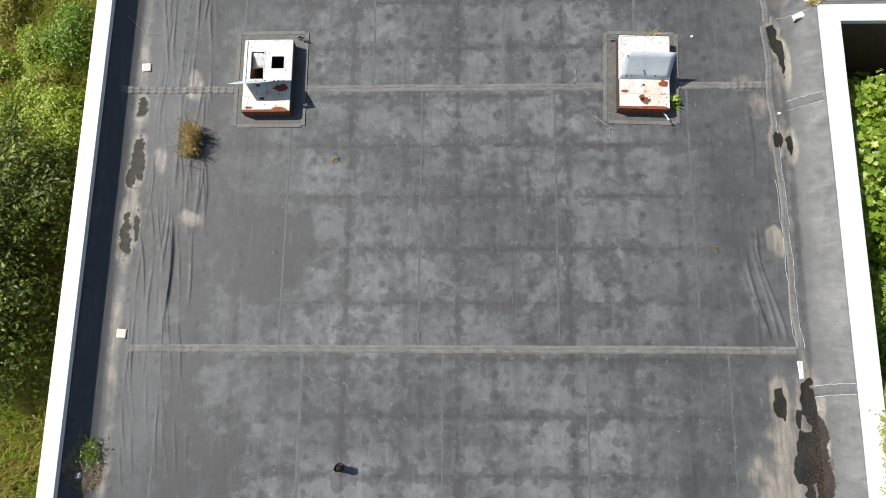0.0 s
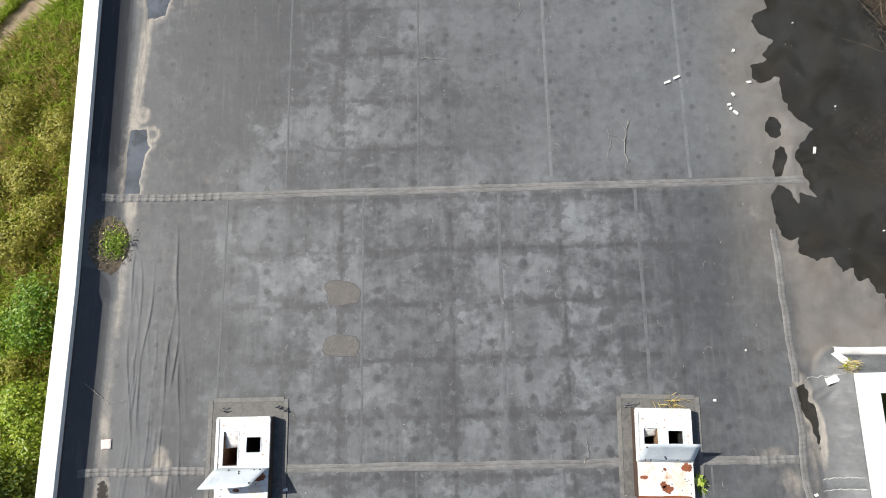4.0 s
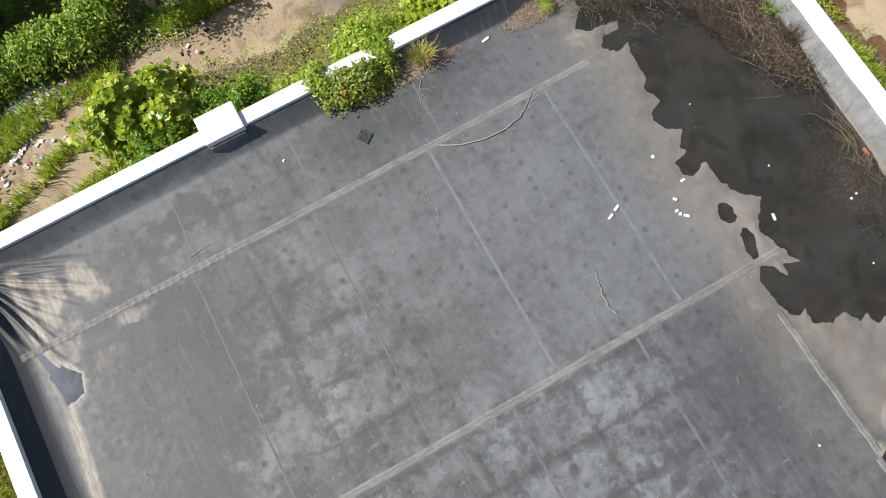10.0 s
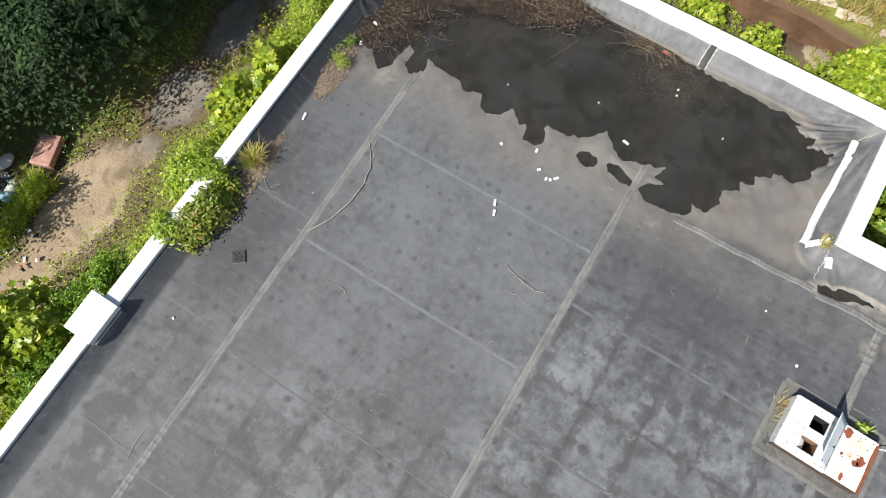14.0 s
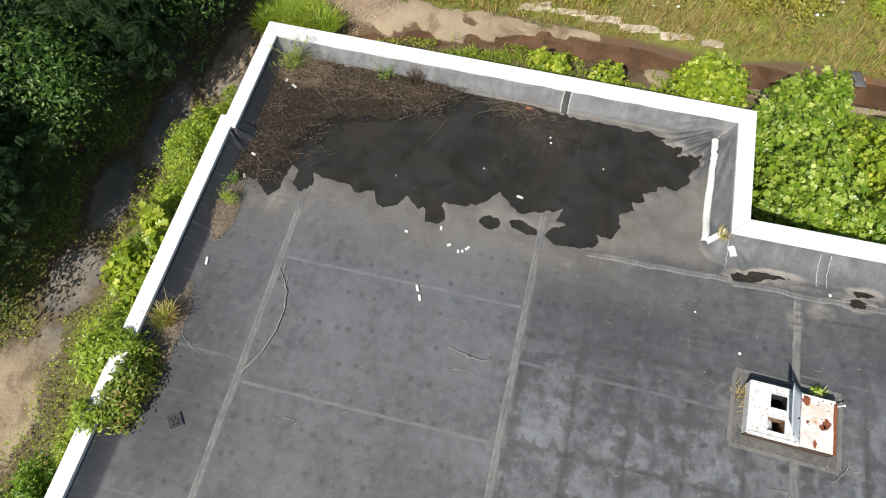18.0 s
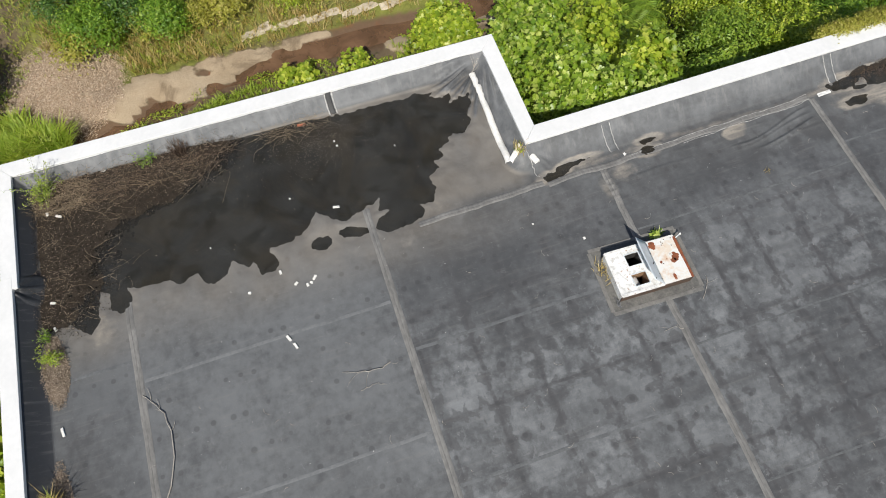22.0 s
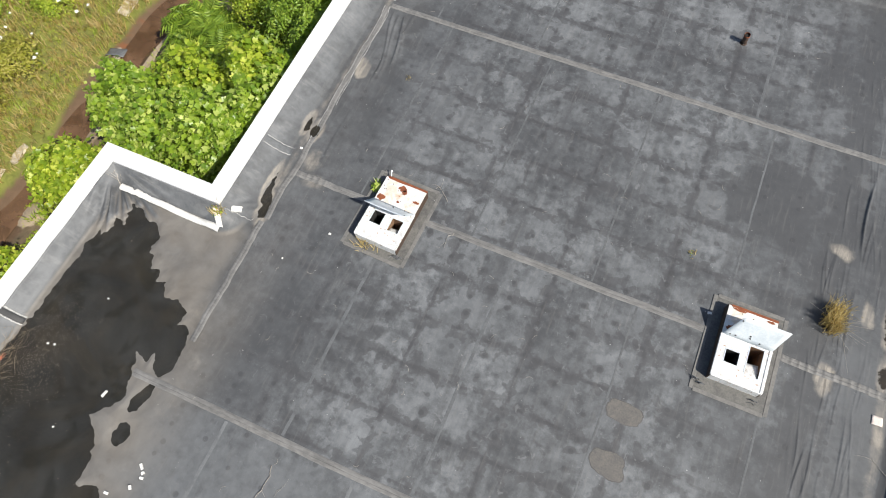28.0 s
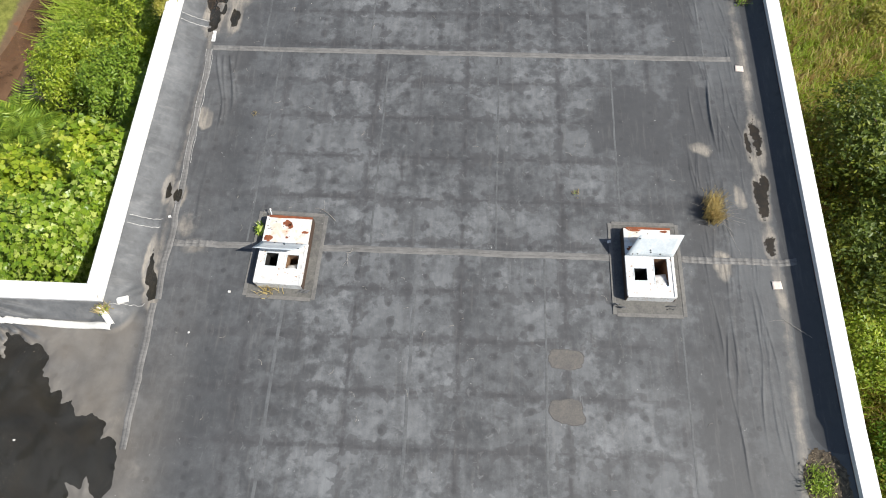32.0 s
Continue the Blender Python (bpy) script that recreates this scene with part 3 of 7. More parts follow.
# runs of the parapet and how far the rubber sheet slopes out from their foot
RUNS = [("s_w", "w_mid", 0.62, 2.1), ("w_mid", "nw", 0.68, 1.7), ("nw", "step_out", 0.42, 1.35), ("step_in", "ne", 0.34, 1.35), ("ne", "se", 0.36, 1.2), ("se", "jog", 0.44, 1.3), ("jog", "s_e", 0.64, 1.2), ("s_e", "s_w", 0.3, 1.3)]
# shore of the pond, from its north end along the west side, then along the south side
SHORE_WEST = [(7.3, 20.4), (7.2, 19.75), (6.81, 19.3), (7.04, 19.15), (7.85, 19.02), (7.72, 18.82), (7.3, 18.8), (7.14, 18.55), (7.2, 18.33), (7.45, 18.3), (7.71, 18.4), (7.62, 17.9), (7.6, 17.4), (7.43, 17.15), (7.58, 16.75), (7.22, 16.5), (7.16, 16.25), (7.3, 16.02), (7.6, 15.89), (7.42, 15.7), (7.28, 15.53), (7.44, 15.4), (7.02, 15.22), (6.98, 14.9), (7.16, 14.76), (7.65, 14.96), (7.6, 14.5), (7.77, 14.0), (8.24, 13.61), (7.86, 13.28), (7.72, 12.95)]
SHORE_SOUTH = [(7.88, 12.5), (8.06, 12.0), (7.72, 12.12), (7.66, 11.84), (7.45, 12.16), (7.28, 12.34), (7.08, 12.08), (7.07, 11.6), (7.2, 11.12), (7.36, 11.03), (7.55, 11.14), (7.47, 10.76), (7.9, 10.59), (8.2, 10.66), (8.38, 10.31), (8.58, 10.34), (8.67, 10.08), (8.92, 10.16), (9.06, 9.88), (9.36, 9.68), (9.18, 9.32), (9.5, 8.92), (9.68, 9.03), (10.0, 8.88), (10.4, 8.84), (10.3, 9.08), (10.2, 9.2), (10.5, 9.35), (10.7, 10.2), (10.76, 11.2), (10.9, 13.0)]
POND_PLAN = SHORE_WEST + SHORE_SOUTH + [(12.5, 13.0), (12.5, 21.5), (7.3, 21.5)]
# water cut off from the pond by low ridges: x, y, half sizes, turn
POOLS = [(7.32, 13.69, 0.17, 0.24, 0.0), (7.36, 12.9, 0.14, 0.42, -0.3)]
# two puddles at the west edge, coloured bluish for the sky they mirror
WEST_PLANS = [[(-7.61, 18.3), (-7.4, 18.34), (-7.16, 17.82), (-6.9, 17.51), (-6.98, 17.08), (-7.32, 16.98), (-7.46, 17.48)], [(-7.55, 14.12), (-7.22, 14.1), (-7.12, 13.63), (-7.27, 13.14), (-7.25, 12.55), (-7.6, 12.53), (-7.58, 13.4)]]
# small hollows: x, y, half sizes, what stands in them
HOLLOWS = [(7.16, 7.8, 0.14, 0.22, "water"), (7.22, 7.52, 0.1, 0.25, "water"), (7.32, 7.3, 0.08, 0.25, "water"), (7.36, 6.95, 0.09, 0.4, "water"), (7.35, 4.95, 0.09, 0.26, "water"), (7.05, 5.1, 0.12, 0.27, "water"), (6.62, -0.72, 0.13, 0.42, "water"), (7.25, -0.55, 0.2, 0.36, "water"), (7.12, -1.45, 0.26, 0.24, "water"), (6.98, -1.98, 0.22, 0.22, "water"), (7.3, -1.9, 0.12, 0.3, "water"), (7.05, -2.5, 0.12, 0.35, "water"), (-7.5, 4.75, 0.13, 0.42, "mud"), (-7.62, 4.35, 0.1, 0.2, "mud"), (-7.62, 2.95, 0.13, 0.5, "silt"), (-7.4, 3.2, 0.07, 0.3, "silt"), (-7.52, 6.0, 0.12, 0.25, "silt"), (-7.3, 14.47, 0.11, 0.14, "ring"), (-7.05, 13.98, 0.13, 0.12, "ring"), (6.96, -0.95, 0.05, 0.18, "water"), (7.36, -1.35, 0.1, 0.4, "mud"), (7.36, -2.3, 0.12, 0.5, "mud")]
# dried silt: x, y, half sizes, strength
SILT = [(-7.0, 19.5, 0.34, 0.6, 0.95), (-6.02, 19.4, 0.5, 0.5, 1.0), (-6.75, 18.3, 0.4, 0.5, 0.55), (-5.45, 18.12, 0.42, 0.25, 0.7), (-6.1, 17.4, 0.5, 0.3, 0.4), (-6.15, 3.32, 0.24, 0.2, 0.75), (-6.3, 6.5, 0.2, 0.35, 0.8), (-6.95, 4.75, 0.16, 0.42, 0.7), (6.82, 2.82, 0.24, 0.28, 0.95), (6.4, 6.5, 0.5, 0.25, 0.55), (6.85, 6.0, 0.35, 0.3, 0.5), (6.6, -2.0, 0.6, 1.0, 0.8), (6.75, -0.6, 0.3, 0.7, 0.5), (6.95, 17.8, 0.4, 0.9, 0.25), (6.9, 12.2, 0.45, 0.8, 0.3), (7.4, 10.6, 0.4, 0.6, 0.3), (-5.3, 12.9, 0.5, 0.3, 0.3), (6.95, 19.0, 0.4, 0.35, 0.5)]


def run_distance(x, y, a, b):
    (ax, ay), (bx, by) = CORNERS[a], CORNERS[b]
    dx, dy = bx - ax, by - ay
    t = np.clip(((x - ax) * dx + (y - ay) * dy) / (dx * dx + dy * dy), 0, 1)
    return np.hypot(x - ax - t * dx, y - ay - t * dy)


def inside_plan(x, y, plan):
    """Distance to the edge of a closed plan, positive inside."""
    x, y = np.asarray(x, float), np.asarray(y, float)
    best, odd = np.full(x.shape, 9.0), np.zeros(x.shape, bool)
    for (ax, ay), (bx, by) in zip(plan, plan[1:] + plan[:1]):
        dx, dy = bx - ax, by - ay
        t = np.clip(((x - ax) * dx + (y - ay) * dy) / (dx * dx + dy * dy), 0, 1)
        best = np.minimum(best, np.hypot(x - ax - t * dx, y - ay - t * dy))
        if dy:
            odd ^= ((ay > y) != (by > y)) & (x < ax + (y - ay) * dx / dy)
    return np.where(odd, best, -best)


def pond(x, y):
    """How far inside the pond a place lies, in metres; below zero on dry membrane."""
    x, y = np.asarray(x, float), np.asarray(y, float)
    out = np.full(x.shape, -2.0)
    near = (x > 5.2) & (y > 7.6) & (y < 20.9)
    if not near.any():
        return out
    u, v = x[near], y[near]
    p = inside_plan(u + 0.10 * (cloud(u, v, 5.0, 2) - 0.5), v + 0.10 * (cloud(u + 7, v, 5.0, 2) - 0.5), POND_PLAN)
    for cx, cy, rx, ry, turn in POOLS:
        a, b = (u - cx) * math.cos(turn) + (v - cy) * math.sin(turn), (v - cy) * math.cos(turn) - (u - cx) * math.sin(turn)
        p = np.maximum(p, (1 - np.sqrt((a / rx) ** 2 + (b / ry) ** 2)) * rx)
    p = p + 0.10 * (cloud(u, v, 8.0, 3) - 0.5)
    # drawn-out teeth where the sheet is creased towards the jog
    p = p + 0.22 * (cloud(u * 1.2 + v * 1.2, (u - v) * 6.0, 1.0, 2) - 0.5) * smooth(10.4 - v, 0, 0.8)
    ray, gone = np.arctan2(v - 8.13, u - 11.2), np.hypot(u - 11.2, v - 8.13)
    p = p + 0.55 * (cloud(ray * 8.0, gone * 0.5, 1.0, 3) - 0.5) * (1 - smooth(gone, 1.9, 3.0)) * smooth(gone, 0.5, 0.9)
    out[near] = p
    return out


def in_roof(x, y, grow=0.07):
    east = np.where(y > 8.15 - grow, 11.18 + (y - 8.15) * 0.0241, 8.02 - (8.15 - y) * 0.0053) + grow
    north = np.where(x < 8.33, 20.76, 20.62) + grow
    return (x > -8.35 - grow) & (x < east) & (y < north) & (y > SOUTH - grow)


def relief(x, y):
    """Height of the membrane at places of the roof."""
    z = 0.010 * (cloud(x, y, 0.35, 2) - 0.5) + 0.004 * (cloud(x, y, 3.0, 2) - 0.5) + 0.004
    # pond and hollows
    p = pond(x, y)
    z = z * smooth(np.abs(p), 0.0, 0.3) - 0.036 * np.tanh(p / 0.22) * (p > -0.9) * smooth(p, -0.9, -0.05) - 0.010 * smooth(p, -0.9, -0.05)
    for plan in WEST_PLANS:
        near = (np.abs(x - plan[0][0]) < 1.5) & (np.abs(y - plan[0][1]) < 2.5)
        if near.any():
            u, v = x[near], y[near]
            d = inside_plan(u + 0.12 * (cloud(u, v, 6.0, 2) - 0.5), v + 0.12 * (cloud(u + 9, v, 6.0, 2) - 0.5), plan)
            z[near] = z[near] * smooth(np.abs(d), 0, 0.25) - 0.022 * smooth(d, -0.09, 0.1) * 1.0
    for cx, cy, rx, ry, what in HOLLOWS:
        r = (((x - cx) / rx) ** 2 + ((y - cy) / ry) ** 2) + 2.0 * (cloud(x, y, 3.0, 3) - 0.5) + 1.6 * (cloud(x + 5, y, 7.0, 2) - 0.5)
        if what == "water":
            z = z - 0.03 * np.exp(-np.clip(r, 0, 9) ** 1.3)
    # long wrinkles beside the edges
    for k in range(96):
        h = np.random.default_rng(100 + k).random(6)
        if k < 74:
            x0, y0, y1 = -7.12 + 1.3 * h[0] ** 1.6, -3.0 + 11.5 * h[1], 0.0
            y1 = y0 + 1.2 + 3.2 * h[2]
        else:
            x0, y0 = 5.9 + 1.0 * h[0], -1.0 + 8.0 * h[1]
            y1 = y0 + 0.9 + 1.6 * h[2]
        line = x0 + 0.10 * np.sin(0.9 * y + 6 * h[3]) + 0.028 * np.sin(2.7 * y + 9 * h[4]) + 0.10 * (h[1] - 0.5) * (y - y0) - (0.05 * (y - y0) if k < 74 else 0.0)
        gap = x - line
        z = z + (0.003 + 0.013 * h[5] ** 2) * np.exp(-((gap / np.where(gap > 0, 0.012, 0.034 + 0.02 * h[2])) ** 2)) * (0.6 + 0.4 * np.sin(3.1 * y + 8 * h[0])) * smooth(y, y0, y0 + 0.5) * (1 - smooth(y, y1 - 0.6, y1))
    # four curved folds near the east edge
    for k in range(4):
        line = 6.02 + (0.0, 0.11, 0.30, 0.43)[k] + 0.42 * smooth(2.7 - y, 0, 2.3) + 0.03 * np.sin(2.0 * y + 2 * k)
        z = z + (0.022, 0.045, 0.03, 0.038)[k] * np.exp(-(((x - line) / np.where(x > line, 0.016, 0.045)) ** 2)) * smooth(y, 0.55, 0.9) * (1 - smooth(y, 1.7 + 0.3 * k, 2.4 + 0.3 * k))
    # one deep fold
    line = -6.62 + 0.10 * np.cos((y - 2.3) * 1.1)
    z = z + 0.055 * np.exp(-(((x - line) / 0.034) ** 2)) * smooth(y, 1.0, 1.7) * (1 - smooth(y, 2.6, 3.4))
    # sheet sloping up the parapets
    up = 0.0 * x
    for a, b, w, bow in RUNS:
        u = np.clip(1 - run_distance(x, y, a, b) / w, 0, 1)
        up = np.maximum(up, (0.355 if a in ("s_w", "w_mid") else 0.43) * u**bow)
    z = z * (1 - smooth(up, 0.0, 0.12)) + up
    # folds fanning out of the corners
    calm = 1 - 0.96 * smooth(p, -0.03, 0.07)
    for (cx, cy), first, last, n, reach, amp in (((-8.36, 20.78), -84, -14, 19, 4.0, 0.08), ((11.2, 8.13), 92, 176, 19, 3.3, 0.12), ((11.46, 20.6), 190, 262, 7, 1.2, 0.03), ((8.0, 8.15), 196, 262, 9, 1.1, 0.03), ((8.36, 20.72), 205, 330, 8, 0.8, 0.07)):
        r, th = np.hypot(x - cx, y - cy), np.degrees(np.arctan2(y - cy, x - cx)) % 360
        for k in range(n):
            h = np.random.default_rng(int(abs(cx * 40)) + k).random(4)
            mid = (first + (last - first) * (k + 0.2 + 0.6 * h[0]) / n) % 360
            dth = (th - mid + 180) % 360 - 180 + 2.5 * np.sin(r * 1.2 + 6 * h[3])
            far = reach * (0.55 + 0.45 * h[1])
            off = np.radians(dth) * (r + 0.25)
            # steep on one flank, drawn out on the other
            wide = np.where(off > 0, 0.032, 0.075) * (0.7 + 0.2 * r) * (0.8 + 0.5 * h[3])
            z = z + calm * amp * (0.4 + 0.6 * h[2]) * np.exp(-((off / wide) ** 2)) * smooth(r, 0.2, 0.9) * (1 - smooth(r, 0.35 * far, far))
    return z


gx = np.concatenate([np.arange(-8.44, -7.3, 0.024), np.arange(-7.3, -5.7, 0.016), np.arange(-5.7, -5.2, 0.025), np.arange(-5.2, 5.6, 0.06), np.arange(5.6, 11.62, 0.03)])
gy = np.concatenate([np.arange(SOUTH - 0.04, 8.0, 0.045), np.arange(8.0, 20.86, 0.03)])
X, Y = np.meshgrid(gx, gy)
Z = relief(X, Y)
HATCHES = [(-4.5, 6.66, "west"), (4.1, 6.66, "east")]
MX, MY = (X[:-1, :-1] + X[1:, 1:]) / 2, (Y[:-1, :-1] + Y[1:, 1:]) / 2
keep = in_roof(MX, MY)
for hx, hy, _ in HATCHES:
    keep &= ~((abs(MX - hx) < 0.42) & (abs(MY - hy) < 0.72))
P = pond(X, Y)
film = np.exp(-np.clip(-P, 0, 9) / 0.8) * smooth(X, 5.4, 6.6) * 0.85
film = np.maximum(film, 0.8 * smooth(X, 6.9, 7.6) * smooth(Y, 8.0, 8.6) * (1 - smooth(Y, 11.0, 12.5)))
silt = 0.16 * np.exp(-(((P + 0.05) / 0.12) ** 2))
band = 0.35 + 0.75 * (cloud(X * 2, Y, 0.8, 3) - 0.25)
silt = np.maximum(silt, 0.9 * np.exp(-(((X + 7.52 - 0.1 * smooth(Y, 10, 12) + 0.012 * (8 - Y) * (Y < 8) + 0.06 * np.sin(Y)) / 0.17) ** 2)) * (1.15 * band + 0.5 * smooth(Y, 11.8, 12.6)))
silt = np.maximum(silt, 0.9 * np.exp(-(((X - 7.18 + 0.05 * np.sin(Y)) / 0.13) ** 2)) * band * (Y < 8.3))
damp = 0 * X
WARP, WARP2 = cloud(X, Y, 1.7, 3), cloud(X + 31, Y, 1.7, 3)
for cx, cy, rx, ry, what in HOLLOWS:
    r = np.sqrt(np.clip(((X - cx) / rx) ** 2 + ((Y - cy) / ry) ** 2 + 1.8 * (cloud(X, Y, 3.0, 3) - 0.5), 0, 99))
    silt = np.maximum(silt, (0.5 + 0.6 * cloud(X, Y, 1.3, 2)) * np.exp(-(((r - 1.1) / 0.75) ** 2)))
    if what == "mud":
        damp = np.maximum(damp, 1.1 - 0.55 * r)
    elif what == "silt":
        damp = np.maximum(damp, 0.95 - 0.5 * r)
for plan in WEST_PLANS:
    near = (np.abs(X - plan[0][0]) < 1.5) & (np.abs(Y - plan[0][1]) < 2.5)
    d = inside_plan(X[near] + 0.12 * (cloud(X[near], Y[near], 6.0, 2) - 0.5), Y[near] + 0.12 * (cloud(X[near] + 9, Y[near], 6.0, 2) - 0.5), plan)
    silt[near] = np.maximum(silt[near], np.maximum(1.5 * np.exp(-(((d + 0.03) / 0.035) ** 2)), 0.75 * np.exp(-np.clip(-d, 0, 9) / 0.2) * (d < 0)))
for cx, cy, rx, ry, s in SILT:
    wx, wy = X - cx + 1.7 * rx * (WARP - 0.5), Y - cy + 1.7 * ry * (WARP2 - 0.5)
    r = (wx / rx) ** 2 + (wy / ry) ** 2
    silt = np.maximum(silt, s * np.exp(-(r**2.2) * 0.6))
dust = smooth(X, -7.2, -4.2) * (1 - 0.75 * smooth(X, 3.4, 6.0)) * (1 - 0.75 * smooth(Y, 11.8, 13.5) * smooth(X, -2.5, 1.0)) * (1 - 0.5 * smooth(Y, 16.0, 18.0))
dust *= 1 - 0.9 * np.exp(-(((X + 4.6) / 1.1) ** 2 + ((Y - 2.7) / 1.3) ** 2))
dust *= 0.6 + 0.4 * smooth(X, -6.0, -2.5)
stain = 0 * X
for cx, cy, rx, ry, s in ((-4.5, 2.6, 1.3, 1.35, 1.0), (6.2, 1.0, 0.7, 1.3, 0.6), (-5.6, 10.4, 0.7, 1.6, 0.6), (3.4, 9.4, 0.8, 1.6, 0.5), (-3.4, 15.6, 1.2, 0.7, 0.5), (-5.2, 16.2, 2.4, 3.6, 0.7), (-5.0, -1.8, 1.0, 1.4, 0.6), (-3.6, 19.6, 2.2, 0.7, 0.62), (3.0, 19.8, 2.6, 0.5, 0.55)):
    stain = np.maximum(stain, s * np.exp(-((((X - cx + 0.9 * (WARP - 0.5)) / rx) ** 2 + ((Y - cy + 0.9 * (WARP2 - 0.5)) / ry) ** 2) ** 1.5)))
stain = np.maximum(stain, 0.62 * np.exp(-(((X + 6.0) / 0.9) ** 2)) * (1 - smooth(Y, 17.0, 18.5)))
slope = 0 * X
bleach = smooth(X, -1.0, 2.5) * smooth(Y, 12.0, 13.5) * (1 - smooth(Y, 18.2, 19.2))
for a, b, w, bow in RUNS:
    # mask of the painted sheen: east and jog slopes only
    slope = np.maximum(slope, smooth(1 - run_distance(X, Y, a, b) / w, 0.12, 0.72 if a == "jog" else 0.35) * (1.0 if a in ("ne", "se", "jog") else 0.0))
    # shade of the north slope, put into the stain mask
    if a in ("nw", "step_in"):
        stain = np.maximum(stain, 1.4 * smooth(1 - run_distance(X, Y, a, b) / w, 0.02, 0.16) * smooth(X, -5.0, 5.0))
    # same for the west slope, which faces away from the sun
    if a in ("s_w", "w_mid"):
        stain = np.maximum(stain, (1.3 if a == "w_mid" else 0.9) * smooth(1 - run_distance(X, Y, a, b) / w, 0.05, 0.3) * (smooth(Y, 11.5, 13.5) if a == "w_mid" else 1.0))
silt *= (1 - 0.9 * slope) * (1 - smooth(Z, 0.05, 0.16))
ny, nx = X.shape
idx = np.arange(ny * nx).reshape(ny, nx)
quads = np.stack([idx[:-1, :-1], idx[:-1, 1:], idx[1:, 1:], idx[1:, :-1]], -1)[keep]
used, inverse = np.unique(quads, return_inverse=True)
flat = lambda a: a.ravel()[used]  # noqa: E731
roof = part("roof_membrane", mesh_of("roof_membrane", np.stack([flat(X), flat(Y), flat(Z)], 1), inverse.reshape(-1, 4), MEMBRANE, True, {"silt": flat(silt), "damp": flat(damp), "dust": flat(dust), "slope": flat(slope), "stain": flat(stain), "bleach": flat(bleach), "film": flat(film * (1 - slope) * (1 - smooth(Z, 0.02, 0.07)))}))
tagged(roof, "weathered black rubber roof sheet with dust clouds, silt and wrinkles", "roof", kind="structure")


STRIP_ACROSS = np.array([-1.0, -0.93, -0.2, 0.0, 0.2, 0.93, 1.0])


def ribbon(x0, y0, x1, y1, half, lift, wobble=0.0, crown=0.0, n=None, seed=0, gathered=False):
    """A strip that lies on the membrane from one place to another."""
    n = n or max(6, int(math.hypot(x1 - x0, y1 - y0) / (0.03 if gathered else 0.06)))
    t = np.linspace(0, 1, n)
    dx, dy = (y0 - y1) / math.hypot(x1 - x0, y1 - y0), (x1 - x0) / math.hypot(x1 - x0, y1 - y0)
    off = wobble * (cloud(t * 9 + seed, t * 0 + seed, 1.0, 3) - 0.5)
    px, py = x0 + (x1 - x0) * t + off * dx, y0 + (y1 - y0) * t + off * dy
    rows = []
    for s, h in ((-1.0, 0.0), (-0.93, 1.0), (-0.2, 1.0), (0.0, 1.0 - crown), (0.2, 1.0), (0.93, 1.0), (1.0, 0.0)):
        w = half * s * (1 + 0.12 * (cloud(t * 30 + 5 * s, t * 0 + seed, 1.0, 2) - 0.5))
        qx, qy = px + dx * w, py + dy * w
        gather = np.where(py > 17, 0.015, 0.03) * h * np.maximum(0, np.sin(34 * (px + 0.05 * cloud(px * 3, py, 1.0, 2)) + 3 * cloud(px * 2, py, 1.0, 2))) ** 3 * np.where(py > 9, np.maximum(smooth(-px, 4.6, 5.6), smooth(-px, 1.9, 3.0) * smooth(py, 17.5, 18.0)), smooth(np.abs(px + 0.3), 4.6, 5.2) * np.where(py > 3, 1.0, 0.35)) * (cloud(px * 2, py, 1.0, 1) > 0.3) if gathered else 0.0
        rows.append(np.stack([qx, qy, relief(qx, qy) + lift * h + 0.0015 + gather], 1))
    v = np.stack(rows, 1)
    k = v.shape[1]
    i, j = np.meshgrid(np.arange(n - 1), np.arange(k - 1), indexing="ij")
    a = i * k + j
    return v.reshape(-1, 3), np.stack([a, a + 1, a + k + 1, a + k], -1).reshape(-1, 4)


# taped laps across the roof, and the fine laps of each bay
for y, xa, xb, half in ((0.45, -7.3, 7.05, 0.085), (6.45, -8.0, -5.3, 0.085), (6.45, -3.7, 3.27, 0.085), (6.45, 4.93, 6.9, 0.085), (12.43, -8.0, 7.85, 0.088), (18.41, -7.9, 7.35, 0.088)):
    part("seam_strip", mesh_of("seam_strip", *ribbon(xa, y, xb, y, half, 0.006, 0.035, 0.6, seed=int(y * 3 + xa), gathered=True), SEAM), None, roof, "dusty taped seam")
for y0, y1, starts in ((SOUTH + 0.4, 0.36, (-6.6, -3.5, -0.45, 2.6, 5.6)), (0.55, 6.35, (-4.0, -0.97, 2.07, 5.08)), (6.55, 12.32, (-5.2, -2.1, 0.95, 4.02)), (12.54, 18.3, (-3.85, -0.8, 2.2, 5.32)), (18.52, 20.2, (-3.6, -0.55, 2.69, 5.88))):
    for x in starts:
        if x == 4.02:
            y0 = 7.75
        strong = (x, y1) in ((2.2, 18.3), (5.32, 18.3), (0.95, 12.32), (4.02, 12.32), (2.69, 20.2), (-0.55, 20.2), (5.88, 20.2), (-3.5, 0.36))
        part("lap_edge", mesh_of("lap_edge", *ribbon(x, y0, x + 0.03, y1, 0.038 if strong else 0.024, 0.0004, 0.03, seed=int(x * 7 + y0)), LAP_PALE if x in (2.2, 5.32) else SEAM_FINE if strong else LAP_FAINT), None, roof)
part("seam_strip", mesh_of("seam_strip", *ribbon(7.1, 0.5, 6.98, 7.9, 0.08, 0.006, 0.14, 0.5, seed=5), SEAM), None, roof, "dusty taped seam")
part("seam_strip", mesh_of("seam_strip", *ribbon(7.05, 8.0, 7.0, 11.3, 0.08, 0.006, 0.05, 0.5, seed=8), SEAM), None, roof, "dusty taped seam")

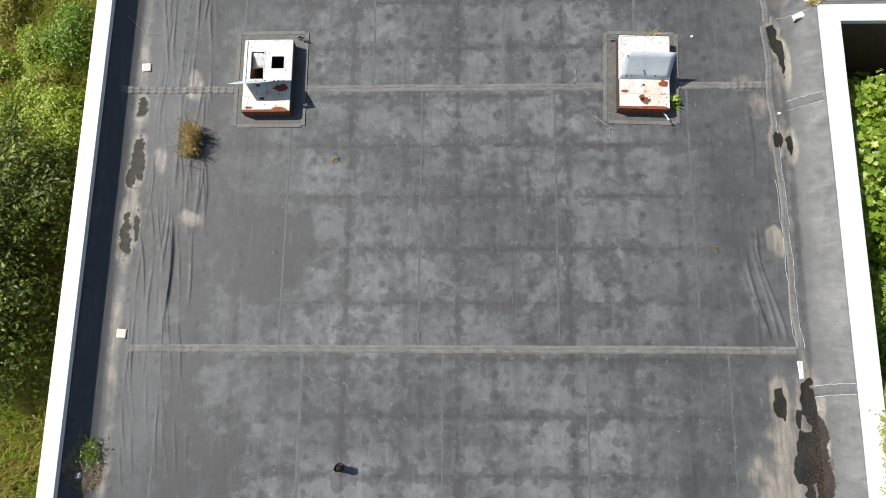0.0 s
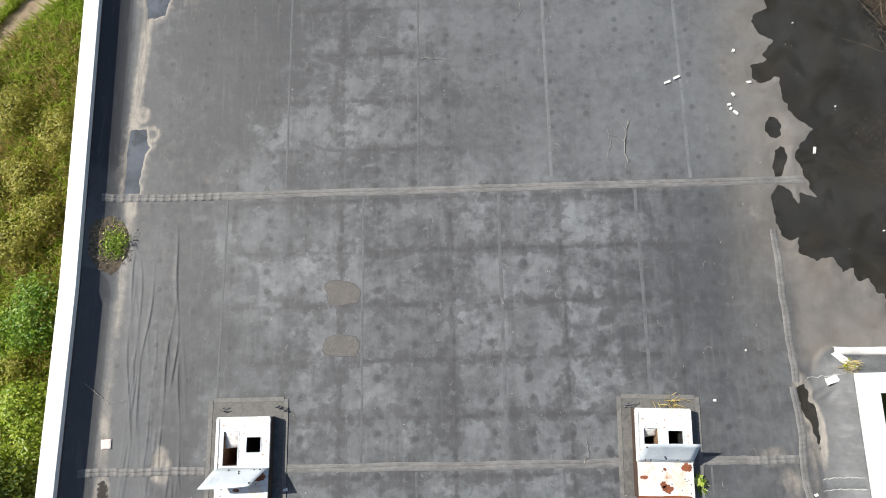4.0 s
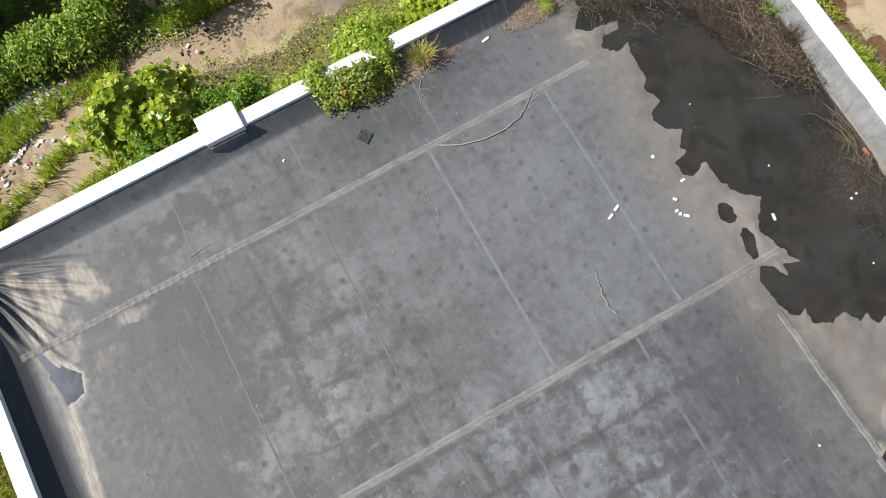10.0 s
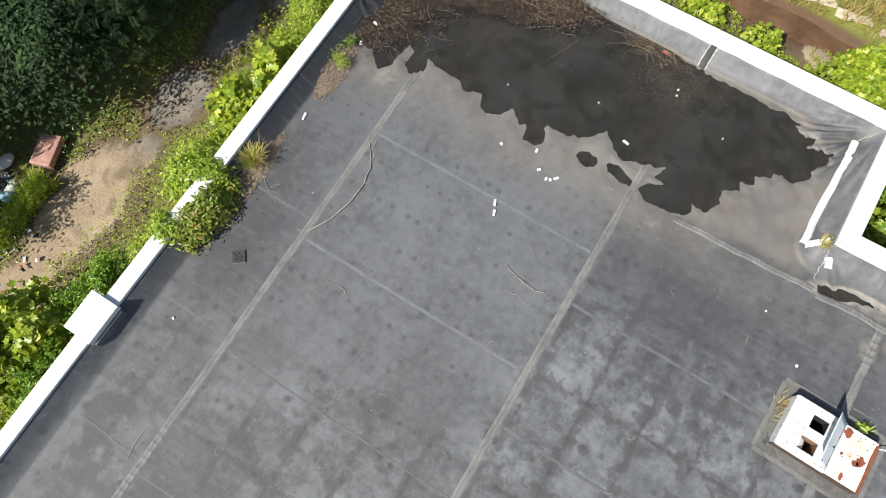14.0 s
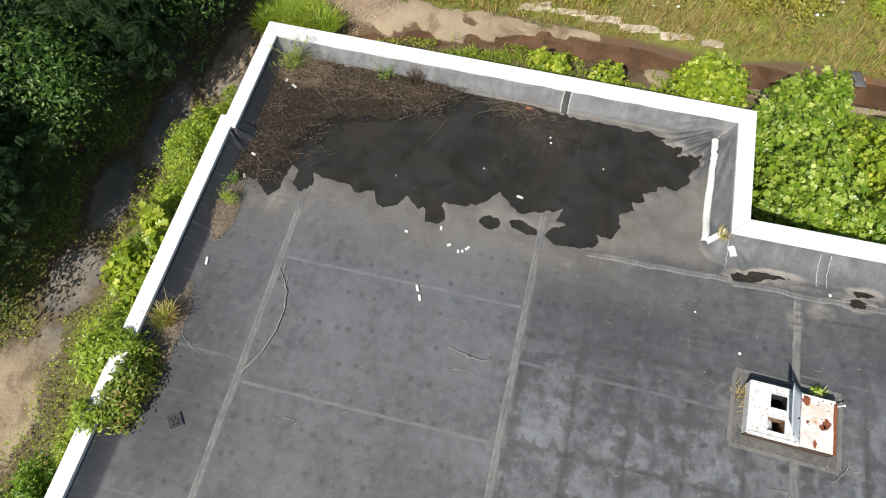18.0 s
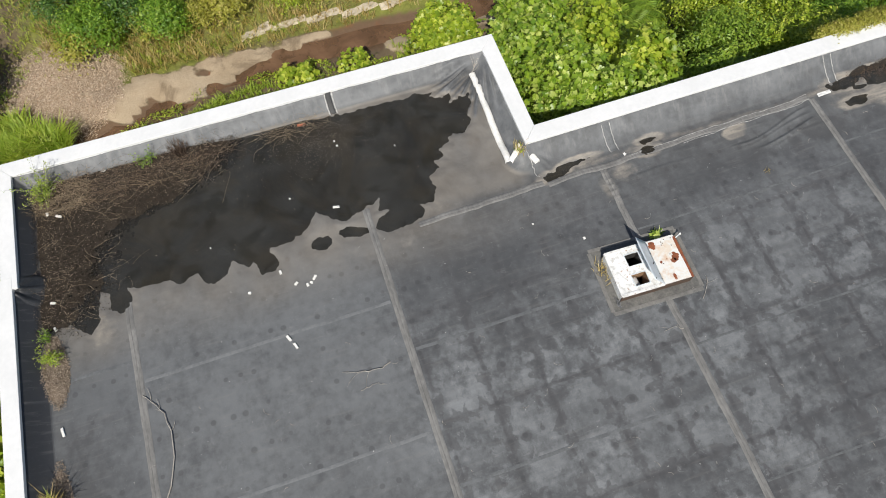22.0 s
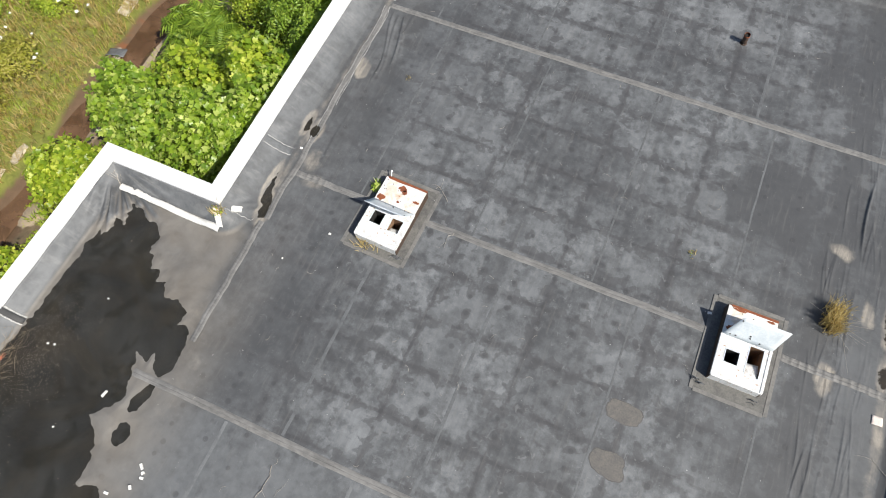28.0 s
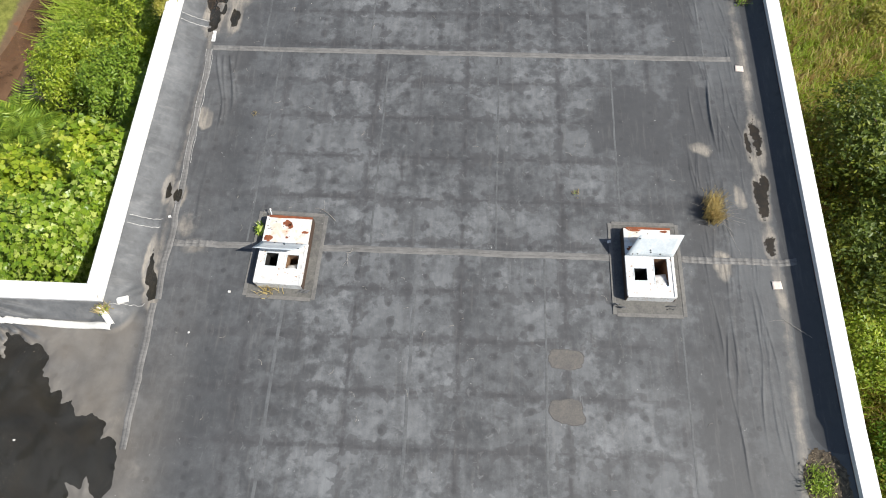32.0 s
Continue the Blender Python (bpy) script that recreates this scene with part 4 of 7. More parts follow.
# still water
for name, x0, x1, y0, y1, level, mat, label in [("water", 6.6, 11.45, 8.35, 20.55, -0.010, POOL_WATER, "wide dark pond of rainwater standing on the roof")]:
    v = [(x0, y0, level), (x1, y0, level), (x1, y1, level), (x0, y1, level)]
    tagged(part(name, mesh_of(name, v, [(0, 1, 2, 3)], mat)), label, "pond", kind="structure")
for x0, x1, y0, y1, mat in ((-7.68, -6.8, 16.8, 18.45, PUDDLE_WATER), (-7.68, -6.98, 12.45, 14.3, PUDDLE_WATER), (6.85, 7.55, 6.4, 8.2, POOL_WATER), (6.8, 7.5, 4.5, 5.5, POOL_WATER), (6.3, 7.75, -3.1, 0.2, POOL_WATER)):
    v = [(x0, y0, -0.0075), (x1, y0, -0.0075), (x1, y1, -0.0075), (x0, y1, -0.0075)]
    tagged(part("puddle", mesh_of("puddle", v, [(0, 1, 2, 3)], mat)), "shallow puddle in a dip of the roof sheet", "puddle", kind="structure")

# ---- parapets ----
OUT = {"nw": (-8.75, 21.16), "step_out": (8.64, 21.13), "step_in": (8.35, 21.00), "ne": (11.92, 20.98), "se": (11.60, 7.72), "jog": (8.46, 7.74), "s_e": (8.42, SOUTH - 0.4), "s_w": (-8.71, SOUTH - 0.4), "w_mid": (-8.57, 10.3)}
for name, a, b in (("wall_west", "s_w", "w_mid"), ("wall_northwest", "w_mid", "nw"), ("wall_north", "nw", "step_out"), ("wall_northeast", "step_in", "ne"), ("wall_east", "ne", "se"), ("wall_jog", "se", "jog"), ("wall_southeast", "jog", "s_e"), ("wall_south", "s_e", "s_w")):
    plan = [CORNERS[a], (8.64, 20.74) if b == "step_out" else CORNERS[b], OUT[b], OUT[a]]
    mid = np.mean(plan, 0)
    core = [tuple(np.array(p) + 0.03 * (mid - p) / np.linalg.norm(mid - p)) for p in plan]
    wall = tagged(part(name, prism(core, GROUND_Z, 0.42), WALLS), "brown rendered parapet wall under a white coping", "wall", kind="structure")
    part("coping", prism(plan, 0.37, 0.506 if b == "step_out" else 0.5, 0.014), COPING, wall, "white painted metal coping")
block = tagged(part("coping_block", box(bmesh.new(), -2.2, -1.24, 20.68, 21.42, 0.45, 0.62, 0.015), COPING), "raised white coping block on the north parapet", "coping", kind="structure")
part("flashing_skirt", box(bmesh.new(), -2.16, -1.28, 20.62, 20.72, 0.0, 0.46, 0.02), FLASHING, block, "black rubber skirt")

# ---- ground ----
def spread_axis(lo, hi, step, far):
    core = np.arange(lo, hi, step)
    grow = [step]
    while sum(grow) < far:
        grow.append(grow[-1] * 1.6)
    out = np.cumsum(grow)
    return np.concatenate([lo - out[::-1], core, core[-1] + out])


PATH_X, PATH_Y = [-30, -14.0, -12.6, -9.9, -8.35, -6.3, -1, 3.5, 7.6, 10.8, 14.9, 30], [4, 21.2, 22.9, 24.7, 25.6, 26.2, 26.5, 26.4, 26.9, 26.1, 24.9, 23.5]
STREAM_Y, STREAM_X = [-60, -8, -3, 2, 7, 12, 16, 19.5, 23, 60], [13.2, 16.3, 17.2, 17.8, 17.6, 17.85, 17.7, 16.9, 15.5, 3.0]
# sand bars beside the stream: x, y, half sizes
BARS = [(15.6, -1.0, 0.32, 3.6), (18.25, 15.7, 0.62, 2.3), (18.0, 18.3, 0.5, 1.2), (18.2, 15.8, 0.4, 1.7), (18.2, 13.2, 0.35, 0.9), (16.95, 9.2, 0.5, 0.7), (17.0, 5.6, 0.4, 1.0), (17.6, 19.6, 0.7, 0.9), (16.9, 0.6, 0.22, 2.4), (17.3, 17.2, 0.3, 0.6), (18.05, 17.7, 0.45, 1.2), (18.2, 14.6, 0.35, 1.0), (18.3, 12.2, 0.2, 0.6)]


def bars(x, y):
    out = 0.0 * x
    for cx, cy, rx, ry in BARS:
        out = np.maximum(out, np.exp(-((((x - cx) / rx) ** 2 + ((y - cy) / ry) ** 2 + 3.0 * (cloud(x, y * 0.6, 1.6, 4) - 0.5)).clip(0, 9)) ** 3))
    return out


def path_gap(x, y):
    """How far a place lies from the middle of the dirt path."""
    gap = np.abs(y - np.interp(x, PATH_X, PATH_Y) + 1.0 * (cloud(x, y, 0.5, 3) - 0.5))
    ridge = (x < -4.5) & (gap < 0.24) & (cloud(x, y, 0.8, 2) > 0.32)
    track = np.where(ridge, 9.0, gap / (1.0 + 0.3 * smooth(-x, 4.0, 9.0)))
    open_dirt = 9.0 + 0 * x
    for cx, cy, rx, ry in ((0.4, 27.1, 1.9, 1.2), (4.7, 26.8, 1.4, 0.9), (-4.0, 27.0, 1.9, 1.0), (8.0, 27.0, 1.6, 0.8), (11.2, 26.2, 2.2, 0.8), (14.4, 25.0, 2.2, 0.9), (2.6, 26.6, 1.0, 0.5)):
        open_dirt = np.minimum(open_dirt, 1.2 * np.hypot((x - cx) / rx, (y - cy) / ry) + 0.9 * (cloud(x, y, 0.9, 3) - 0.5))
    return np.where(x < -4.6, track, open_dirt)


def ground_height(x, y):
    z = GROUND_Z + 0.35 * (cloud(x, y, 0.12, 3) - 0.5) + 0.10 * (cloud(x, y, 0.8, 2) - 0.5)
    ds = np.abs(x - np.interp(y, STREAM_Y, STREAM_X))
    near = (y > -30) & (y < 21.5)
    z = z - 0.28 * np.exp(-((ds / 0.75) ** 2)) * near
    z = z + 0.19 * bars(x, y)
    z = z + 0.5 * smooth(x, 19.0, 23.0)
    z = z + 0.45 * np.exp(-(((x - 18.8) / 1.6) ** 2 + ((y - 21.5) / 1.8) ** 2))
    return z


ax, ay = spread_axis(-26, 32, 0.3, 1500), spread_axis(-18, 44, 0.3, 1500)
GX, GY = np.meshgrid(ax, ay)
wob = 1.0 * (cloud(GX, GY, 0.5, 3) - 0.5)
dp = path_gap(GX, GY)
ds = np.abs(GX - np.interp(GY, STREAM_Y, STREAM_X) + 0.4 * wob)
dirt = 1.15 * np.exp(-((dp / (1.5 - 0.5 * smooth(GX, 0.0, 4.0))) ** 2)) * (GX > -24) * (GX < 19)
dirt = np.maximum(dirt, 1.2 * bars(GX, GY))
mud = (np.exp(-((ds / 0.8) ** 2)) + 0.5 * np.exp(-((ds / 1.6) ** 2)) * (cloud(GX, GY, 0.6, 2) - 0.2)) * (GY < 21.5) * (1 - smooth(bars(GX, GY), 0.2, 0.5))
chips = np.exp(-((((GX - 18.9) / 2.5) ** 2 + ((GY - 21.5) / 2.3) ** 2) ** 2))
paved = smooth(GX, 1.6, 3.4) * (1 - smooth(GX, 12.0, 14.5)) * (GY > 23.5)
green = 1.0 - dirt - 0.8 * mud - 0.75 * smooth(GX, 13.0, 14.5) * (1 - smooth(GX, 17.2, 18.2))
green = green * (1 - 0.5 * smooth(GY, 22, 23.5)) * (1 - 0.45 * smooth(GX, 18.2, 19.5))
gi = np.arange(GX.size).reshape(GX.shape)
gq = np.stack([gi[:-1, :-1], gi[:-1, 1:], gi[1:, 1:], gi[1:, :-1]], -1)
cxm, cym = (GX[:-1, :-1] + GX[1:, 1:]) / 2, (GY[:-1, :-1] + GY[1:, 1:]) / 2
inside = (cxm > -8.2) & (cxm < 7.8) & (cym > SOUTH + 0.6) & (cym < 20.4)
gq = gq[~inside]
ground = tagged(part("ground", mesh_of("ground", np.stack([GX.ravel(), GY.ravel(), ground_height(GX, GY).ravel()], 1), gq.reshape(-1, 4), GROUND, True, {"green": green.ravel(), "dirt": dirt.ravel(), "mud": mud.ravel(), "chips": chips.ravel(), "paved": paved.ravel()})), "weedy ground with trodden tan dirt and muddy hollows", "ground", kind="structure")
sy = np.linspace(-24, 21.3, 120)
sx = np.interp(sy, STREAM_Y, STREAM_X)
wv = np.concatenate([np.stack([sx - 0.6 - 0.5 * (cloud(sx, sy, 0.5, 2) - 0.4), sy, 0 * sy + GROUND_Z - 0.10], 1), np.stack([sx + 0.35 + 0.6 * (cloud(sx + 50, sy, 0.5, 2) - 0.3), sy, 0 * sy + GROUND_Z - 0.10], 1)])
k = np.arange(119)
tagged(part("stream_water", mesh_of("stream_water", wv, np.stack([k, k + 120, k + 121, k + 1], 1), STREAM_WATER)), "shallow brown stream of muddy water", "stream", kind="structure")

# ---- plants ----
# one leaf in its own plane: tip along +y, fold along the midrib
LOBES = [(0, 0, 0), (-0.26, 0.02, 0.03), (-0.54, 0.22, 0.12), (-0.30, 0.42, 0.05), (-0.42, 0.86, 0.10), (-0.12, 0.74, 0.03), (0, 0.92, -0.02), (0.12, 0.74, 0.03), (0.42, 0.86, 0.10), (0.30, 0.42, 0.05), (0.54, 0.22, 0.12), (0.26, 0.02, 0.03)]
BROAD = (np.array(LOBES + [(0, 0.42, -0.03)], float), np.array([(12, k, (k + 1) % 12) for k in range(12)]))
OVAL = (np.array([(0, 0, 0), (-0.24, 0.42, 0.07), (0, 1.0, -0.05), (0.24, 0.42, 0.07)]), np.array([(0, 2, 1), (0, 3, 2)]))


SLIVER = (np.array([(0, 0, 0), (-0.09, 0.45, 0.05), (0, 1.0, -0.04), (0.09, 0.5, 0.05)]), np.array([(0, 2, 1), (0, 3, 2)]))


def frond_shape(pairs=9, width=0.42):
    """A feather-shaped leaf of many narrow leaflets."""
    vs, fs = [(0, 0, 0), (0.006, 0.5, 0.05), (0, 1.0, -0.08)], [(0, 1, 2)]
    for p in range(pairs):
        y = 0.14 + 0.86 * p / pairs
        w, z = width * (0.55 + 0.9 * y * (1.25 - y)), 0.1 * y * (1 - y) - 0.1 * y * y
        for s in (-1, 1):
            n = len(vs)
            vs += [(0, y, z), (s * w * 0.5, y + 0.07, z + 0.02), (s * w, y + 0.10, z - 0.05), (s * w * 0.5, y + 0.005, z + 0.02)]
            fs += [(n, n + 1, n + 2), (n, n + 2, n + 3)]
    return np.array(vs, float), np.array(fs)


FROND = frond_shape()


def leaves(shape, place, facing, size, gen, tilt=0.55):
    """Arrays of many leaves: at places, looking roughly along facing, each turned and tilted by chance."""
    tv, tf = shape
    n = len(place)
    nrm = facing + tilt * gen.normal(size=(n, 3))
    nrm /= np.linalg.norm(nrm, axis=1)[:, None] + 1e-9
    ref = gen.normal(size=(n, 3))
    u = np.cross(ref, nrm)
    u /= np.linalg.norm(u, axis=1)[:, None] + 1e-9
    w = np.cross(nrm, u)
    s = size * (0.6 + 0.7 * gen.random(n))[:, None, None]
    v = place[:, None] + s * (tv[None, :, 0:1] * u[:, None] + tv[None, :, 1:2] * w[:, None] + tv[None, :, 2:3] * nrm[:, None])
    f = tf[None] + (np.arange(n) * len(tv))[:, None, None]
    return v.reshape(-1, 3), f.reshape(-1, 3)


def crown_points(centre, radii, clumps, per, gen, clump_r, low=-0.25, peak=1.0):
    """Leaf places in clumps over an uneven crown, and the way each looks."""
    d = gen.normal(size=(clumps * 3, 3))
    d /= np.linalg.norm(d, axis=1)[:, None]
    d = d[d[:, 2] > low][:clumps]
    r = 0.5 + 0.55 * gen.random(len(d))
    mid = np.array(centre) + d * np.array(radii) * r[:, None]
    n = gen.integers(int(per * 0.6), int(per * 1.4) + 1, len(d))
    k = np.repeat(np.arange(len(d)), n)
    off = gen.normal(size=(len(k), 3)) * np.array([1, 1, 0.35])
    off[:, 2] += peak * (1.0 - 0.75 * np.hypot(off[:, 0], off[:, 1]))
    off *= clump_r * (0.6 + 0.8 * gen.random(len(d)))[k][:, None]
    pts = mid[k] + off
    face = d[k] * 0.5 + np.array([0, 0, 0.85]) + 0.35 * off / clump_r
    return pts, face, mid


def tree(name, label, category, foot, centre, radii, clumps, per, shape, size, mat, trunk=0.12, clump_r=0.35, seed=0, low=-0.25, tilt=0.55, group="", peak=1.0):
    gen = np.random.default_rng(seed)
    base = np.array([foot[0], foot[1], float(ground_height(np.array(foot[0]), np.array(foot[1]))) - 0.1])
    thing = empty(name, label, category, pose(*base), group)
    pts, face, mid = crown_points(np.array(centre) - base, radii, clumps, per, gen, clump_r, low, peak)
    part("crown", mesh_of("crown", *leaves(shape, pts, face, size, gen, tilt), mat), None, thing)
    top = np.array(centre) - base + np.array([0, 0, 0.3 * radii[2]])
    t = np.linspace(0, 1, 7)[:, None]
    stem = t * top + np.concatenate([0.15 * np.sin(3 * t + seed), 0.12 * np.sin(4 * t), 0 * t], 1) * t
    part("trunk", mesh_of("trunk", *tube_arrays(stem, np.linspace(trunk, trunk * 0.35, 7), 8), BARK, True), None, thing)
    limbs = []
    for m in mid[:: max(1, len(mid) // 14)]:
        s0 = stem[gen.integers(2, 6)]
        q = np.linspace(0, 1, 5)[:, None]
        limbs.append(tube_arrays(s0 + (m - s0) * q + np.array([0, 0, 0.25]) * q * (1 - q), np.linspace(trunk * 0.4, trunk * 0.08, 5), 5))
    part("limbs", mesh_of("limbs", *join_arrays(limbs), BARK, True), None, thing)
    return thing


def blades(x, y, z, height, gen, per=6, width=0.016, lean=0.6):
    """Arrays of grass tufts: bent blades of two triangles pairs."""
    n = len(x)
    k = np.repeat(np.arange(n), per)
    a = gen.random(len(k)) * 2 * np.pi
    h = np.repeat(height, per) * (0.5 + 0.7 * gen.random(len(k)))
    out = lean * h * (0.35 + gen.random(len(k)))
    dx, dy = np.cos(a), np.sin(a)
    bx, by = x[k] + 0.05 * gen.normal(size=len(k)), y[k] + 0.05 * gen.normal(size=len(k))
    bz = z[k] - 0.02
    w = width * (0.7 + 0.8 * gen.random(len(k))) * (1 + 0.8 * np.repeat(height, per))
    px, py = -dy * w, dx * w
    rows = [(bx - px, by - py, bz), (bx + px, by + py, bz), (bx + dx * out * 0.45 + px * 0.8, by + dy * out * 0.45 + py * 0.8, bz + 0.72 * h), (bx + dx * out * 0.45 - px * 0.8, by + dy * out * 0.45 - py * 0.8, bz + 0.72 * h), (bx + dx * out, by + dy * out, bz + h)]
    v = np.stack([np.stack(r, 1) for r in rows], 1)
    o = (np.arange(len(k)) * 5)[:, None]
    f = np.concatenate([o + np.array([[0, 1, 2]]), o + np.array([[0, 2, 3]]), o + np.array([[3, 2, 4]])], 0)
    return v.reshape(-1, 3), f


def meadow(name, label, x0, x1, y0, y1, n, height, mat, seed, mask=None, per=6, width=0.016, lean=0.6):
    gen = np.random.default_rng(seed)
    x, y = x0 + (x1 - x0) * gen.random(n), y0 + (y1 - y0) * gen.random(n)
    ok = ~((x > -8.9) & (x < 8.6) & (y < 21.3)) & ~((x > -8.9) & (x < 12.1) & (y < 21.3) & (y > 7.5))
    ok &= (path_gap(x, y) > 1.15) & (np.hypot(x - 18.6, y - 21.2) > 2.0)
    if mask == "patchy":
        ok &= cloud(x + 9, y, 0.45, 3) > 0.42
    if mask == "bank":
        ok &= (np.abs(x - np.interp(y, STREAM_Y, STREAM_X)) > 1.0) & (cloud(x + 3, y, 0.6, 2) > 0.46)
    x, y = x[ok], y[ok]
    h = height * (0.35 + 1.1 * cloud(x, y, 0.5, 3))
    return tagged(part(name, mesh_of(name, *blades(x, y, ground_height(x, y), h, gen, per, width, lean), mat)), label, "grass", kind="stuff")


def undergrowth(name, label, x0, x1, y0, y1, n, height, size, mat, seed, shape=OVAL, keep=None):
    """Low leafy weeds in clumps over the ground."""
    gen = np.random.default_rng(seed)
    x, y = x0 + (x1 - x0) * gen.random(n), y0 + (y1 - y0) * gen.random(n)
    c = cloud(x, y, 0.55, 3)
    ok = (c > 0.36) & ~((x > -8.9) & (x < 8.6) & (y < 21.3)) & ~((x > -8.9) & (x < 12.1) & (y < 21.3) & (y > 7.5))
    ok &= (path_gap(x, y) > 1.2) & (np.hypot(x - 18.6, y - 21.2) > 2.0)
    if keep:
        ok &= keep(x, y)
    x, y, c = x[ok], y[ok], c[ok]
    z = ground_height(x, y) + 0.02 + height * np.clip(c - 0.36, 0, 1) * 3.2 * gen.random(len(x)) ** 0.6
    pts = np.stack([x, y, z], 1)
    return tagged(part(name, mesh_of(name, *leaves(shape, pts, np.array([0, 0, 1.0]) + 0 * pts, size, gen, 0.5), mat)), label, "weeds", kind="stuff")


# west: long grass, weeds and trees
meadow("grass", "long yellow-green grass below the west wall", -19, -8.9, -8, 25, 17000, 0.45, GRASS, 21, per=6, width=0.010, lean=0.9)
meadow("dry_grass", "dry straw-coloured grass among the green", -17, -11.5, -7, 20, 4600, 0.5, GRASS_DRY, 22, per=6, width=0.012)
undergrowth("weeds", "low leafy weeds in the grass", -17, -11.5, -7, 24, 26000, 0.32, 0.08, LEAF_OLIVE, 23, keep=lambda x, y: (np.hypot(x + 13.5, (y - 21.5) * 0.6) > 1.4))
tree("tree", "leafy green tree beside the west wall", "tree", (-13.6, 4.6), (-13.1, 4.5, -3.2), (2.3, 2.2, 1.5), 110, 100, OVAL, 0.15, LEAF_SHADE, 0.14, 0.34, 31)
tree("tree", "dark leafy tree beside the west wall", "tree", (-13.4, 0.8), (-13.0, 1.2, -3.0), (2.2, 2.1, 1.6), 110, 100, OVAL, 0.15, LEAF_SHADE, 0.14, 0.34, 32)
tree("tree", "dark olive leafy tree standing close to its neighbours", "tree", (-14.6, 2.9), (-14.3, 2.8, -2.6), (1.8, 2.4, 1.6), 90, 100, OVAL, 0.15, LEAF_SHADE, 0.14, 0.34, 35)
tree("shrub", "bright shrub at the foot of the west wall", "shrub", (-12.1, 7.3), (-12.0, 7.3, -4.1), (1.1, 1.2, 0.7), 50, 110, OVAL, 0.12, LEAF_YELLOW, 0.05, 0.28, 33)
tree("shrub", "green shrub at the foot of the west wall", "shrub", (-12.3, 10.4), (-12.3, 10.4, -4.4), (0.8, 0.9, 0.6), 34, 100, OVAL, 0.11, LEAF_MID, 0.05, 0.26, 34)
gen = np.random.default_rng(301)
for k in range(22):
    x, y, r = gen.uniform(-15.6, -12.0), gen.uniform(-6.5, 19.0), gen.uniform(0.35, 0.8)
    if -1.5 < y < 7.0:
        y += 9.0
    tree("weed_clump", "leafy clump of weeds in the long grass", "weed", (x, y), (x, y, -4.55), (r, r * 1.1, 0.45), 26, 60, OVAL, 0.1, (LEAF_YELLOW, LEAF_OLIVE, LEAF_OLIVE)[k % 3], 0.02, 0.2, 310 + k, group="weed clumps below the west wall", peak=1.3)
meadow("grass", "bright grass strips along the dirt tracks", -18, -4, 19, 28, 9000, 0.38, GRASS, 24, per=6, width=0.013)
undergrowth("weeds", "thick weeds beyond the dirt tracks", -22, -8, 24, 34, 22000, 0.9, 0.12, LEAF_MID, 25, keep=lambda x, y: y > np.interp(x, PATH_X, PATH_Y) + 1.9)
for k, (x, y, r, h) in enumerate(((-15.4, 25.4, 1.5, 1.2), (-14.0, 27.4, 1.4, 1.2), (-12.2, 28.6, 1.2, 1.0), (-16.4, 23.6, 1.3, 1.0), (-10.4, 29.4, 1.1, 0.9))):
    tree("bush", "dense green bush beyond the dirt tracks", "bush", (x, y), (x, y, -4.2 + 0.4 * h), (r, r, h), 60, 90, OVAL, 0.13, LEAF_MID, 0.05, 0.28, 150 + k, group="bushes beyond the tracks")
# north: weeds, bushes along the wall, dark wood behind the path
undergrowth("weeds", "weeds between the north wall and the dirt path", -7, 18, 21.3, 28.5, 26000, 0.5, 0.09, LEAF_YELLOW, 41)
undergrowth("weeds", "dark weeds at the edge of the wood", -16, 20, 27.0, 34, 16000, 0.7, 0.13, LEAF_WOOD, 42, keep=lambda x, y: y > np.interp(x, PATH_X, PATH_Y) + 1.5 + 1.2 * (cloud(x, y, 0.4, 2) - 0.5))
for k, (x, y, r, h, kind) in enumerate(((-4.7, 24.9, 1.2, 1.4, 0), (-3.5, 24.8, 1.25, 1.3, 0), (-4.2, 23.6, 1.0, 0.9, 1), (-2.2, 23.8, 0.9, 0.8, 1), (-1.0, 23.5, 0.8, 0.8, 1), (0.4, 22.8, 0.9, 1.1, 2), (3.4, 23.2, 1.1, 1.2, 2), (4.9, 23.2, 1.05, 1.4, 0), (6.2, 22.9, 1.15, 1.5, 0), (7.4, 23.3, 1.15, 1.3, 2), (8.9, 23.2, 1.2, 1.4, 2), (10.4, 23.0, 1.1, 1.3, 2), (5.5, 24.0, 0.8, 0.7, 1), (9.6, 24.1, 0.8, 0.7, 2))):
    shape, size, per, mat = ((BROAD, 0.2, 60, LEAF_TULIP), (OVAL, 0.13, 80, LEAF_MID), (OVAL, 0.105, 130, LEAF_YELLOW))[kind]
    tree("bush", "leafy bush growing against the north wall", "bush", (x, y), (x, y, -3.9 + h * 0.4), (r, r * 0.85, h), 26, int(per * 1.7), shape, size, mat, 0.05, 0.24, 50 + k, group="bushes along the north wall", tilt=0.7, peak=1.6)
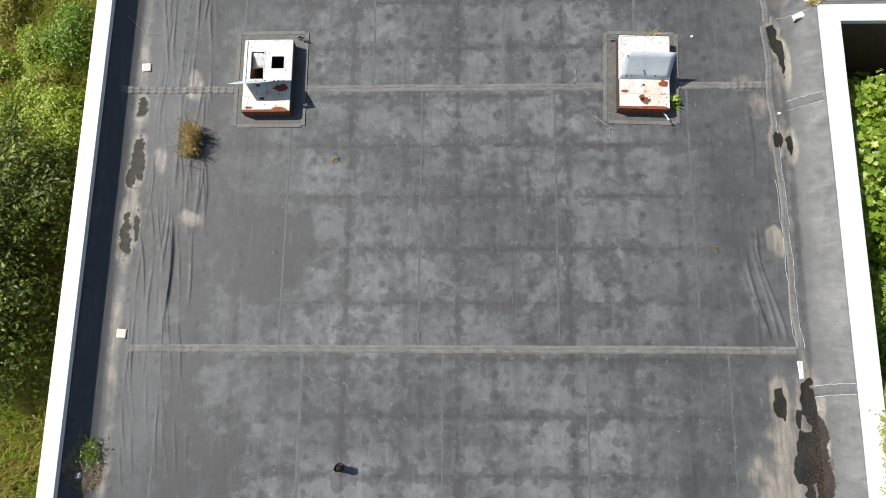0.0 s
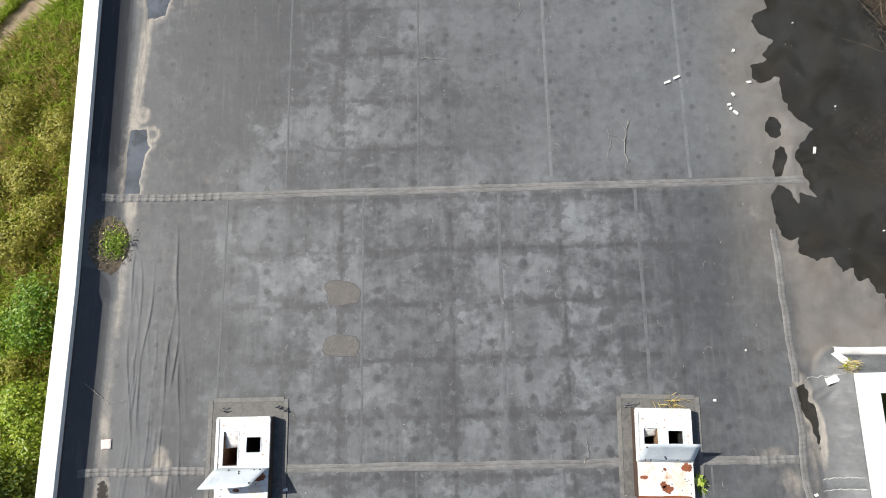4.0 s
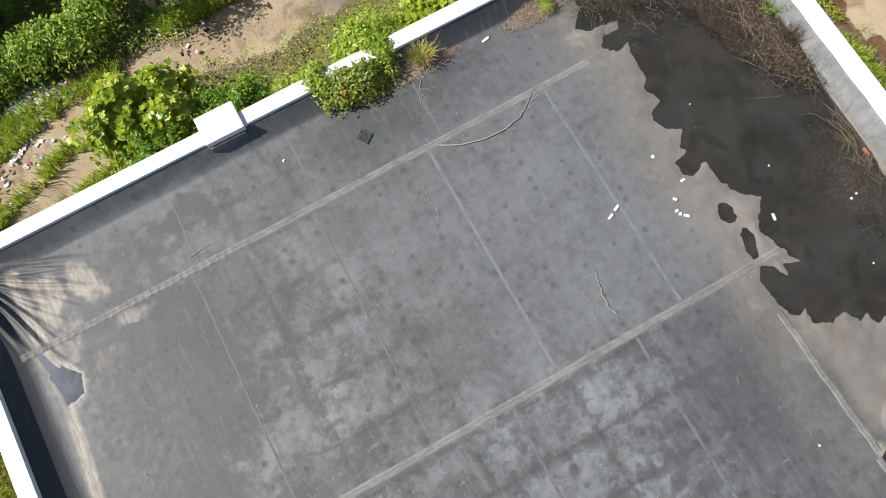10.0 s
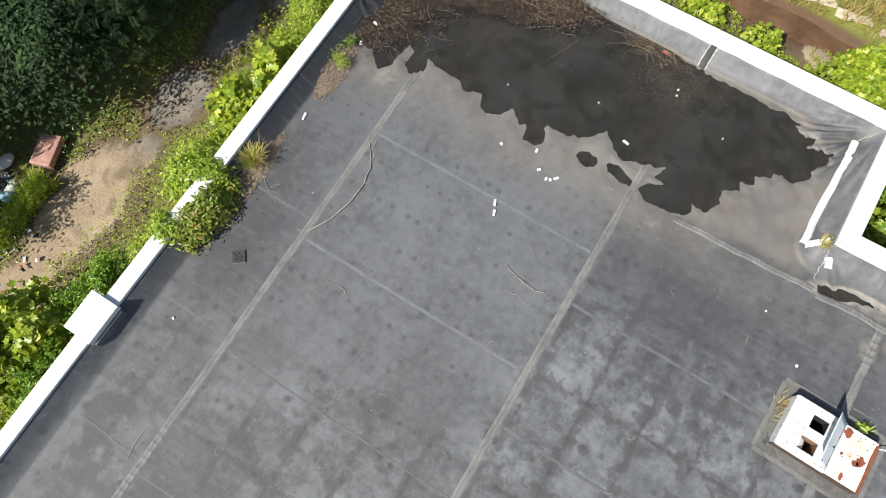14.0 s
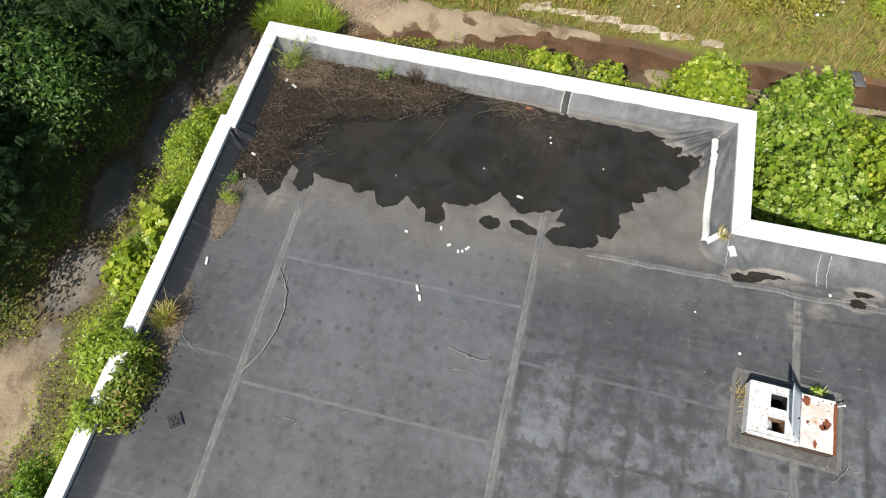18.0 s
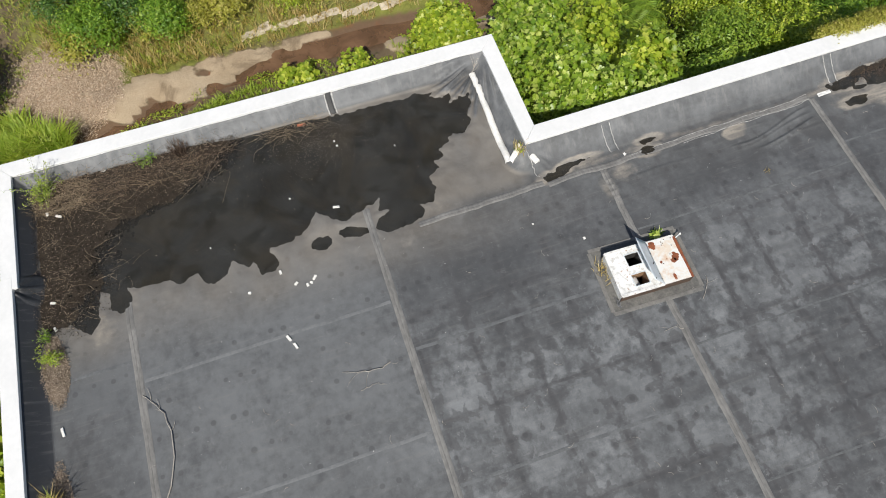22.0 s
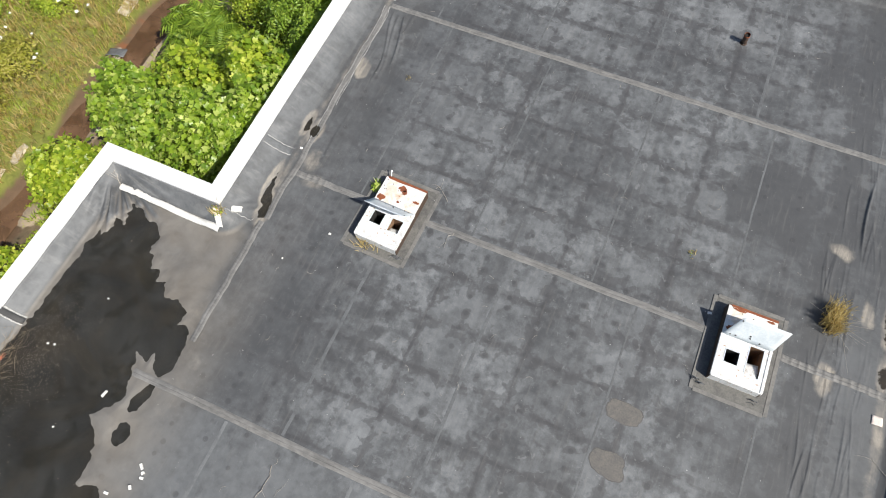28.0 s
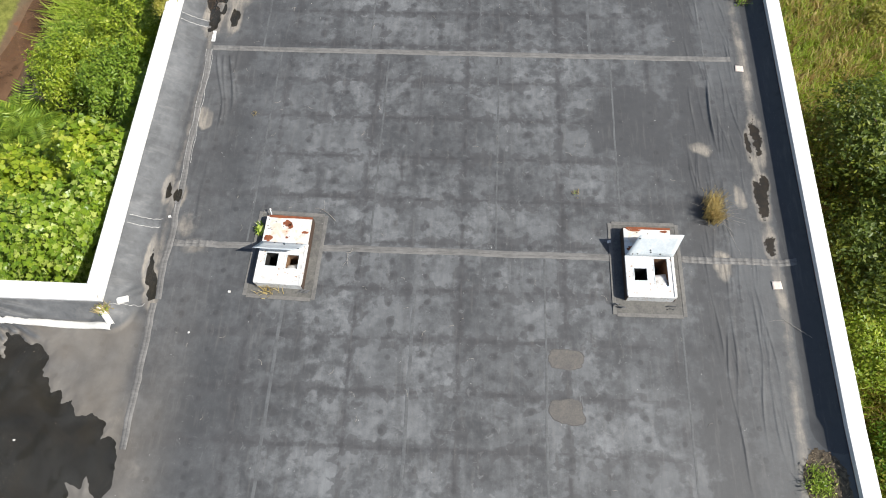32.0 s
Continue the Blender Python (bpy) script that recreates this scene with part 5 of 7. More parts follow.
# light and shade of the wood are set by leaf colour, tree by tree
for k, (x, y, r, top) in enumerate(((-13.5, 31.0, 2.2, -1.6), (-9.0, 32.2, 2.2, -1.2), (-4.8, 33.4, 2.4, -1.0), (0.0, 32.6, 2.6, -0.4), (3.6, 29.9, 2.4, -0.2), (6.4, 29.3, 2.3, 0.2), (9.4, 28.8, 2.3, 0.3), (12.7, 28.2, 2.3, 0.2), (15.6, 27.3, 2.2, 0.0), (6.6, 32.2, 3.0, 1.0), (10.3, 30.8, 3.0, 1.2), (14.2, 29.6, 3.0, 1.2), (17.8, 28.8, 2.8, 0.8), (2.0, 35.5, 3.2, 0.4), (18.4, 26.0, 1.8, -0.8))):
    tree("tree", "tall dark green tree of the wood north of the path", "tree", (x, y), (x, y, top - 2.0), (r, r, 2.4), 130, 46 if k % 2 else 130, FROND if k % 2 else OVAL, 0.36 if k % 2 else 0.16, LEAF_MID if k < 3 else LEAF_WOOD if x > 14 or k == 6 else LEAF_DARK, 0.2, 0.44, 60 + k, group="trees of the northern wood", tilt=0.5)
tree("tree", "thin young tree shading the trodden dirt", "tree", (-3.3, 29.2), (-3.1, 29.1, -2.0), (1.1, 0.9, 1.0), 34, 60, OVAL, 0.14, LEAF_MID, 0.07, 0.26, 140)
meadow("tall_grass", "tufts of green grass round the dumped rubbish", -2.8, 0.2, 28.2, 29.0, 350, 0.4, GRASS, 141, per=7, width=0.012, lean=0.8)
for k, (x, y) in enumerate(((-6.6, 28.9), (-5.3, 28.9), (-4.2, 29.6), (-7.8, 29.3))):
    tree("bush", "bright feathery bush at the edge of the wood", "bush", (x, y), (x, y, -4.0), (0.8, 0.7, 0.8), 40, 70, OVAL, 0.13, LEAF_FROND, 0.04, 0.24, 143 + k, group="bright bushes at the edge of the wood", peak=1.8)
# east: broad-leaved trees in the angle of the building, thicket, far bank
for k, (x, y, z, rx, ry, rz, clumps, mat) in enumerate(((10.3, 5.8, -1.7, 1.4, 1.3, 1.9, 95, LEAF_BRIGHT), (12.3, 5.9, -2.6, 1.5, 1.2, 1.8, 90, LEAF_BRIGHT), (13.9, 5.3, -2.7, 1.2, 1.1, 1.7, 70, LEAF_BRIGHT), (9.9, 3.7, -1.6, 1.1, 1.0, 1.8, 70, LEAF_TULIP), (12.0, 4.2, -2.4, 1.4, 0.95, 1.8, 75, LEAF_TULIP), (9.2, 5.0, -1.1, 0.55, 1.9, 1.5, 60, LEAF_BRIGHT))):
    tree("tulip_tree", "bright broad-leaved young tree in the angle of the building", "tree", (x + 0.1, y), (x, y, z), (rx, ry, rz), int(clumps * 0.9), 80, BROAD, 0.155, mat, 0.09, 0.24, 170 + k, low=-0.1, tilt=0.75, peak=2.3, group="broad-leaved trees in the angle")
tree("sapling", "bright broad-leaved sapling by the muddy stream", "tree", (15.5, 7.8), (15.4, 7.8, -3.5), (1.0, 1.05, 1.0), 60, 60, BROAD, 0.155, LEAF_TULIP, 0.06, 0.22, 73, tilt=0.75, peak=2.0)
for x, y, r in ((16.4, 11.1, 0.42), (16.5, 12.9, 0.2), (16.6, 13.6, 0.22)):
    tree("sprout", "cluster of bright broad-leaved sprouts by the stream", "shrub", (x, y), (x, y, -4.65), (r, r, 0.35), 12, 24, BROAD, 0.15, LEAF_TULIP, 0.02, 0.16, int(y * 10), tilt=0.4, peak=1.4, group="sprouts by the stream")
for k, (x, y, z, r) in enumerate(((13.9, 1.7, -3.5, 1.4), (12.6, 2.0, -3.3, 1.1), (14.6, 0.9, -3.9, 0.9))):
    tree("sumac", "feathery sumac with long leaf fronds beside the east wall", "shrub", (x, y), (x, y, z), (r, r * 0.85, 0.8), 40, 6, FROND, 0.8, LEAF_FROND, 0.05, 0.26, 740 + k, tilt=0.3, group="sumac shrubs by the east wall")
for k, (x, y, z, rx, ry) in enumerate(((12.6, -0.5, -2.8, 1.3, 1.2), (10.4, 0.5, -2.0, 1.2, 1.3), (11.2, -1.9, -2.6, 1.3, 1.1), (13.4, -1.9, -3.7, 1.2, 1.1), (9.7, -1.4, -1.9, 0.9, 1.4), (9.3, 1.5, -1.7, 0.6, 1.0))):
    tree("thicket", "dense upright leafy thicket against the east wall", "shrub", (x, y), (x, y, z), (rx, ry, 1.3), 95, 90, OVAL, 0.115, LEAF_FROND if k % 2 else LEAF_TULIP, 0.05, 0.22, 750 + k, peak=2.4, tilt=0.7, group="thickets along the east wall")
tree("thicket", "dense bright thicket against the east wall", "shrub", (10.2, -4.4), (10.2, -4.4, -2.5), (1.7, 1.7, 1.4), 110, 110, OVAL, 0.12, LEAF_MID, 0.05, 0.3, 76)
meadow("tall_grass", "tall bright green grass between the thicket and the stream", 11.0, 14.8, -9.0, -2.6, 3400, 1.5, GRASS, 87, per=7, width=0.014, lean=0.7)
undergrowth("weeds", "weeds and sprouts along the muddy edge of the stream", 16.1, 17.5, 8.5, 20.8, 7000, 0.35, 0.085, LEAF_TULIP, 88, keep=lambda x, y: (cloud(x + 4, y, 0.7, 3) > 0.52) & (x < np.interp(y, STREAM_Y, STREAM_X) - 0.35))
meadow("grass", "tufts of grass along the muddy edge of the stream", 15.8, 17.4, 8.5, 21.0, 1000, 0.3, GRASS, 89, "bank", per=6, width=0.01, lean=0.9)
tree("vine", "green vine climbing over the east parapet", "vine", (9.0, -1.9), (8.56, -2.0, 0.42), (0.22, 1.6, 0.2), 110, 120, OVAL, 0.06, LEAF_OLIVE, 0.03, 0.11, 77)
for k, (x, y, r, h, mat) in enumerate(((9.15, 6.7, 0.6, 1.5, LEAF_BRIGHT), (9.1, 1.3, 0.65, 1.5, LEAF_MID), (9.05, 0.1, 0.6, 1.4, LEAF_YELLOW), (9.1, -1.2, 0.65, 1.5, LEAF_MID), (9.0, -2.7, 0.6, 1.5, LEAF_YELLOW), (9.1, -4.2, 0.65, 1.5, LEAF_MID))):
    tree("bush", "leafy bush pressed against the east wall", "bush", (x + 0.2, y), (x, y, -3.2 + 0.4 * h), (r, 0.9, h), 26, 110, OVAL, 0.11, mat, 0.04, 0.2, 190 + k, group="bushes along the east wall", peak=1.5)
meadow("grass", "grass along the muddy stream", 12.2, 17.5, -14, 21, 9000, 0.15, GRASS, 81, "bank", per=6, width=0.009, lean=0.9)
undergrowth("weeds", "weeds along the building's east side", 12, 16.4, 8, 20.5, 9000, 0.4, 0.09, LEAF_YELLOW, 82, keep=lambda x, y: np.abs(x - np.interp(y, STREAM_Y, STREAM_X)) > 1.3)
undergrowth("weeds", "flowering weeds on the far bank of the stream", 18.5, 28, -12, 24, 30000, 0.4, 0.075, LEAF_OLIVE, 83, keep=lambda x, y: (np.hypot(x - 18.6, y - 21.2) > 2.2) & (cloud(x + 9, y, 0.45, 3) > 0.44))
meadow("tall_grass", "tall bright grass beside the wood chips", 15.8, 17.9, 21.6, 24.2, 900, 0.75, GRASS, 86, per=7, width=0.012, lean=0.9)
meadow("grass", "rough grass on the far bank", 18.8, 29, -10, 24, 4500, 0.26, GRASS, 84, "patchy", per=6, width=0.009, lean=0.9)
meadow("dry_grass", "dry straw and brown weeds on the far bank", 18.6, 28, -10, 22, 6500, 0.4, GRASS_DRY, 85, per=6, width=0.008, lean=0.9)
for k, (x, y, r) in enumerate(((21.5, 9.0, 1.0), (23.0, 6.5, 1.1), (21.0, 4.5, 0.8), (22.5, 12.5, 1.0), (24.5, 9.8, 1.2), (20.6, 15.0, 0.8), (23.5, 2.5, 1.1), (21.2, -0.5, 0.9), (20.8, 18.0, 1.2), (21.8, 19.8, 1.5), (22.6, 16.8, 1.1), (20.2, 20.6, 0.8), (22.0, 14.4, 1.0), (24.2, 13.0, 1.2), (25.0, 16.0, 1.4))):
    tree("bush", "low green bush on the far bank", "bush", (x, y), (x, y, -4.1), (r, r, 0.7), 36, 70, OVAL, 0.12, (LEAF_YELLOW, LEAF_OLIVE, LEAF_OLIVE)[k % 3], 0.03, 0.22, 120 + k, group="bushes on the far bank")

gen = np.random.default_rng(330)
for k in range(34):
    x, y = 19.9 + 7.0 * gen.random() ** 1.2, gen.uniform(-7.0, 17.5)
    r = gen.uniform(0.4, 1.0)
    tree("bush", "low bushy weeds on the far bank", "bush", (x, y), (x, y, -4.25), (r, r * 1.15, 0.4 + 0.4 * r), 30, 75, OVAL, 0.095, (LEAF_YELLOW, LEAF_OLIVE, LEAF_OLIVE, LEAF_TULIP)[k % 4], 0.03, 0.2, 340 + k, group="bushes on the far bank", peak=1.3)
for k, (x, y, r, h) in enumerate(((20.6, 19.9, 1.0, 1.0), (21.4, 18.2, 1.2, 1.1), (20.3, 17.4, 0.7, 0.7), (22.3, 20.6, 1.4, 1.2), (23.0, 18.6, 1.4, 1.2))):
    tree("bush", "dense dark green bush behind the wood chips", "bush", (x, y), (x, y, -3.9), (r, r, h), 70, 90, OVAL, 0.11, LEAF_WOOD if k % 2 else LEAF_MID, 0.05, 0.26, 400 + k, group="dense bushes behind the wood chips")
gen = np.random.default_rng(88)
n = 36000
x, y = 18.9 + 1.3 * gen.normal(size=n), 21.5 + 1.2 * gen.normal(size=n)
ok = ((x - 18.9) / 2.5) ** 2 + ((y - 21.5) / 2.3) ** 2 < 0.6 + 0.8 * cloud(x, y, 1.0, 3)
pts = np.stack([x[ok], y[ok], ground_height(x[ok], y[ok]) + 0.02 + 0.03 * gen.random(int(ok.sum()))], 1)
tagged(part("wood_chips", mesh_of("wood_chips", *leaves(OVAL, pts, np.array([0, 0, 1.0]) + 0 * pts, 0.055, gen, 0.5), CHIPS)), "heap of pale and brown wood chips by the stream", "wood chips", kind="stuff")

# ---- things on the roof ----
def on_roof(x, y):
    return float(relief(np.array([x], float), np.array([y], float))[0])


def panel(x0, x1, y0, y1, z0, z1, holes):
    """A flat panel with rectangular openings, as one mesh."""
    xs = sorted({x0, x1, *(v for h in holes for v in h[:2])})
    ys = sorted({y0, y1, *(v for h in holes for v in h[2:])})
    bm = bmesh.new()
    grid = {}

    def vert(x, y, z):
        if (x, y, z) not in grid:
            grid[x, y, z] = bm.verts.new((x, y, z))
        return grid[x, y, z]

    solid = {}
    for i in range(len(xs) - 1):
        for j in range(len(ys) - 1):
            cx, cy = (xs[i] + xs[i + 1]) / 2, (ys[j] + ys[j + 1]) / 2
            solid[i, j] = not any(h[0] < cx < h[1] and h[2] < cy < h[3] for h in holes)
    for (i, j), full in solid.items():
        if not full:
            continue
        a, b, c, d = (xs[i], ys[j]), (xs[i + 1], ys[j]), (xs[i + 1], ys[j + 1]), (xs[i], ys[j + 1])
        bm.faces.new([vert(*p, z1) for p in (a, b, c, d)])
        bm.faces.new([vert(*p, z0) for p in (d, c, b, a)])
        for (p, q), (di, dj) in (((a, b), (0, -1)), ((b, c), (1, 0)), ((c, d), (0, 1)), ((d, a), (-1, 0))):
            if not solid.get((i + di, j + dj), False):
                bm.faces.new([vert(*p, z0), vert(*q, z0), vert(*q, z1), vert(*p, z1)])
    return bm


def sheet(corners, thick, nu=8, nv=5, bend=0.0, gen=None):
    """A thin bent metal sheet between four corners."""
    a, b, c, d = (np.array(p, float) for p in corners)
    u, v = np.meshgrid(np.linspace(0, 1, nu), np.linspace(0, 1, nv))
    u, v = u[..., None], v[..., None]
    nrm = np.cross(b - a, d - a)
    nrm /= np.linalg.norm(nrm)
    p = a * (1 - u) * (1 - v) + b * u * (1 - v) + c * u * v + d * (1 - u) * v
    p = p + nrm * bend * (np.sin(np.pi * u) * v + 0.3 * np.sin(5 * u + 2 * v) * v)
    top, low = p.reshape(-1, 3), (p - nrm * thick).reshape(-1, 3)
    n = nu * nv
    i, j = np.meshgrid(np.arange(nv - 1), np.arange(nu - 1), indexing="ij")
    k = (i * nu + j).ravel()
    f = [np.stack([k, k + 1, k + nu + 1, k + nu], 1), np.stack([k + nu, k + nu + 1, k + 1, k], 1) + n]
    rim = np.concatenate([np.arange(nu), np.arange(2 * nu - 1, n, nu), np.arange(n - 2, n - nu - 1, -1), np.arange(n - 2 * nu, 0, -nu)])
    nxt = np.roll(rim, -1)
    f.append(np.stack([rim, rim + n, nxt + n, nxt], 1))
    return np.concatenate([top, low]), np.concatenate(f)


def tubes(name, lines, radius, mat, parent=None, label="", sides=5):
    return part(name, mesh_of(name, *join_arrays([tube_arrays(p, np.linspace(radius, radius * 0.45, len(p)), sides) for p in lines]), mat, True), None, parent, label)


def blot(x, y, rx, ry, z, seed, n=22):
    """A thin flat patch with a ragged outline."""
    gen = np.random.default_rng(seed)
    bm = bmesh.new()
    a = np.linspace(0, 2 * np.pi, n, endpoint=False)
    r = 0.75 + 0.5 * gen.random(n)
    ring = [bm.verts.new((x + rx * r[k] * math.cos(a[k]), y + ry * r[k] * math.sin(a[k]), z)) for k in range(n)]
    bm.faces.new(ring)
    return bm


def hatch(x, y, turn, pad_half, body, holes, flap, seed, label, rusty=()):
    """A low metal roof vent: rubber-patched curb, white body with two openings, rusty rear tray and a sheet bent upright."""
    thing = empty("roof_vent", label, "roof vent", pose(x, y, 0, 0, 0, turn), "metal roof vents")
    bx, y0, y1 = body
    px, py = pad_half
    # patch of rubber round the curb, in laid strips
    part("curb_pad", panel(-px, px, -py, py, 0.002, 0.016, [(-bx + 0.02, bx - 0.02, y0 + 0.02, y1 - 0.02)]), PAD, thing, "grey rubber patch round the curb")
    for s in (-1, 1):
        part("patch_edge", box(bmesh.new(), s * px - 0.045, s * px + 0.045, -py, py, 0.012, 0.024, 0.004), PATCH_EDGE, thing)
        part("patch_edge", box(bmesh.new(), -px + 0.05, px - 0.05, s * py - 0.045, s * py + 0.045, 0.012, 0.024, 0.004), PATCH_EDGE, thing)
    # sides of the body
    hinge = flap["hinge"]
    for s in (-1, 1):
        part("side_panel", box(bmesh.new(), s * bx - 0.012, s * bx + 0.012, y0, y1, 0.0, 0.285, 0.003), DARK_METAL, thing, "rusted steel side")
    part("end_panel", box(bmesh.new(), -bx + 0.014, bx - 0.014, y0 - 0.0, y0 + 0.022, 0.0, 0.285, 0.003), RUST, thing, "rusted steel end")
    part("end_panel", box(bmesh.new(), -bx + 0.014, bx - 0.014, y1 - 0.022, y1, 0.0, 0.285, 0.003), WHITE_METAL, thing)
    part("top_panel", panel(-bx, bx, hinge, y1 + 0.004, 0.287, 0.305, holes), WHITE_METAL, thing, "scuffed white top with two openings")
    part("top_lip", box(bmesh.new(), -bx, bx, y1 - 0.012, y1 + 0.012, 0.24, 0.318, 0.004), WHITE_METAL, thing)
    part("side_lip", box(bmesh.new(), -bx - 0.014, -bx + 0.05, hinge, y1 - 0.014, 0.262, 0.322, 0.004), WHITE_METAL, thing)
    part("side_lip", box(bmesh.new(), bx - 0.05, bx + 0.014, hinge, y1 - 0.014, 0.262, 0.322, 0.004), WHITE_METAL, thing)
    for k, (a, b, c, d) in enumerate(holes):
        bm = bmesh.new()
        e = 0.006
        ring = [(a - e, c - e), (b + e, c - e), (b + e, d + e), (a - e, d + e)]
        top, low = [bm.verts.new((u, v, 0.286)) for u, v in ring], [bm.verts.new((u, v, -1.3)) for u, v in ring]
        for i in range(4):
            bm.faces.new((top[i], top[(i + 1) % 4], low[(i + 1) % 4], low[i]))
        bm.faces.new(low)
        part("shaft", bm, SHAFT if k else INNER_BLACK, thing, "brown shaft lining" if k else "duct painted black for its depth")
        part("opening_rim", panel(a - 0.02, b + 0.02, c - 0.02, d + 0.02, 0.306, 0.314, [(a, b, c, d)]), BARE_METAL, thing)
    a, b, c, d = holes[1]
    m = c + 0.48 * (d - c)
    part("inner_sheet", mesh_of("inner_sheet", *sheet([(a, m, 0.16), (b, m + 0.03, 0.14), (b, d, 0.25), (a, d, 0.27)], 0.006, 6, 5, 0.02), WHITE_METAL, True), None, thing, "loose white sheet inside the opening")
    # rear tray
    tray = part("rear_tray", box(bmesh.new(), -bx, bx, y0 + 0.02, hinge - 0.004, 0.285, 0.303, 0.004), RUST_PAINT, thing, "flaking white paint over rust")
    part("tray_ridge", box(bmesh.new(), -bx + 0.01, bx - 0.01, (y0 + hinge) / 2 - 0.008, (y0 + hinge) / 2 + 0.008, 0.302, 0.312, 0.003), RUST_PAINT, tray)
    for k, (u, v, rx, ry) in enumerate(rusty):
        part("rust_patch", blot(u, v, rx, ry, 0.3075, seed * 10 + k), RUST, tray, "bare rust where the paint flaked")
    part("rust_edge", box(bmesh.new(), -bx - 0.005, bx - 0.06, y0 - 0.012, y0 + 0.045, 0.268, 0.312, 0.005), RUST, thing, "rusted edge strip")
    # bent sheet
    lid = part("flap", mesh_of("flap", *sheet(flap["corners"], 0.006, 10, 6, flap["bend"]), BARE_METAL, True), None, thing, "bent galvanised sheet standing up")
    a, b, c, d = (np.array(p) for p in flap["corners"])
    nrm = np.cross(b - a, d - a)
    nrm /= np.linalg.norm(nrm)
    # bolt holes are solid plugs, their dark inside painted black
    for k, (u, v) in enumerate(((0.78, 0.12), (0.88, 0.10), (0.55, 0.3), (0.52, 0.2), (0.95, 0.85), (0.3, 0.12))):
        p = a * (1 - u) * (1 - v) + b * u * (1 - v) + c * u * v + d * (1 - u) * v
        bm = bmesh.new()
        bmesh.ops.create_cone(bm, cap_ends=True, segments=10, radius1=0.016, radius2=0.016, depth=0.03)
        bmesh.ops.transform(bm, matrix=Matrix.Translation(p) @ Vector(nrm).to_track_quat("Z", "Y").to_matrix().to_4x4(), verts=bm.verts)
        part("bolt_hole", bm, INNER_BLACK, lid)
    gen = np.random.default_rng(seed)
    for k in range(9):
        u, v = gen.uniform(-bx + 0.05, bx - 0.05), gen.uniform(y0 + 0.06, hinge - 0.05)
        bm = bmesh.new()
        bmesh.ops.create_cone(bm, cap_ends=True, segments=8, radius1=0.013, radius2=0.011, depth=0.012)
        bmesh.ops.translate(bm, vec=(u, v, 0.308), verts=bm.verts)
        part("bolt", bm, DARK_METAL, thing)
    return thing


hatch(-4.5, 6.715, 0, (0.805, 1.165), (0.55, -0.93, 0.815), [(0.08, 0.37, 0.115, 0.415), (-0.4, -0.1, -0.14, 0.535)],
      {"hinge": -0.2, "corners": [(-0.55, -0.19, 0.315), (0.55, -0.19, 0.315), (0.34, -0.46, 0.88), (-0.68, -0.50, 0.86)], "bend": 0.04}, 3, "white sheet-metal roof vent with rusty tray and bent flap", ((0.34, -0.36, 0.17, 0.08), (-0.1, -0.62, 0.06, 0.04), (0.3, -0.86, 0.16, 0.03), (-0.4, -0.84, 0.1, 0.03), (-0.2, -0.3, 0.05, 0.03)))
hatch(4.1, 6.66, -2.2, (0.815, 1.1), (0.555, -0.88, 0.86), [(0.09, 0.38, 0.1, 0.43), (-0.4, -0.12, 0.12, 0.47)],
      {"hinge": -0.18, "corners": [(0.55, -0.175, 0.315), (-0.55, -0.175, 0.315), (-0.53, 0.2, 0.84), (0.56, 0.21, 0.83)], "bend": 0.02}, 4, "white sheet-metal roof vent with weeds and rust patches", ((0.02, -0.7, 0.11, 0.08), (-0.06, -0.62, 0.06, 0.07), (0.42, -0.28, 0.1, 0.08), (-0.02, -0.32, 0.035, 0.03), (-0.43, -0.48, 0.08, 0.035), (0.2, -0.84, 0.3, 0.02)))


def tuft(name, label, category, x, y, n, height, mat, seed, spread=0.15, width=0.012, lean=0.9, z=None, extra=None):
    """A tuft of blades at one place."""
    gen = np.random.default_rng(seed)
    z = on_roof(x, y) if z is None else z
    thing = empty(name, label, category, pose(x, y, z))
    px, py = spread * gen.normal(size=n), spread * gen.normal(size=n)
    part("foliage", mesh_of("foliage", *blades(px, py, 0 * px, np.full(n, height), gen, 5, width, lean), mat), None, thing)
    if extra:
        shape, count, size, m = extra
        pts = np.stack([spread * 1.3 * gen.normal(size=count), spread * 1.3 * gen.normal(size=count), np.abs(gen.normal(size=count)) * height * 0.5], 1)
        part("leaves", mesh_of("leaves", *leaves(shape, pts, np.array([0, 0, 1.0]) + 0 * pts, size, gen), m), None, thing)
    return thing


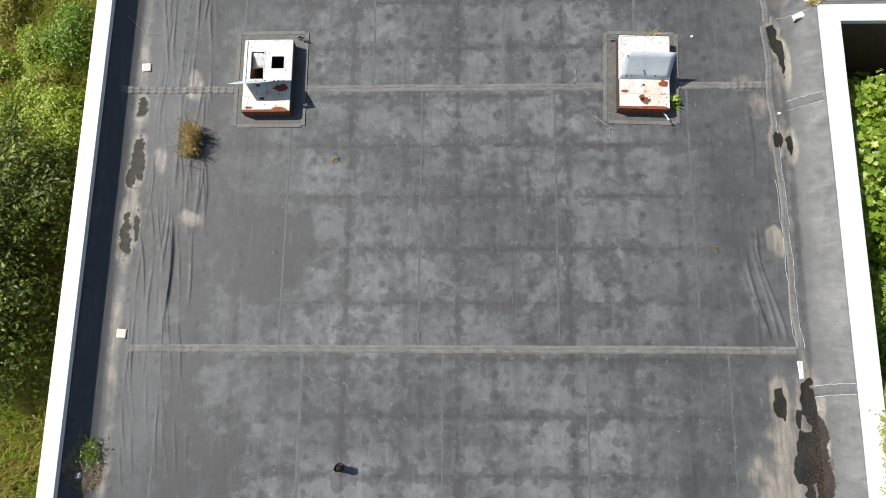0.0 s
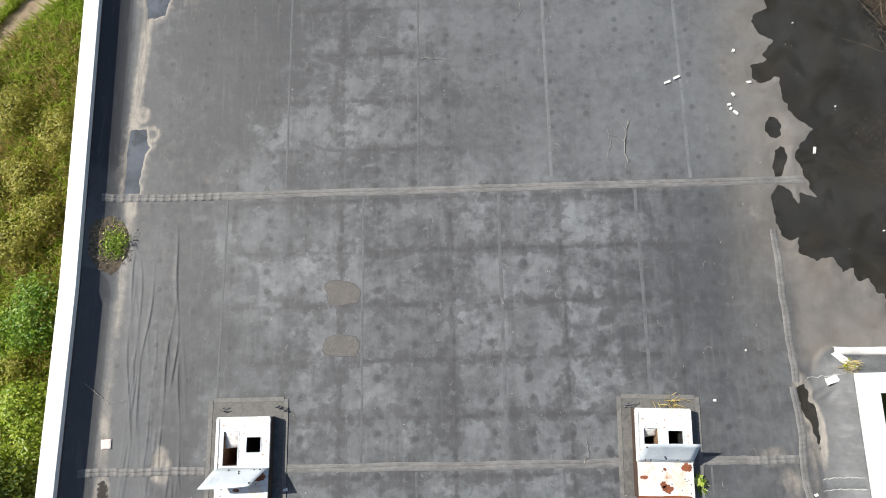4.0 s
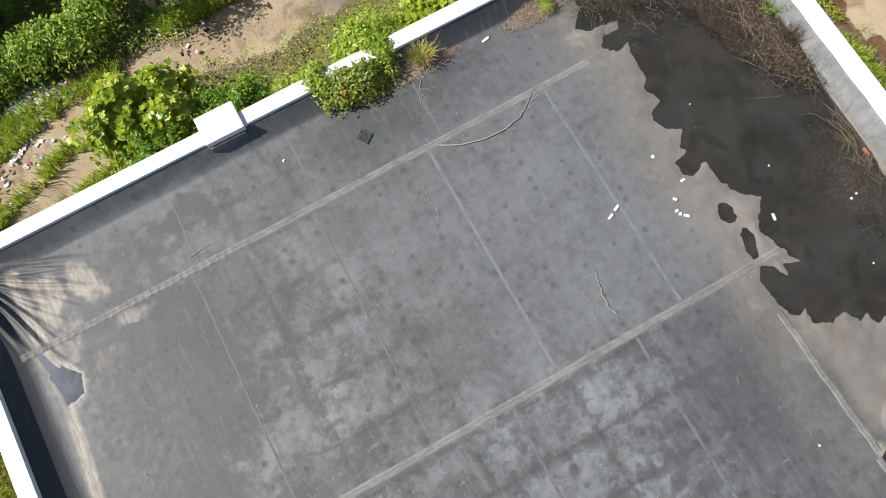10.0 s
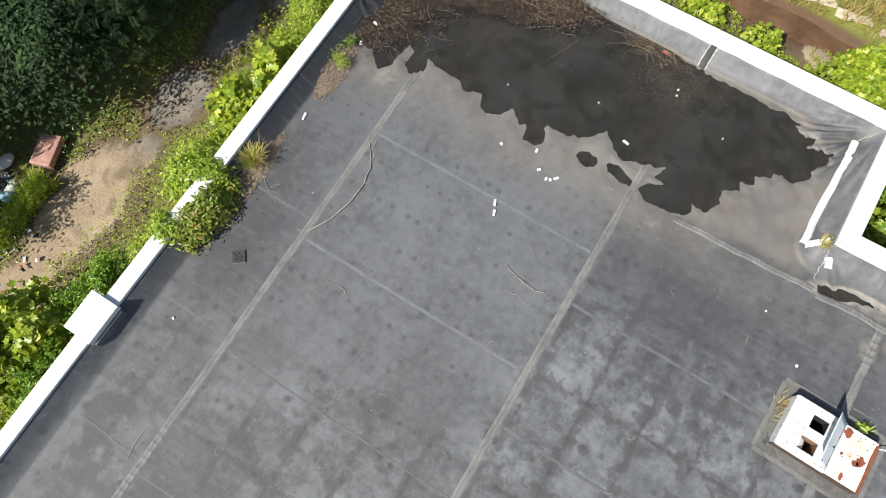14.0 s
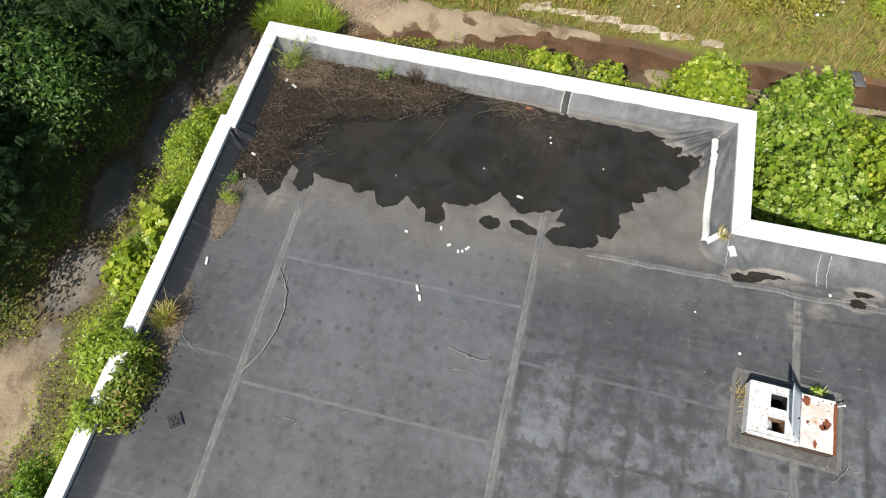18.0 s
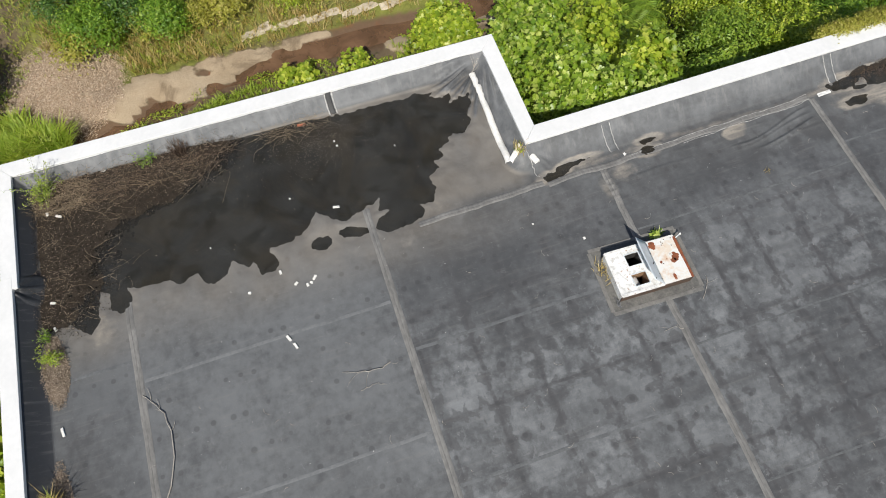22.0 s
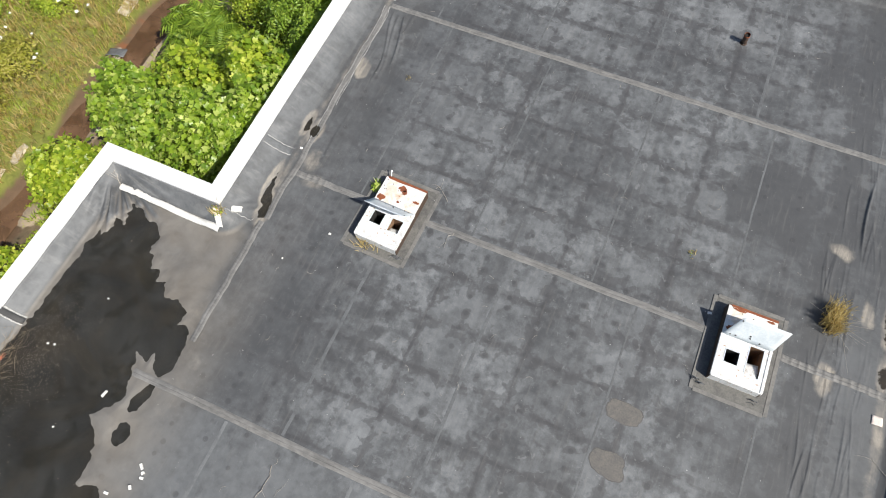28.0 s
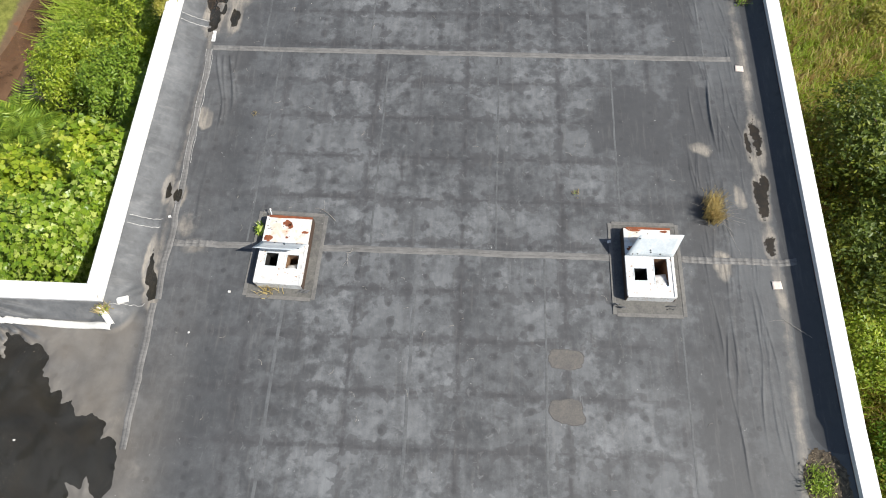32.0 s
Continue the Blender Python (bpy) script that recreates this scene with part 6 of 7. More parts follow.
def mound(name, label, category, x, y, rx, ry, h, mat, chips, seed, chip_mat=None, size=0.04):
    """A low heap of rotted litter with loose bits on it."""
    gen = np.random.default_rng(seed)
    u, v = np.meshgrid(np.linspace(-1.1, 1.1, 34), np.linspace(-1.1, 1.1, 34))
    r = np.sqrt(u * u + v * v) + 0.5 * (cloud(u + seed, v, 1.6, 3) - 0.5)
    X0, Y0 = x + u * rx, y + v * ry
    Z0 = relief(X0, Y0) + h * (1 - r**2) + 0.3 * h * (cloud(u, v, 6.0, 2) - 0.5)
    i = np.arange(34 * 34).reshape(34, 34)
    q = np.stack([i[:-1, :-1], i[:-1, 1:], i[1:, 1:], i[1:, :-1]], -1)
    q = q[(r[:-1, :-1] < 1.02)]
    thing = tagged(part(name, mesh_of(name, np.stack([X0.ravel(), Y0.ravel(), Z0.ravel()], 1), q.reshape(-1, 4), mat, True)), label, category, kind="stuff")
    if chips:
        a, d = gen.random(chips) * 2 * np.pi, np.sqrt(gen.random(chips)) * 1.05
        cx, cy = x + rx * d * np.cos(a), y + ry * d * np.sin(a)
        pts = np.stack([cx, cy, relief(cx, cy) + h * np.clip(1 - d**2, 0, 1) + 0.015 + 0.02 * gen.random(chips)], 1)
        part("loose_leaves", mesh_of("loose_leaves", *leaves(SLIVER, pts, np.array([0, 0, 1.0]) + 0 * pts, 1.8 * size, gen, 0.5), chip_mat or LITTER), None, thing)
    return thing


# weeds on the membrane
mound("soil_mound", "small mound of silt and roots beside the west parapet", "soil", -7.76, 11.35, 0.38, 0.62, 0.05, MOUND, 260, 5, DRY)
tuft("grass_clump", "bright green grass clump on a soil mound", "weed", -7.72, 11.4, 60, 0.2, LEAF_BRIGHT, 6, 0.13, 0.005, 1.0, extra=(OVAL, 260, 0.07, LEAF_BRIGHT))
mound("soil_mound", "small mound of silt round a roof drain", "soil", -7.95, -2.0, 0.34, 0.55, 0.05, MOUND, 220, 7, DRY)
tuft("grass_clump", "green weeds growing by a roof drain", "weed", -7.95, -1.75, 40, 0.15, LEAF_MID, 8, 0.11, 0.005, 1.0, extra=(OVAL, 200, 0.06, LEAF_MID))
tuft("dry_bush", "dry golden-brown weed bush casting a long shadow", "weed", -6.2, 5.3, 60, 0.5, GRASS_DRY, 9, 0.075, 0.0045, 0.42, extra=(OVAL, 190, 0.045, GRASS_DRY))
tuft("dry_bush", "low golden-brown dead weed beside the taller one", "weed", -6.24, 4.98, 55, 0.4, GRASS_DRY, 19, 0.085, 0.0045, 0.5, extra=(OVAL, 160, 0.045, GRASS_DRY))
gen = np.random.default_rng(77)
tubes("dry_twigs", [np.array([(-6.35 + 0.1 * gen.normal(), 5.2 + 0.1 * gen.normal(), 0.03)]) + np.linspace(0, 1, 5)[:, None] * np.array([-0.25 + 0.35 * gen.normal(), 0.25 + 0.25 * gen.normal(), 0.1 + 0.2 * gen.random()]) for _ in range(16)], 0.004, TWIG)
tagged(bpy.data.objects["dry_twigs"], "bare grey twigs of a dried weed", "twigs", kind="stuff")
tuft("small_weed", "tiny dried weed rooted in the roof sheet", "weed", -2.9, 4.76, 7, 0.09, GRASS_DRY, 10, 0.025, 0.005, 0.9, extra=(OVAL, 12, 0.04, LEAF_MID))
tuft("small_weed", "tiny green weed by the east edge", "weed", 5.5, 2.6, 6, 0.06, GRASS_DRY, 11, 0.02, 0.005, 1.0)
tuft("vent_weed", "broad-leaved weed growing beside a roof vent", "weed", 4.83, 6.02, 5, 0.15, LEAF_BRIGHT, 12, 0.03, 0.006, 0.9, extra=(BROAD, 9, 0.15, LEAF_BRIGHT))
tuft("vent_grass", "straw-coloured grass tuft behind a roof vent", "weed", 4.35, 7.62, 8, 0.22, GRASS_DRY, 13, 0.07, 0.006, 1.0)
tuft("parapet_grass", "long pale grass tuft at the north parapet", "weed", 3.2, 20.42, 45, 0.5, GRASS_DRY, 14, 0.06, 0.005, 0.8)
tuft("parapet_grass", "green grass blades among the pale tuft", "weed", 3.15, 20.45, 26, 0.45, GRASS, 15, 0.06, 0.005, 0.8)
tuft("corner_weed", "weeds in a torn corner of the roof edge", "weed", 8.0, 8.3, 14, 0.22, GRASS_DRY, 16, 0.06, 0.006, 1.0, extra=(OVAL, 40, 0.06, LEAF_YELLOW))
tree("vine_shrub", "vine shrub with reddish shoots spilling over the north parapet", "shrub", (1.55, 21.55), (1.5, 20.56, 0.32), (0.9, 0.3, 0.3), 70, 70, OVAL, 0.11, LEAF_RED, 0.05, 0.15, 90, low=-0.7)
for x in (0.75, 2.3):
    tree("vine_shrub", "leafy vine stems crossing the white coping", "shrub", (x, 21.6), (x, 21.0, 0.45), (0.3, 0.4, 0.25), 18, 55, OVAL, 0.11, LEAF_YELLOW, 0.03, 0.14, 97 + int(x), low=-0.5)
tree("vine_shrub", "bright leafy top of a vine outside the north parapet", "shrub", (1.9, 22.0), (2.1, 21.55, -0.2), (0.8, 0.5, 0.7), 40, 60, OVAL, 0.15, LEAF_YELLOW, 0.05, 0.2, 91, low=-0.5)


def feathery(label, x, y, n, height, mat, seed, spread=0.25):
    """A thin shrub of arching stems set with tiny leaves."""
    gen = np.random.default_rng(seed)
    thing = empty("feathery_shrub", label, "shrub", pose(x, y, on_roof(x, y)))
    lines, pts = [], []
    for _ in range(n):
        a, l = gen.uniform(0, 2 * np.pi), height * gen.uniform(0.6, 1.2)
        t = np.linspace(0, 1, 7)
        out = spread * gen.uniform(0.3, 1.5) * t**1.4
        line = np.stack([0.05 * gen.normal() + out * np.cos(a), 0.05 * gen.normal() + out * np.sin(a), l * t * (1 - 0.25 * t)], 1)
        lines.append(line)
        s = gen.uniform(0.2, 1.0, 26)
        pts.append(np.stack([np.interp(s, t, line[:, k]) for k in range(3)], 1) + 0.035 * gen.normal(size=(26, 3)))
    tubes("stems", lines, 0.005, TWIG, thing)
    pts = np.concatenate(pts)
    part("leaves", mesh_of("leaves", *leaves(OVAL, pts, np.array([0, 0, 1.0]) + 0 * pts, 0.05, gen, 1.0), mat), None, thing)
    return thing


feathery("thin feathery green shrub in the corner of the parapet", 10.95, 20.0, 46, 0.95, LEAF_YELLOW, 93, 0.5)
feathery("thin green weed on the pond's east edge", 11.08, 17.35, 12, 0.6, LEAF_MID, 94, 0.26)
feathery("small bright green shrub rooted in roof litter", 6.55, 20.25, 24, 0.42, LEAF_YELLOW, 92, 0.28)
feathery("small green weed in the leaf litter", 7.1, 20.3, 8, 0.3, LEAF_MID, 95, 0.16)
tuft("spiky_weed", "reddish-brown spiky dead weed at the pond's edge", "weed", 11.0, 16.55, 40, 0.5, DEAD, 96, 0.07, 0.004, 0.5)

# bunched black rubber at the step of the north parapet
u, v = np.meshgrid(np.linspace(-0.5, 0.4, 60), np.linspace(0, 1, 26))
reach = np.where(u < 0, 0.46, 0.36) + 0.05 * np.sin(5 * u)
fold = 0.05 * np.sin(9 * np.arctan2(u, 0.12 + v * 0.5) + 1.0) * np.exp(-(u / 0.45) ** 2) * (0.3 + v) * (1.2 - v)
fx, fy = 8.33 + u, np.where(u < 0, 20.725, 20.605) - v * reach
fz = np.maximum(0.42 * (1 - v) ** 1.1 - 0.12 * smooth(np.abs(u), 0.25, 0.5), relief(fx, fy) - 0.02 * smooth(np.abs(u), 0.2, 0.38)) + 0.012 + np.maximum(1.6 * fold, -0.008)
i = np.arange(u.size).reshape(u.shape)
q = np.stack([i[:-1, :-1], i[:-1, 1:], i[1:, 1:], i[1:, :-1]], -1).reshape(-1, 4)
tagged(part("rubber_tent", mesh_of("rubber_tent", np.stack([fx.ravel(), fy.ravel(), fz.ravel()], 1), q, TORN, True)), "bunched black rubber flashing at the step of the parapet", "flashing")

# litter heaps along the north parapet
mound("leaf_litter", "drift of dry brown leaves along the north parapet", "leaf litter", 2.6, 20.28, 1.55, 0.22, 0.05, LITTER, 2200, 17, size=0.04)
mound("leaf_litter", "drift of dry brown leaves at the pond's edge", "leaf litter", 6.2, 20.18, 0.85, 0.27, 0.05, LITTER, 1800, 18, size=0.04)


gen = np.random.default_rng(37)
cx, cy = 7.3 + 0.13 * gen.normal(size=1100), -1.9 + 0.62 * gen.normal(size=1100)
pts = np.stack([cx, cy, np.maximum(relief(cx, cy), -0.006) + 0.008 + 0.01 * gen.random(1100)], 1)
tagged(part("leaf_litter", mesh_of("leaf_litter", *leaves(SLIVER, pts, np.array([0, 0, 1.0]) + 0 * pts, 0.05, gen, 0.3), DEAD)), "brown leaf litter strewn over the puddles at the east edge", "leaf litter", kind="stuff")


def debris_edge(x):
    """South edge of the rotting litter in the pond's corner."""
    return np.interp(x, [6.6, 7.2, 7.5, 7.9, 8.1, 8.7, 9.2, 9.5, 9.65, 9.85, 10.3, 10.8, 11.2], [20.0, 19.74, 19.3, 19.1, 18.95, 18.85, 18.6, 18.2, 17.6, 16.9, 16.0, 15.6, 15.2])


gen = np.random.default_rng(19)
u, v = np.meshgrid(np.arange(6.7, 11.5, 0.045), np.arange(14.6, 20.62, 0.045))
inside_d = v - debris_edge(u) + 1.3 * (cloud(u, v, 1.3, 4) - 0.5)
Zd = -0.020 + 0.045 * np.tanh(inside_d / 0.9) + 0.05 * (cloud(u, v, 4.0, 3) - 0.5) + 0.03 * (cloud(u, v, 11.0, 2) - 0.5) + 0.07 * smooth(u, 10.3, 11.1) * smooth(inside_d, 0, 0.8)
i = np.arange(u.size).reshape(u.shape)
q = np.stack([i[:-1, :-1], i[:-1, 1:], i[1:, 1:], i[1:, :-1]], -1)
ok = (inside_d[:-1, :-1] > -0.6) & in_roof(u[:-1, :-1], v[:-1, :-1], -0.05)
rot = tagged(part("rotting_litter", mesh_of("rotting_litter", np.stack([u.ravel(), v.ravel(), Zd.ravel()], 1), q[ok].reshape(-1, 4), DEBRIS, True)), "dark mat of rotting leaves and mud in the pond's corner", "leaf litter", kind="stuff")
n = 42000
cx, cy = gen.uniform(6.8, 11.4, n), gen.uniform(14.2, 20.55, n)
dd = cy - debris_edge(cx) + 1.3 * (cloud(cx, cy, 1.3, 4) - 0.5)
ok = (dd > -0.9 * gen.random(n) ** 3) & in_roof(cx, cy, -0.12) & (relief(cx, cy) < 0.10 + 0.04 * gen.random(n))
cx, cy, dd = cx[ok], cy[ok], dd[ok]
pts = np.stack([cx, cy, np.maximum(relief(cx, cy) * (relief(cx, cy) > 0.03), -0.002 + 0.045 * np.tanh(dd / 0.6) + 0.06 * smooth(cx, 10.3, 11.1)) + 0.03 * gen.random(len(cx))], 1)
part("loose_leaves", mesh_of("loose_leaves", *leaves(SLIVER, pts, np.array([0, 0, 1.0]) + 0 * pts, 0.06, gen, 0.6), DEBRIS), None, rot)
k = gen.random(len(cx)) < 0.07 + 0.26 * smooth(cloud(cx, cy, 1.4, 2), 0.5, 0.7) + 0.4 * smooth(cx, 9.9, 10.8) * smooth(cy, 15.5, 17.5)
part("pale_leaves", mesh_of("pale_leaves", *leaves(SLIVER, pts[k] + [0, 0, 0.015], np.array([0, 0, 1.0]) + 0 * pts[k], 0.05, gen, 0.5), LITTER), None, rot)


def stalks(name, label, x0, x1, y0, y1, n, length, seed, lift=0.12, thick=0.003, mat=None):
    """Dry fallen stalks, bent and crossing one another, mostly along the wall."""
    gen = np.random.default_rng(seed)
    lines = []
    for _ in range(n):
        p = np.array([gen.uniform(x0, x1), gen.uniform(y0, y1)])
        a = (math.pi / 2 if gen.random() < 0.5 else -math.pi / 2) + gen.normal() * 0.55
        l = length * gen.uniform(0.25, 1.1) ** 1.3
        t = np.linspace(0, 1, 8)
        c, w = 0.5 * gen.normal(), 0.25 * gen.normal()
        h = a + c * t + w * np.sin(5 * t)
        px, py = p[0] + np.cumsum(np.cos(h)) * l / 8, p[1] + np.cumsum(np.sin(h)) * l / 8
        good = in_roof(px, py, -0.1)
        if good.all():
            pz = np.maximum(0.04, relief(px, py)) + 0.02 + lift * gen.random() + 0.12 * np.sin(np.pi * t) * gen.random()
            lines.append(np.stack([px, py, pz], 1))
    ob = part(name, mesh_of(name, *join_arrays([tube_arrays(l, np.linspace(thick, thick * 0.5, 8), 4) for l in lines]), mat or DRY))
    return tagged(ob, label, "dry stalks", kind="stuff")


stalks("dry_stalks", "fallen pale stalks piled along the pond's east edge", 10.1, 11.2, 15.4, 20.3, 150, 1.1, 20, 0.10, 0.0035)
stalks("dry_stalks", "dark rotting stalks piled along the pond's east edge", 10.3, 11.25, 15.2, 20.4, 460, 0.8, 26, 0.06, 0.0035, DEAD)
stalks("dry_stalks", "dry stalks across the rotting litter", 7.4, 10.8, 18.2, 20.4, 110, 0.6, 21, 0.04)
stalks("dry_stalks", "tan dry grass heaped in the corner of the parapet", 10.3, 11.15, 18.9, 20.35, 420, 0.55, 27, 0.12)
stalks("dry_stalks", "small drift of dry stalks by the east parapet", 10.5, 11.0, 12.6, 14.4, 130, 0.6, 22, 0.03)


# floating and scattered scraps
def scrap(name, label, category, x, y, l, w, h, turn, mat, z=None, group=""):
    """A small broken block with worn edges."""
    bm = box(bmesh.new(), -l / 2, l / 2, -w / 2, w / 2, 0, h, min(h, w) * 0.22)
    gen = np.random.default_rng(int(abs(x * 100 + y * 10)))
    for vv in bm.verts:
        vv.co += Vector(gen.normal(size=3) * 0.06 * min(l, w))
    ob = part(name, bm, mat)
    ob.matrix_basis = pose(x, y, on_roof(x, y) if z is None else z, 0, 0, turn)
    return tagged(ob, label, category, group)


for x, y, l, turn, z in ((5.24, 14.99, 0.16, 25, None), (5.02, 14.88, 0.15, 20, None), (6.62, 15.62, 0.07, 70, None), (6.89, 14.81, 0.1, 5, None), (6.49, 14.52, 0.09, -50, None), (6.37, 14.27, 0.08, 10, None), (6.40, 14.17, 0.07, 60, None), (6.50, 14.07, 0.13, -40, None), (8.16, 13.1, 0.16, 80, -0.014), (8.78, 14.15, 0.04, 60, -0.014), (9.4, 11.2, 0.035, 10, -0.014), (8.1, 16.3, 0.035, 0, -0.014), (7.58, 20.1, 0.18, 5, None), (7.25, 20.12, 0.12, 30, None), (4.8, 20.15, 0.2, 10, None), (-0.85, 19.77, 0.06, 40, None), (5.32, 7.66, 0.06, 0, None), (6.08, 8.68, 0.04, 30, None), (7.15, 5.75, 0.07, 15, None), (-3.66, 6.05, 0.09, 10, None), (11.15, 18.53, 0.12, 80, None), (10.34, 20.01, 0.1, 10, 0.09), (10.2, 19.75, 0.16, 60, 0.08), (7.9, 20.09, 0.12, 70, 0.05), (10.06, 12.66, 0.045, 20, -0.014), (9.9, 12.62, 0.05, 80, -0.014)):
    scrap("foam_scrap", "small broken piece of white foam", "litter", x, y, l, 0.055 if l > 0.07 else l * 0.8, 0.035, turn, WHITE_FOAM, z, "white foam scraps")
gen = np.random.default_rng(23)
n = 150
cx, cy = gen.uniform(7.6, 11.0, n), gen.uniform(9.0, 18.6, n)
ok = (pond(cx, cy) > 0.25) & (gen.random(n) < 0.3 + 0.7 * smooth(cloud(cx, cy, 0.8, 2), 0.5, 0.7))
cx, cy = cx[ok], cy[ok]
pts = np.stack([cx, cy, 0 * cx - 0.006], 1)
tagged(part("floating_leaves", mesh_of("floating_leaves", *leaves(OVAL, pts, np.array([0, 0, 1.0]) + 0 * pts, 0.033, gen, 0.1), LITTER)), "dead leaves floating on the pond", "leaves", kind="stuff")
n = 1500
cx, cy = gen.normal(10.2, 0.45, n), gen.normal(12.9, 0.75, n)
ok = (pond(cx, cy) > 0.2) & (cx < 10.75)
cx, cy = cx[ok], cy[ok]
pts = np.stack([cx, cy, 0 * cx - 0.007], 1)
tagged(part("floating_litter", mesh_of("floating_litter", *leaves(SLIVER, pts, np.array([0, 0, 1.0]) + 0 * pts, 0.03, gen, 0.1), LITTER)), "fine brown litter floating by the east parapet", "leaves", kind="stuff")
scrap("orange_scrap", "torn orange plastic scrap by the east parapet", "litter", 10.86, 13.35, 0.22, 0.07, 0.03, 80, plain("faded_orange_plastic", (0.35, 0.09, 0.04), (0.5, 0.16, 0.08), 0.6))

# dried puddles in the middle of the roof
for x, y, rx, ry, seed in ((-2.51, 10.12, 0.36, 0.26, 3), (-2.54, 8.97, 0.37, 0.22, 5)):
    gen = np.random.default_rng(seed)
    a = np.linspace(0, 2 * np.pi, 40, endpoint=False)
    sq = 1 / (np.abs(np.cos(a)) ** 4 + np.abs(np.sin(a)) ** 4) ** 0.25 * (1 + 0.5 * (cloud(np.cos(a) + seed, np.sin(a), 1.8, 3) - 0.5))
    rings = [(1.07, 0.0), (1.0, 0.003), (0.94, 0.003), (0.5, 0.003), (0.02, 0.003)]
    v = np.concatenate([np.stack([x + rx * s * sq * np.cos(a), y + ry * s * sq * np.sin(a), relief(x + rx * s * sq * np.cos(a), y + ry * s * sq * np.sin(a)) + 0.0015 + h], 1) for s, h in rings])
    k, i = np.meshgrid(np.arange(len(rings) - 1), np.arange(40), indexing="ij")
    f = np.stack([k * 40 + i, k * 40 + (i + 1) % 40, (k + 1) * 40 + (i + 1) % 40, (k + 1) * 40 + i], -1).reshape(-1, 4)
    stain_rim = part("dried_puddle", mesh_of("dried_puddle", v, f[:40], DRIED_RIM))
    part("silt_film", mesh_of("silt_film", v, f[40:], DRIED_SILT), None, stain_rim, "tan silt film")
    tagged(stain_rim, "dried puddle of tan silt with a dark rim", "stain", kind="structure")

# branches
def branch(label, pts, r, twigs, seed):
    """A dead branch lying on the roof, with side twigs."""
    gen = np.random.default_rng(seed)
    p = np.array(pts, float)
    t = np.linspace(0, 1, 14)
    s = np.linspace(0, 1, len(p))
    x, y = np.interp(t, s, p[:, 0]), np.interp(t, s, p[:, 1])
    for _ in range(2):
        x[1:-1], y[1:-1] = (x[:-2] + 2 * x[1:-1] + x[2:]) / 4, (y[:-2] + 2 * y[1:-1] + y[2:]) / 4
    x, y = x + 0.012 * gen.normal(size=14), y + 0.012 * gen.normal(size=14)
    line = np.stack([x, y, relief(x, y) + r + 0.004 + 0.02 * np.sin(np.pi * t)], 1)
    thing = tubes("dead_branch", [line], r, TWIG)
    tagged(thing, label, "branch")
    for _ in range(twigs):
        k = gen.integers(6, 13)
        a = math.atan2(y[k] - y[k - 1], x[k] - x[k - 1]) + gen.choice([-1, 1]) * gen.uniform(0.4, 0.9)
        l = gen.uniform(0.15, 0.45)
        q = np.linspace(0, 1, 5)
        tx, ty = x[k] + l * q * np.cos(a + 0.3 * q), y[k] + l * q * np.sin(a + 0.3 * q)
        tubes("twig", [np.stack([tx, ty, relief(tx, ty) + 0.02 + 0.03 * q], 1)], r * 0.45, TWIG, thing)
    return thing


branch("long bleached dead branch lying across a seam", [(2.41, 18.32), (3.1, 17.98), (3.86, 17.84), (4.5, 17.98), (4.75, 18.12), (5.05, 18.42)], 0.016, 4, 24)
branch("forked dead branch on the roof sheet", [(3.95, 12.95), (3.88, 13.25), (3.92, 13.6), (4.08, 14.05)], 0.009, 4, 25)
branch("thin dead twig on the roof sheet", [(1.66, 16.75), (1.7, 16.98), (1.62, 17.3)], 0.005, 2, 26)
branch("thin curved twig on the roof sheet", [(-0.75, 15.72), (-0.4, 15.66), (-0.05, 15.66)], 0.006, 1, 27)
branch("short twig on the roof sheet", [(-1.98, 16.6), (-1.9, 16.42), (-1.78, 16.3)], 0.005, 1, 28)
branch("wiry twig beside a roof vent", [(3.02, 5.72), (3.2, 5.55), (3.33, 5.42), (3.45, 5.48)], 0.008, 3, 29)
branch("wiry grey root on the seam", [(2.5, 6.45), (2.62, 6.62), (2.6, 6.85)], 0.006, 2, 30)
branch("thin pale twig near the west edge", [(-8.0, 8.3), (-7.75, 8.05), (-7.5, 7.85)], 0.006, 1, 31)
branch("dry stems trailing from the north shrub", [(3.0, 20.1), (2.75, 19.75), (2.6, 19.4)], 0.006, 3, 32)
branch("small forked twig on the roof sheet", [(3.55, 13.75), (3.6, 13.4), (3.52, 13.2)], 0.004, 1, 33)
branch("brown stick wedged in the corner of the parapet", [(10.72, 8.62), (10.9, 8.52), (11.08, 8.3)], 0.016, 3, 35)
branch("short pale stick on the roof sheet", [(-3.72, 18.72), (-3.3, 18.78), (-2.9, 18.74)], 0.007, 0, 34)

# straw and splinters strewn over the sheet
lines = []
gen = np.random.default_rng(64)
for _ in range(130):
    x, y, a, l = gen.uniform(-6.5, 6.8), gen.uniform(-3.0, 19.8), gen.uniform(0, 2 * np.pi), gen.uniform(0.05, 0.2)
    t = np.linspace(0, 1, 4)
    px, py = x + l * t * np.cos(a + 0.8 * t), y + l * t * np.sin(a + 0.8 * t)
    lines.append(np.stack([px, py, relief(px, py) + 0.006], 1))
tagged(tubes("straw_bits", lines, 0.004, TWIG), "pale straw and splinters strewn on the roof sheet", "straw", kind="stuff")
n = 260
cx, cy = gen.uniform(-7.0, 7.0, n), gen.uniform(-4.0, 20.0, n)
pts = np.stack([cx, cy, relief(cx, cy) + 0.012], 1)
tagged(part("paint_flakes", mesh_of("paint_flakes", *leaves(OVAL, pts, np.array([0, 0, 1.0]) + 0 * pts, 0.022, gen, 0.3), WHITE_FOAM)), "tiny white flakes scattered on the roof sheet", "flakes", kind="stuff")

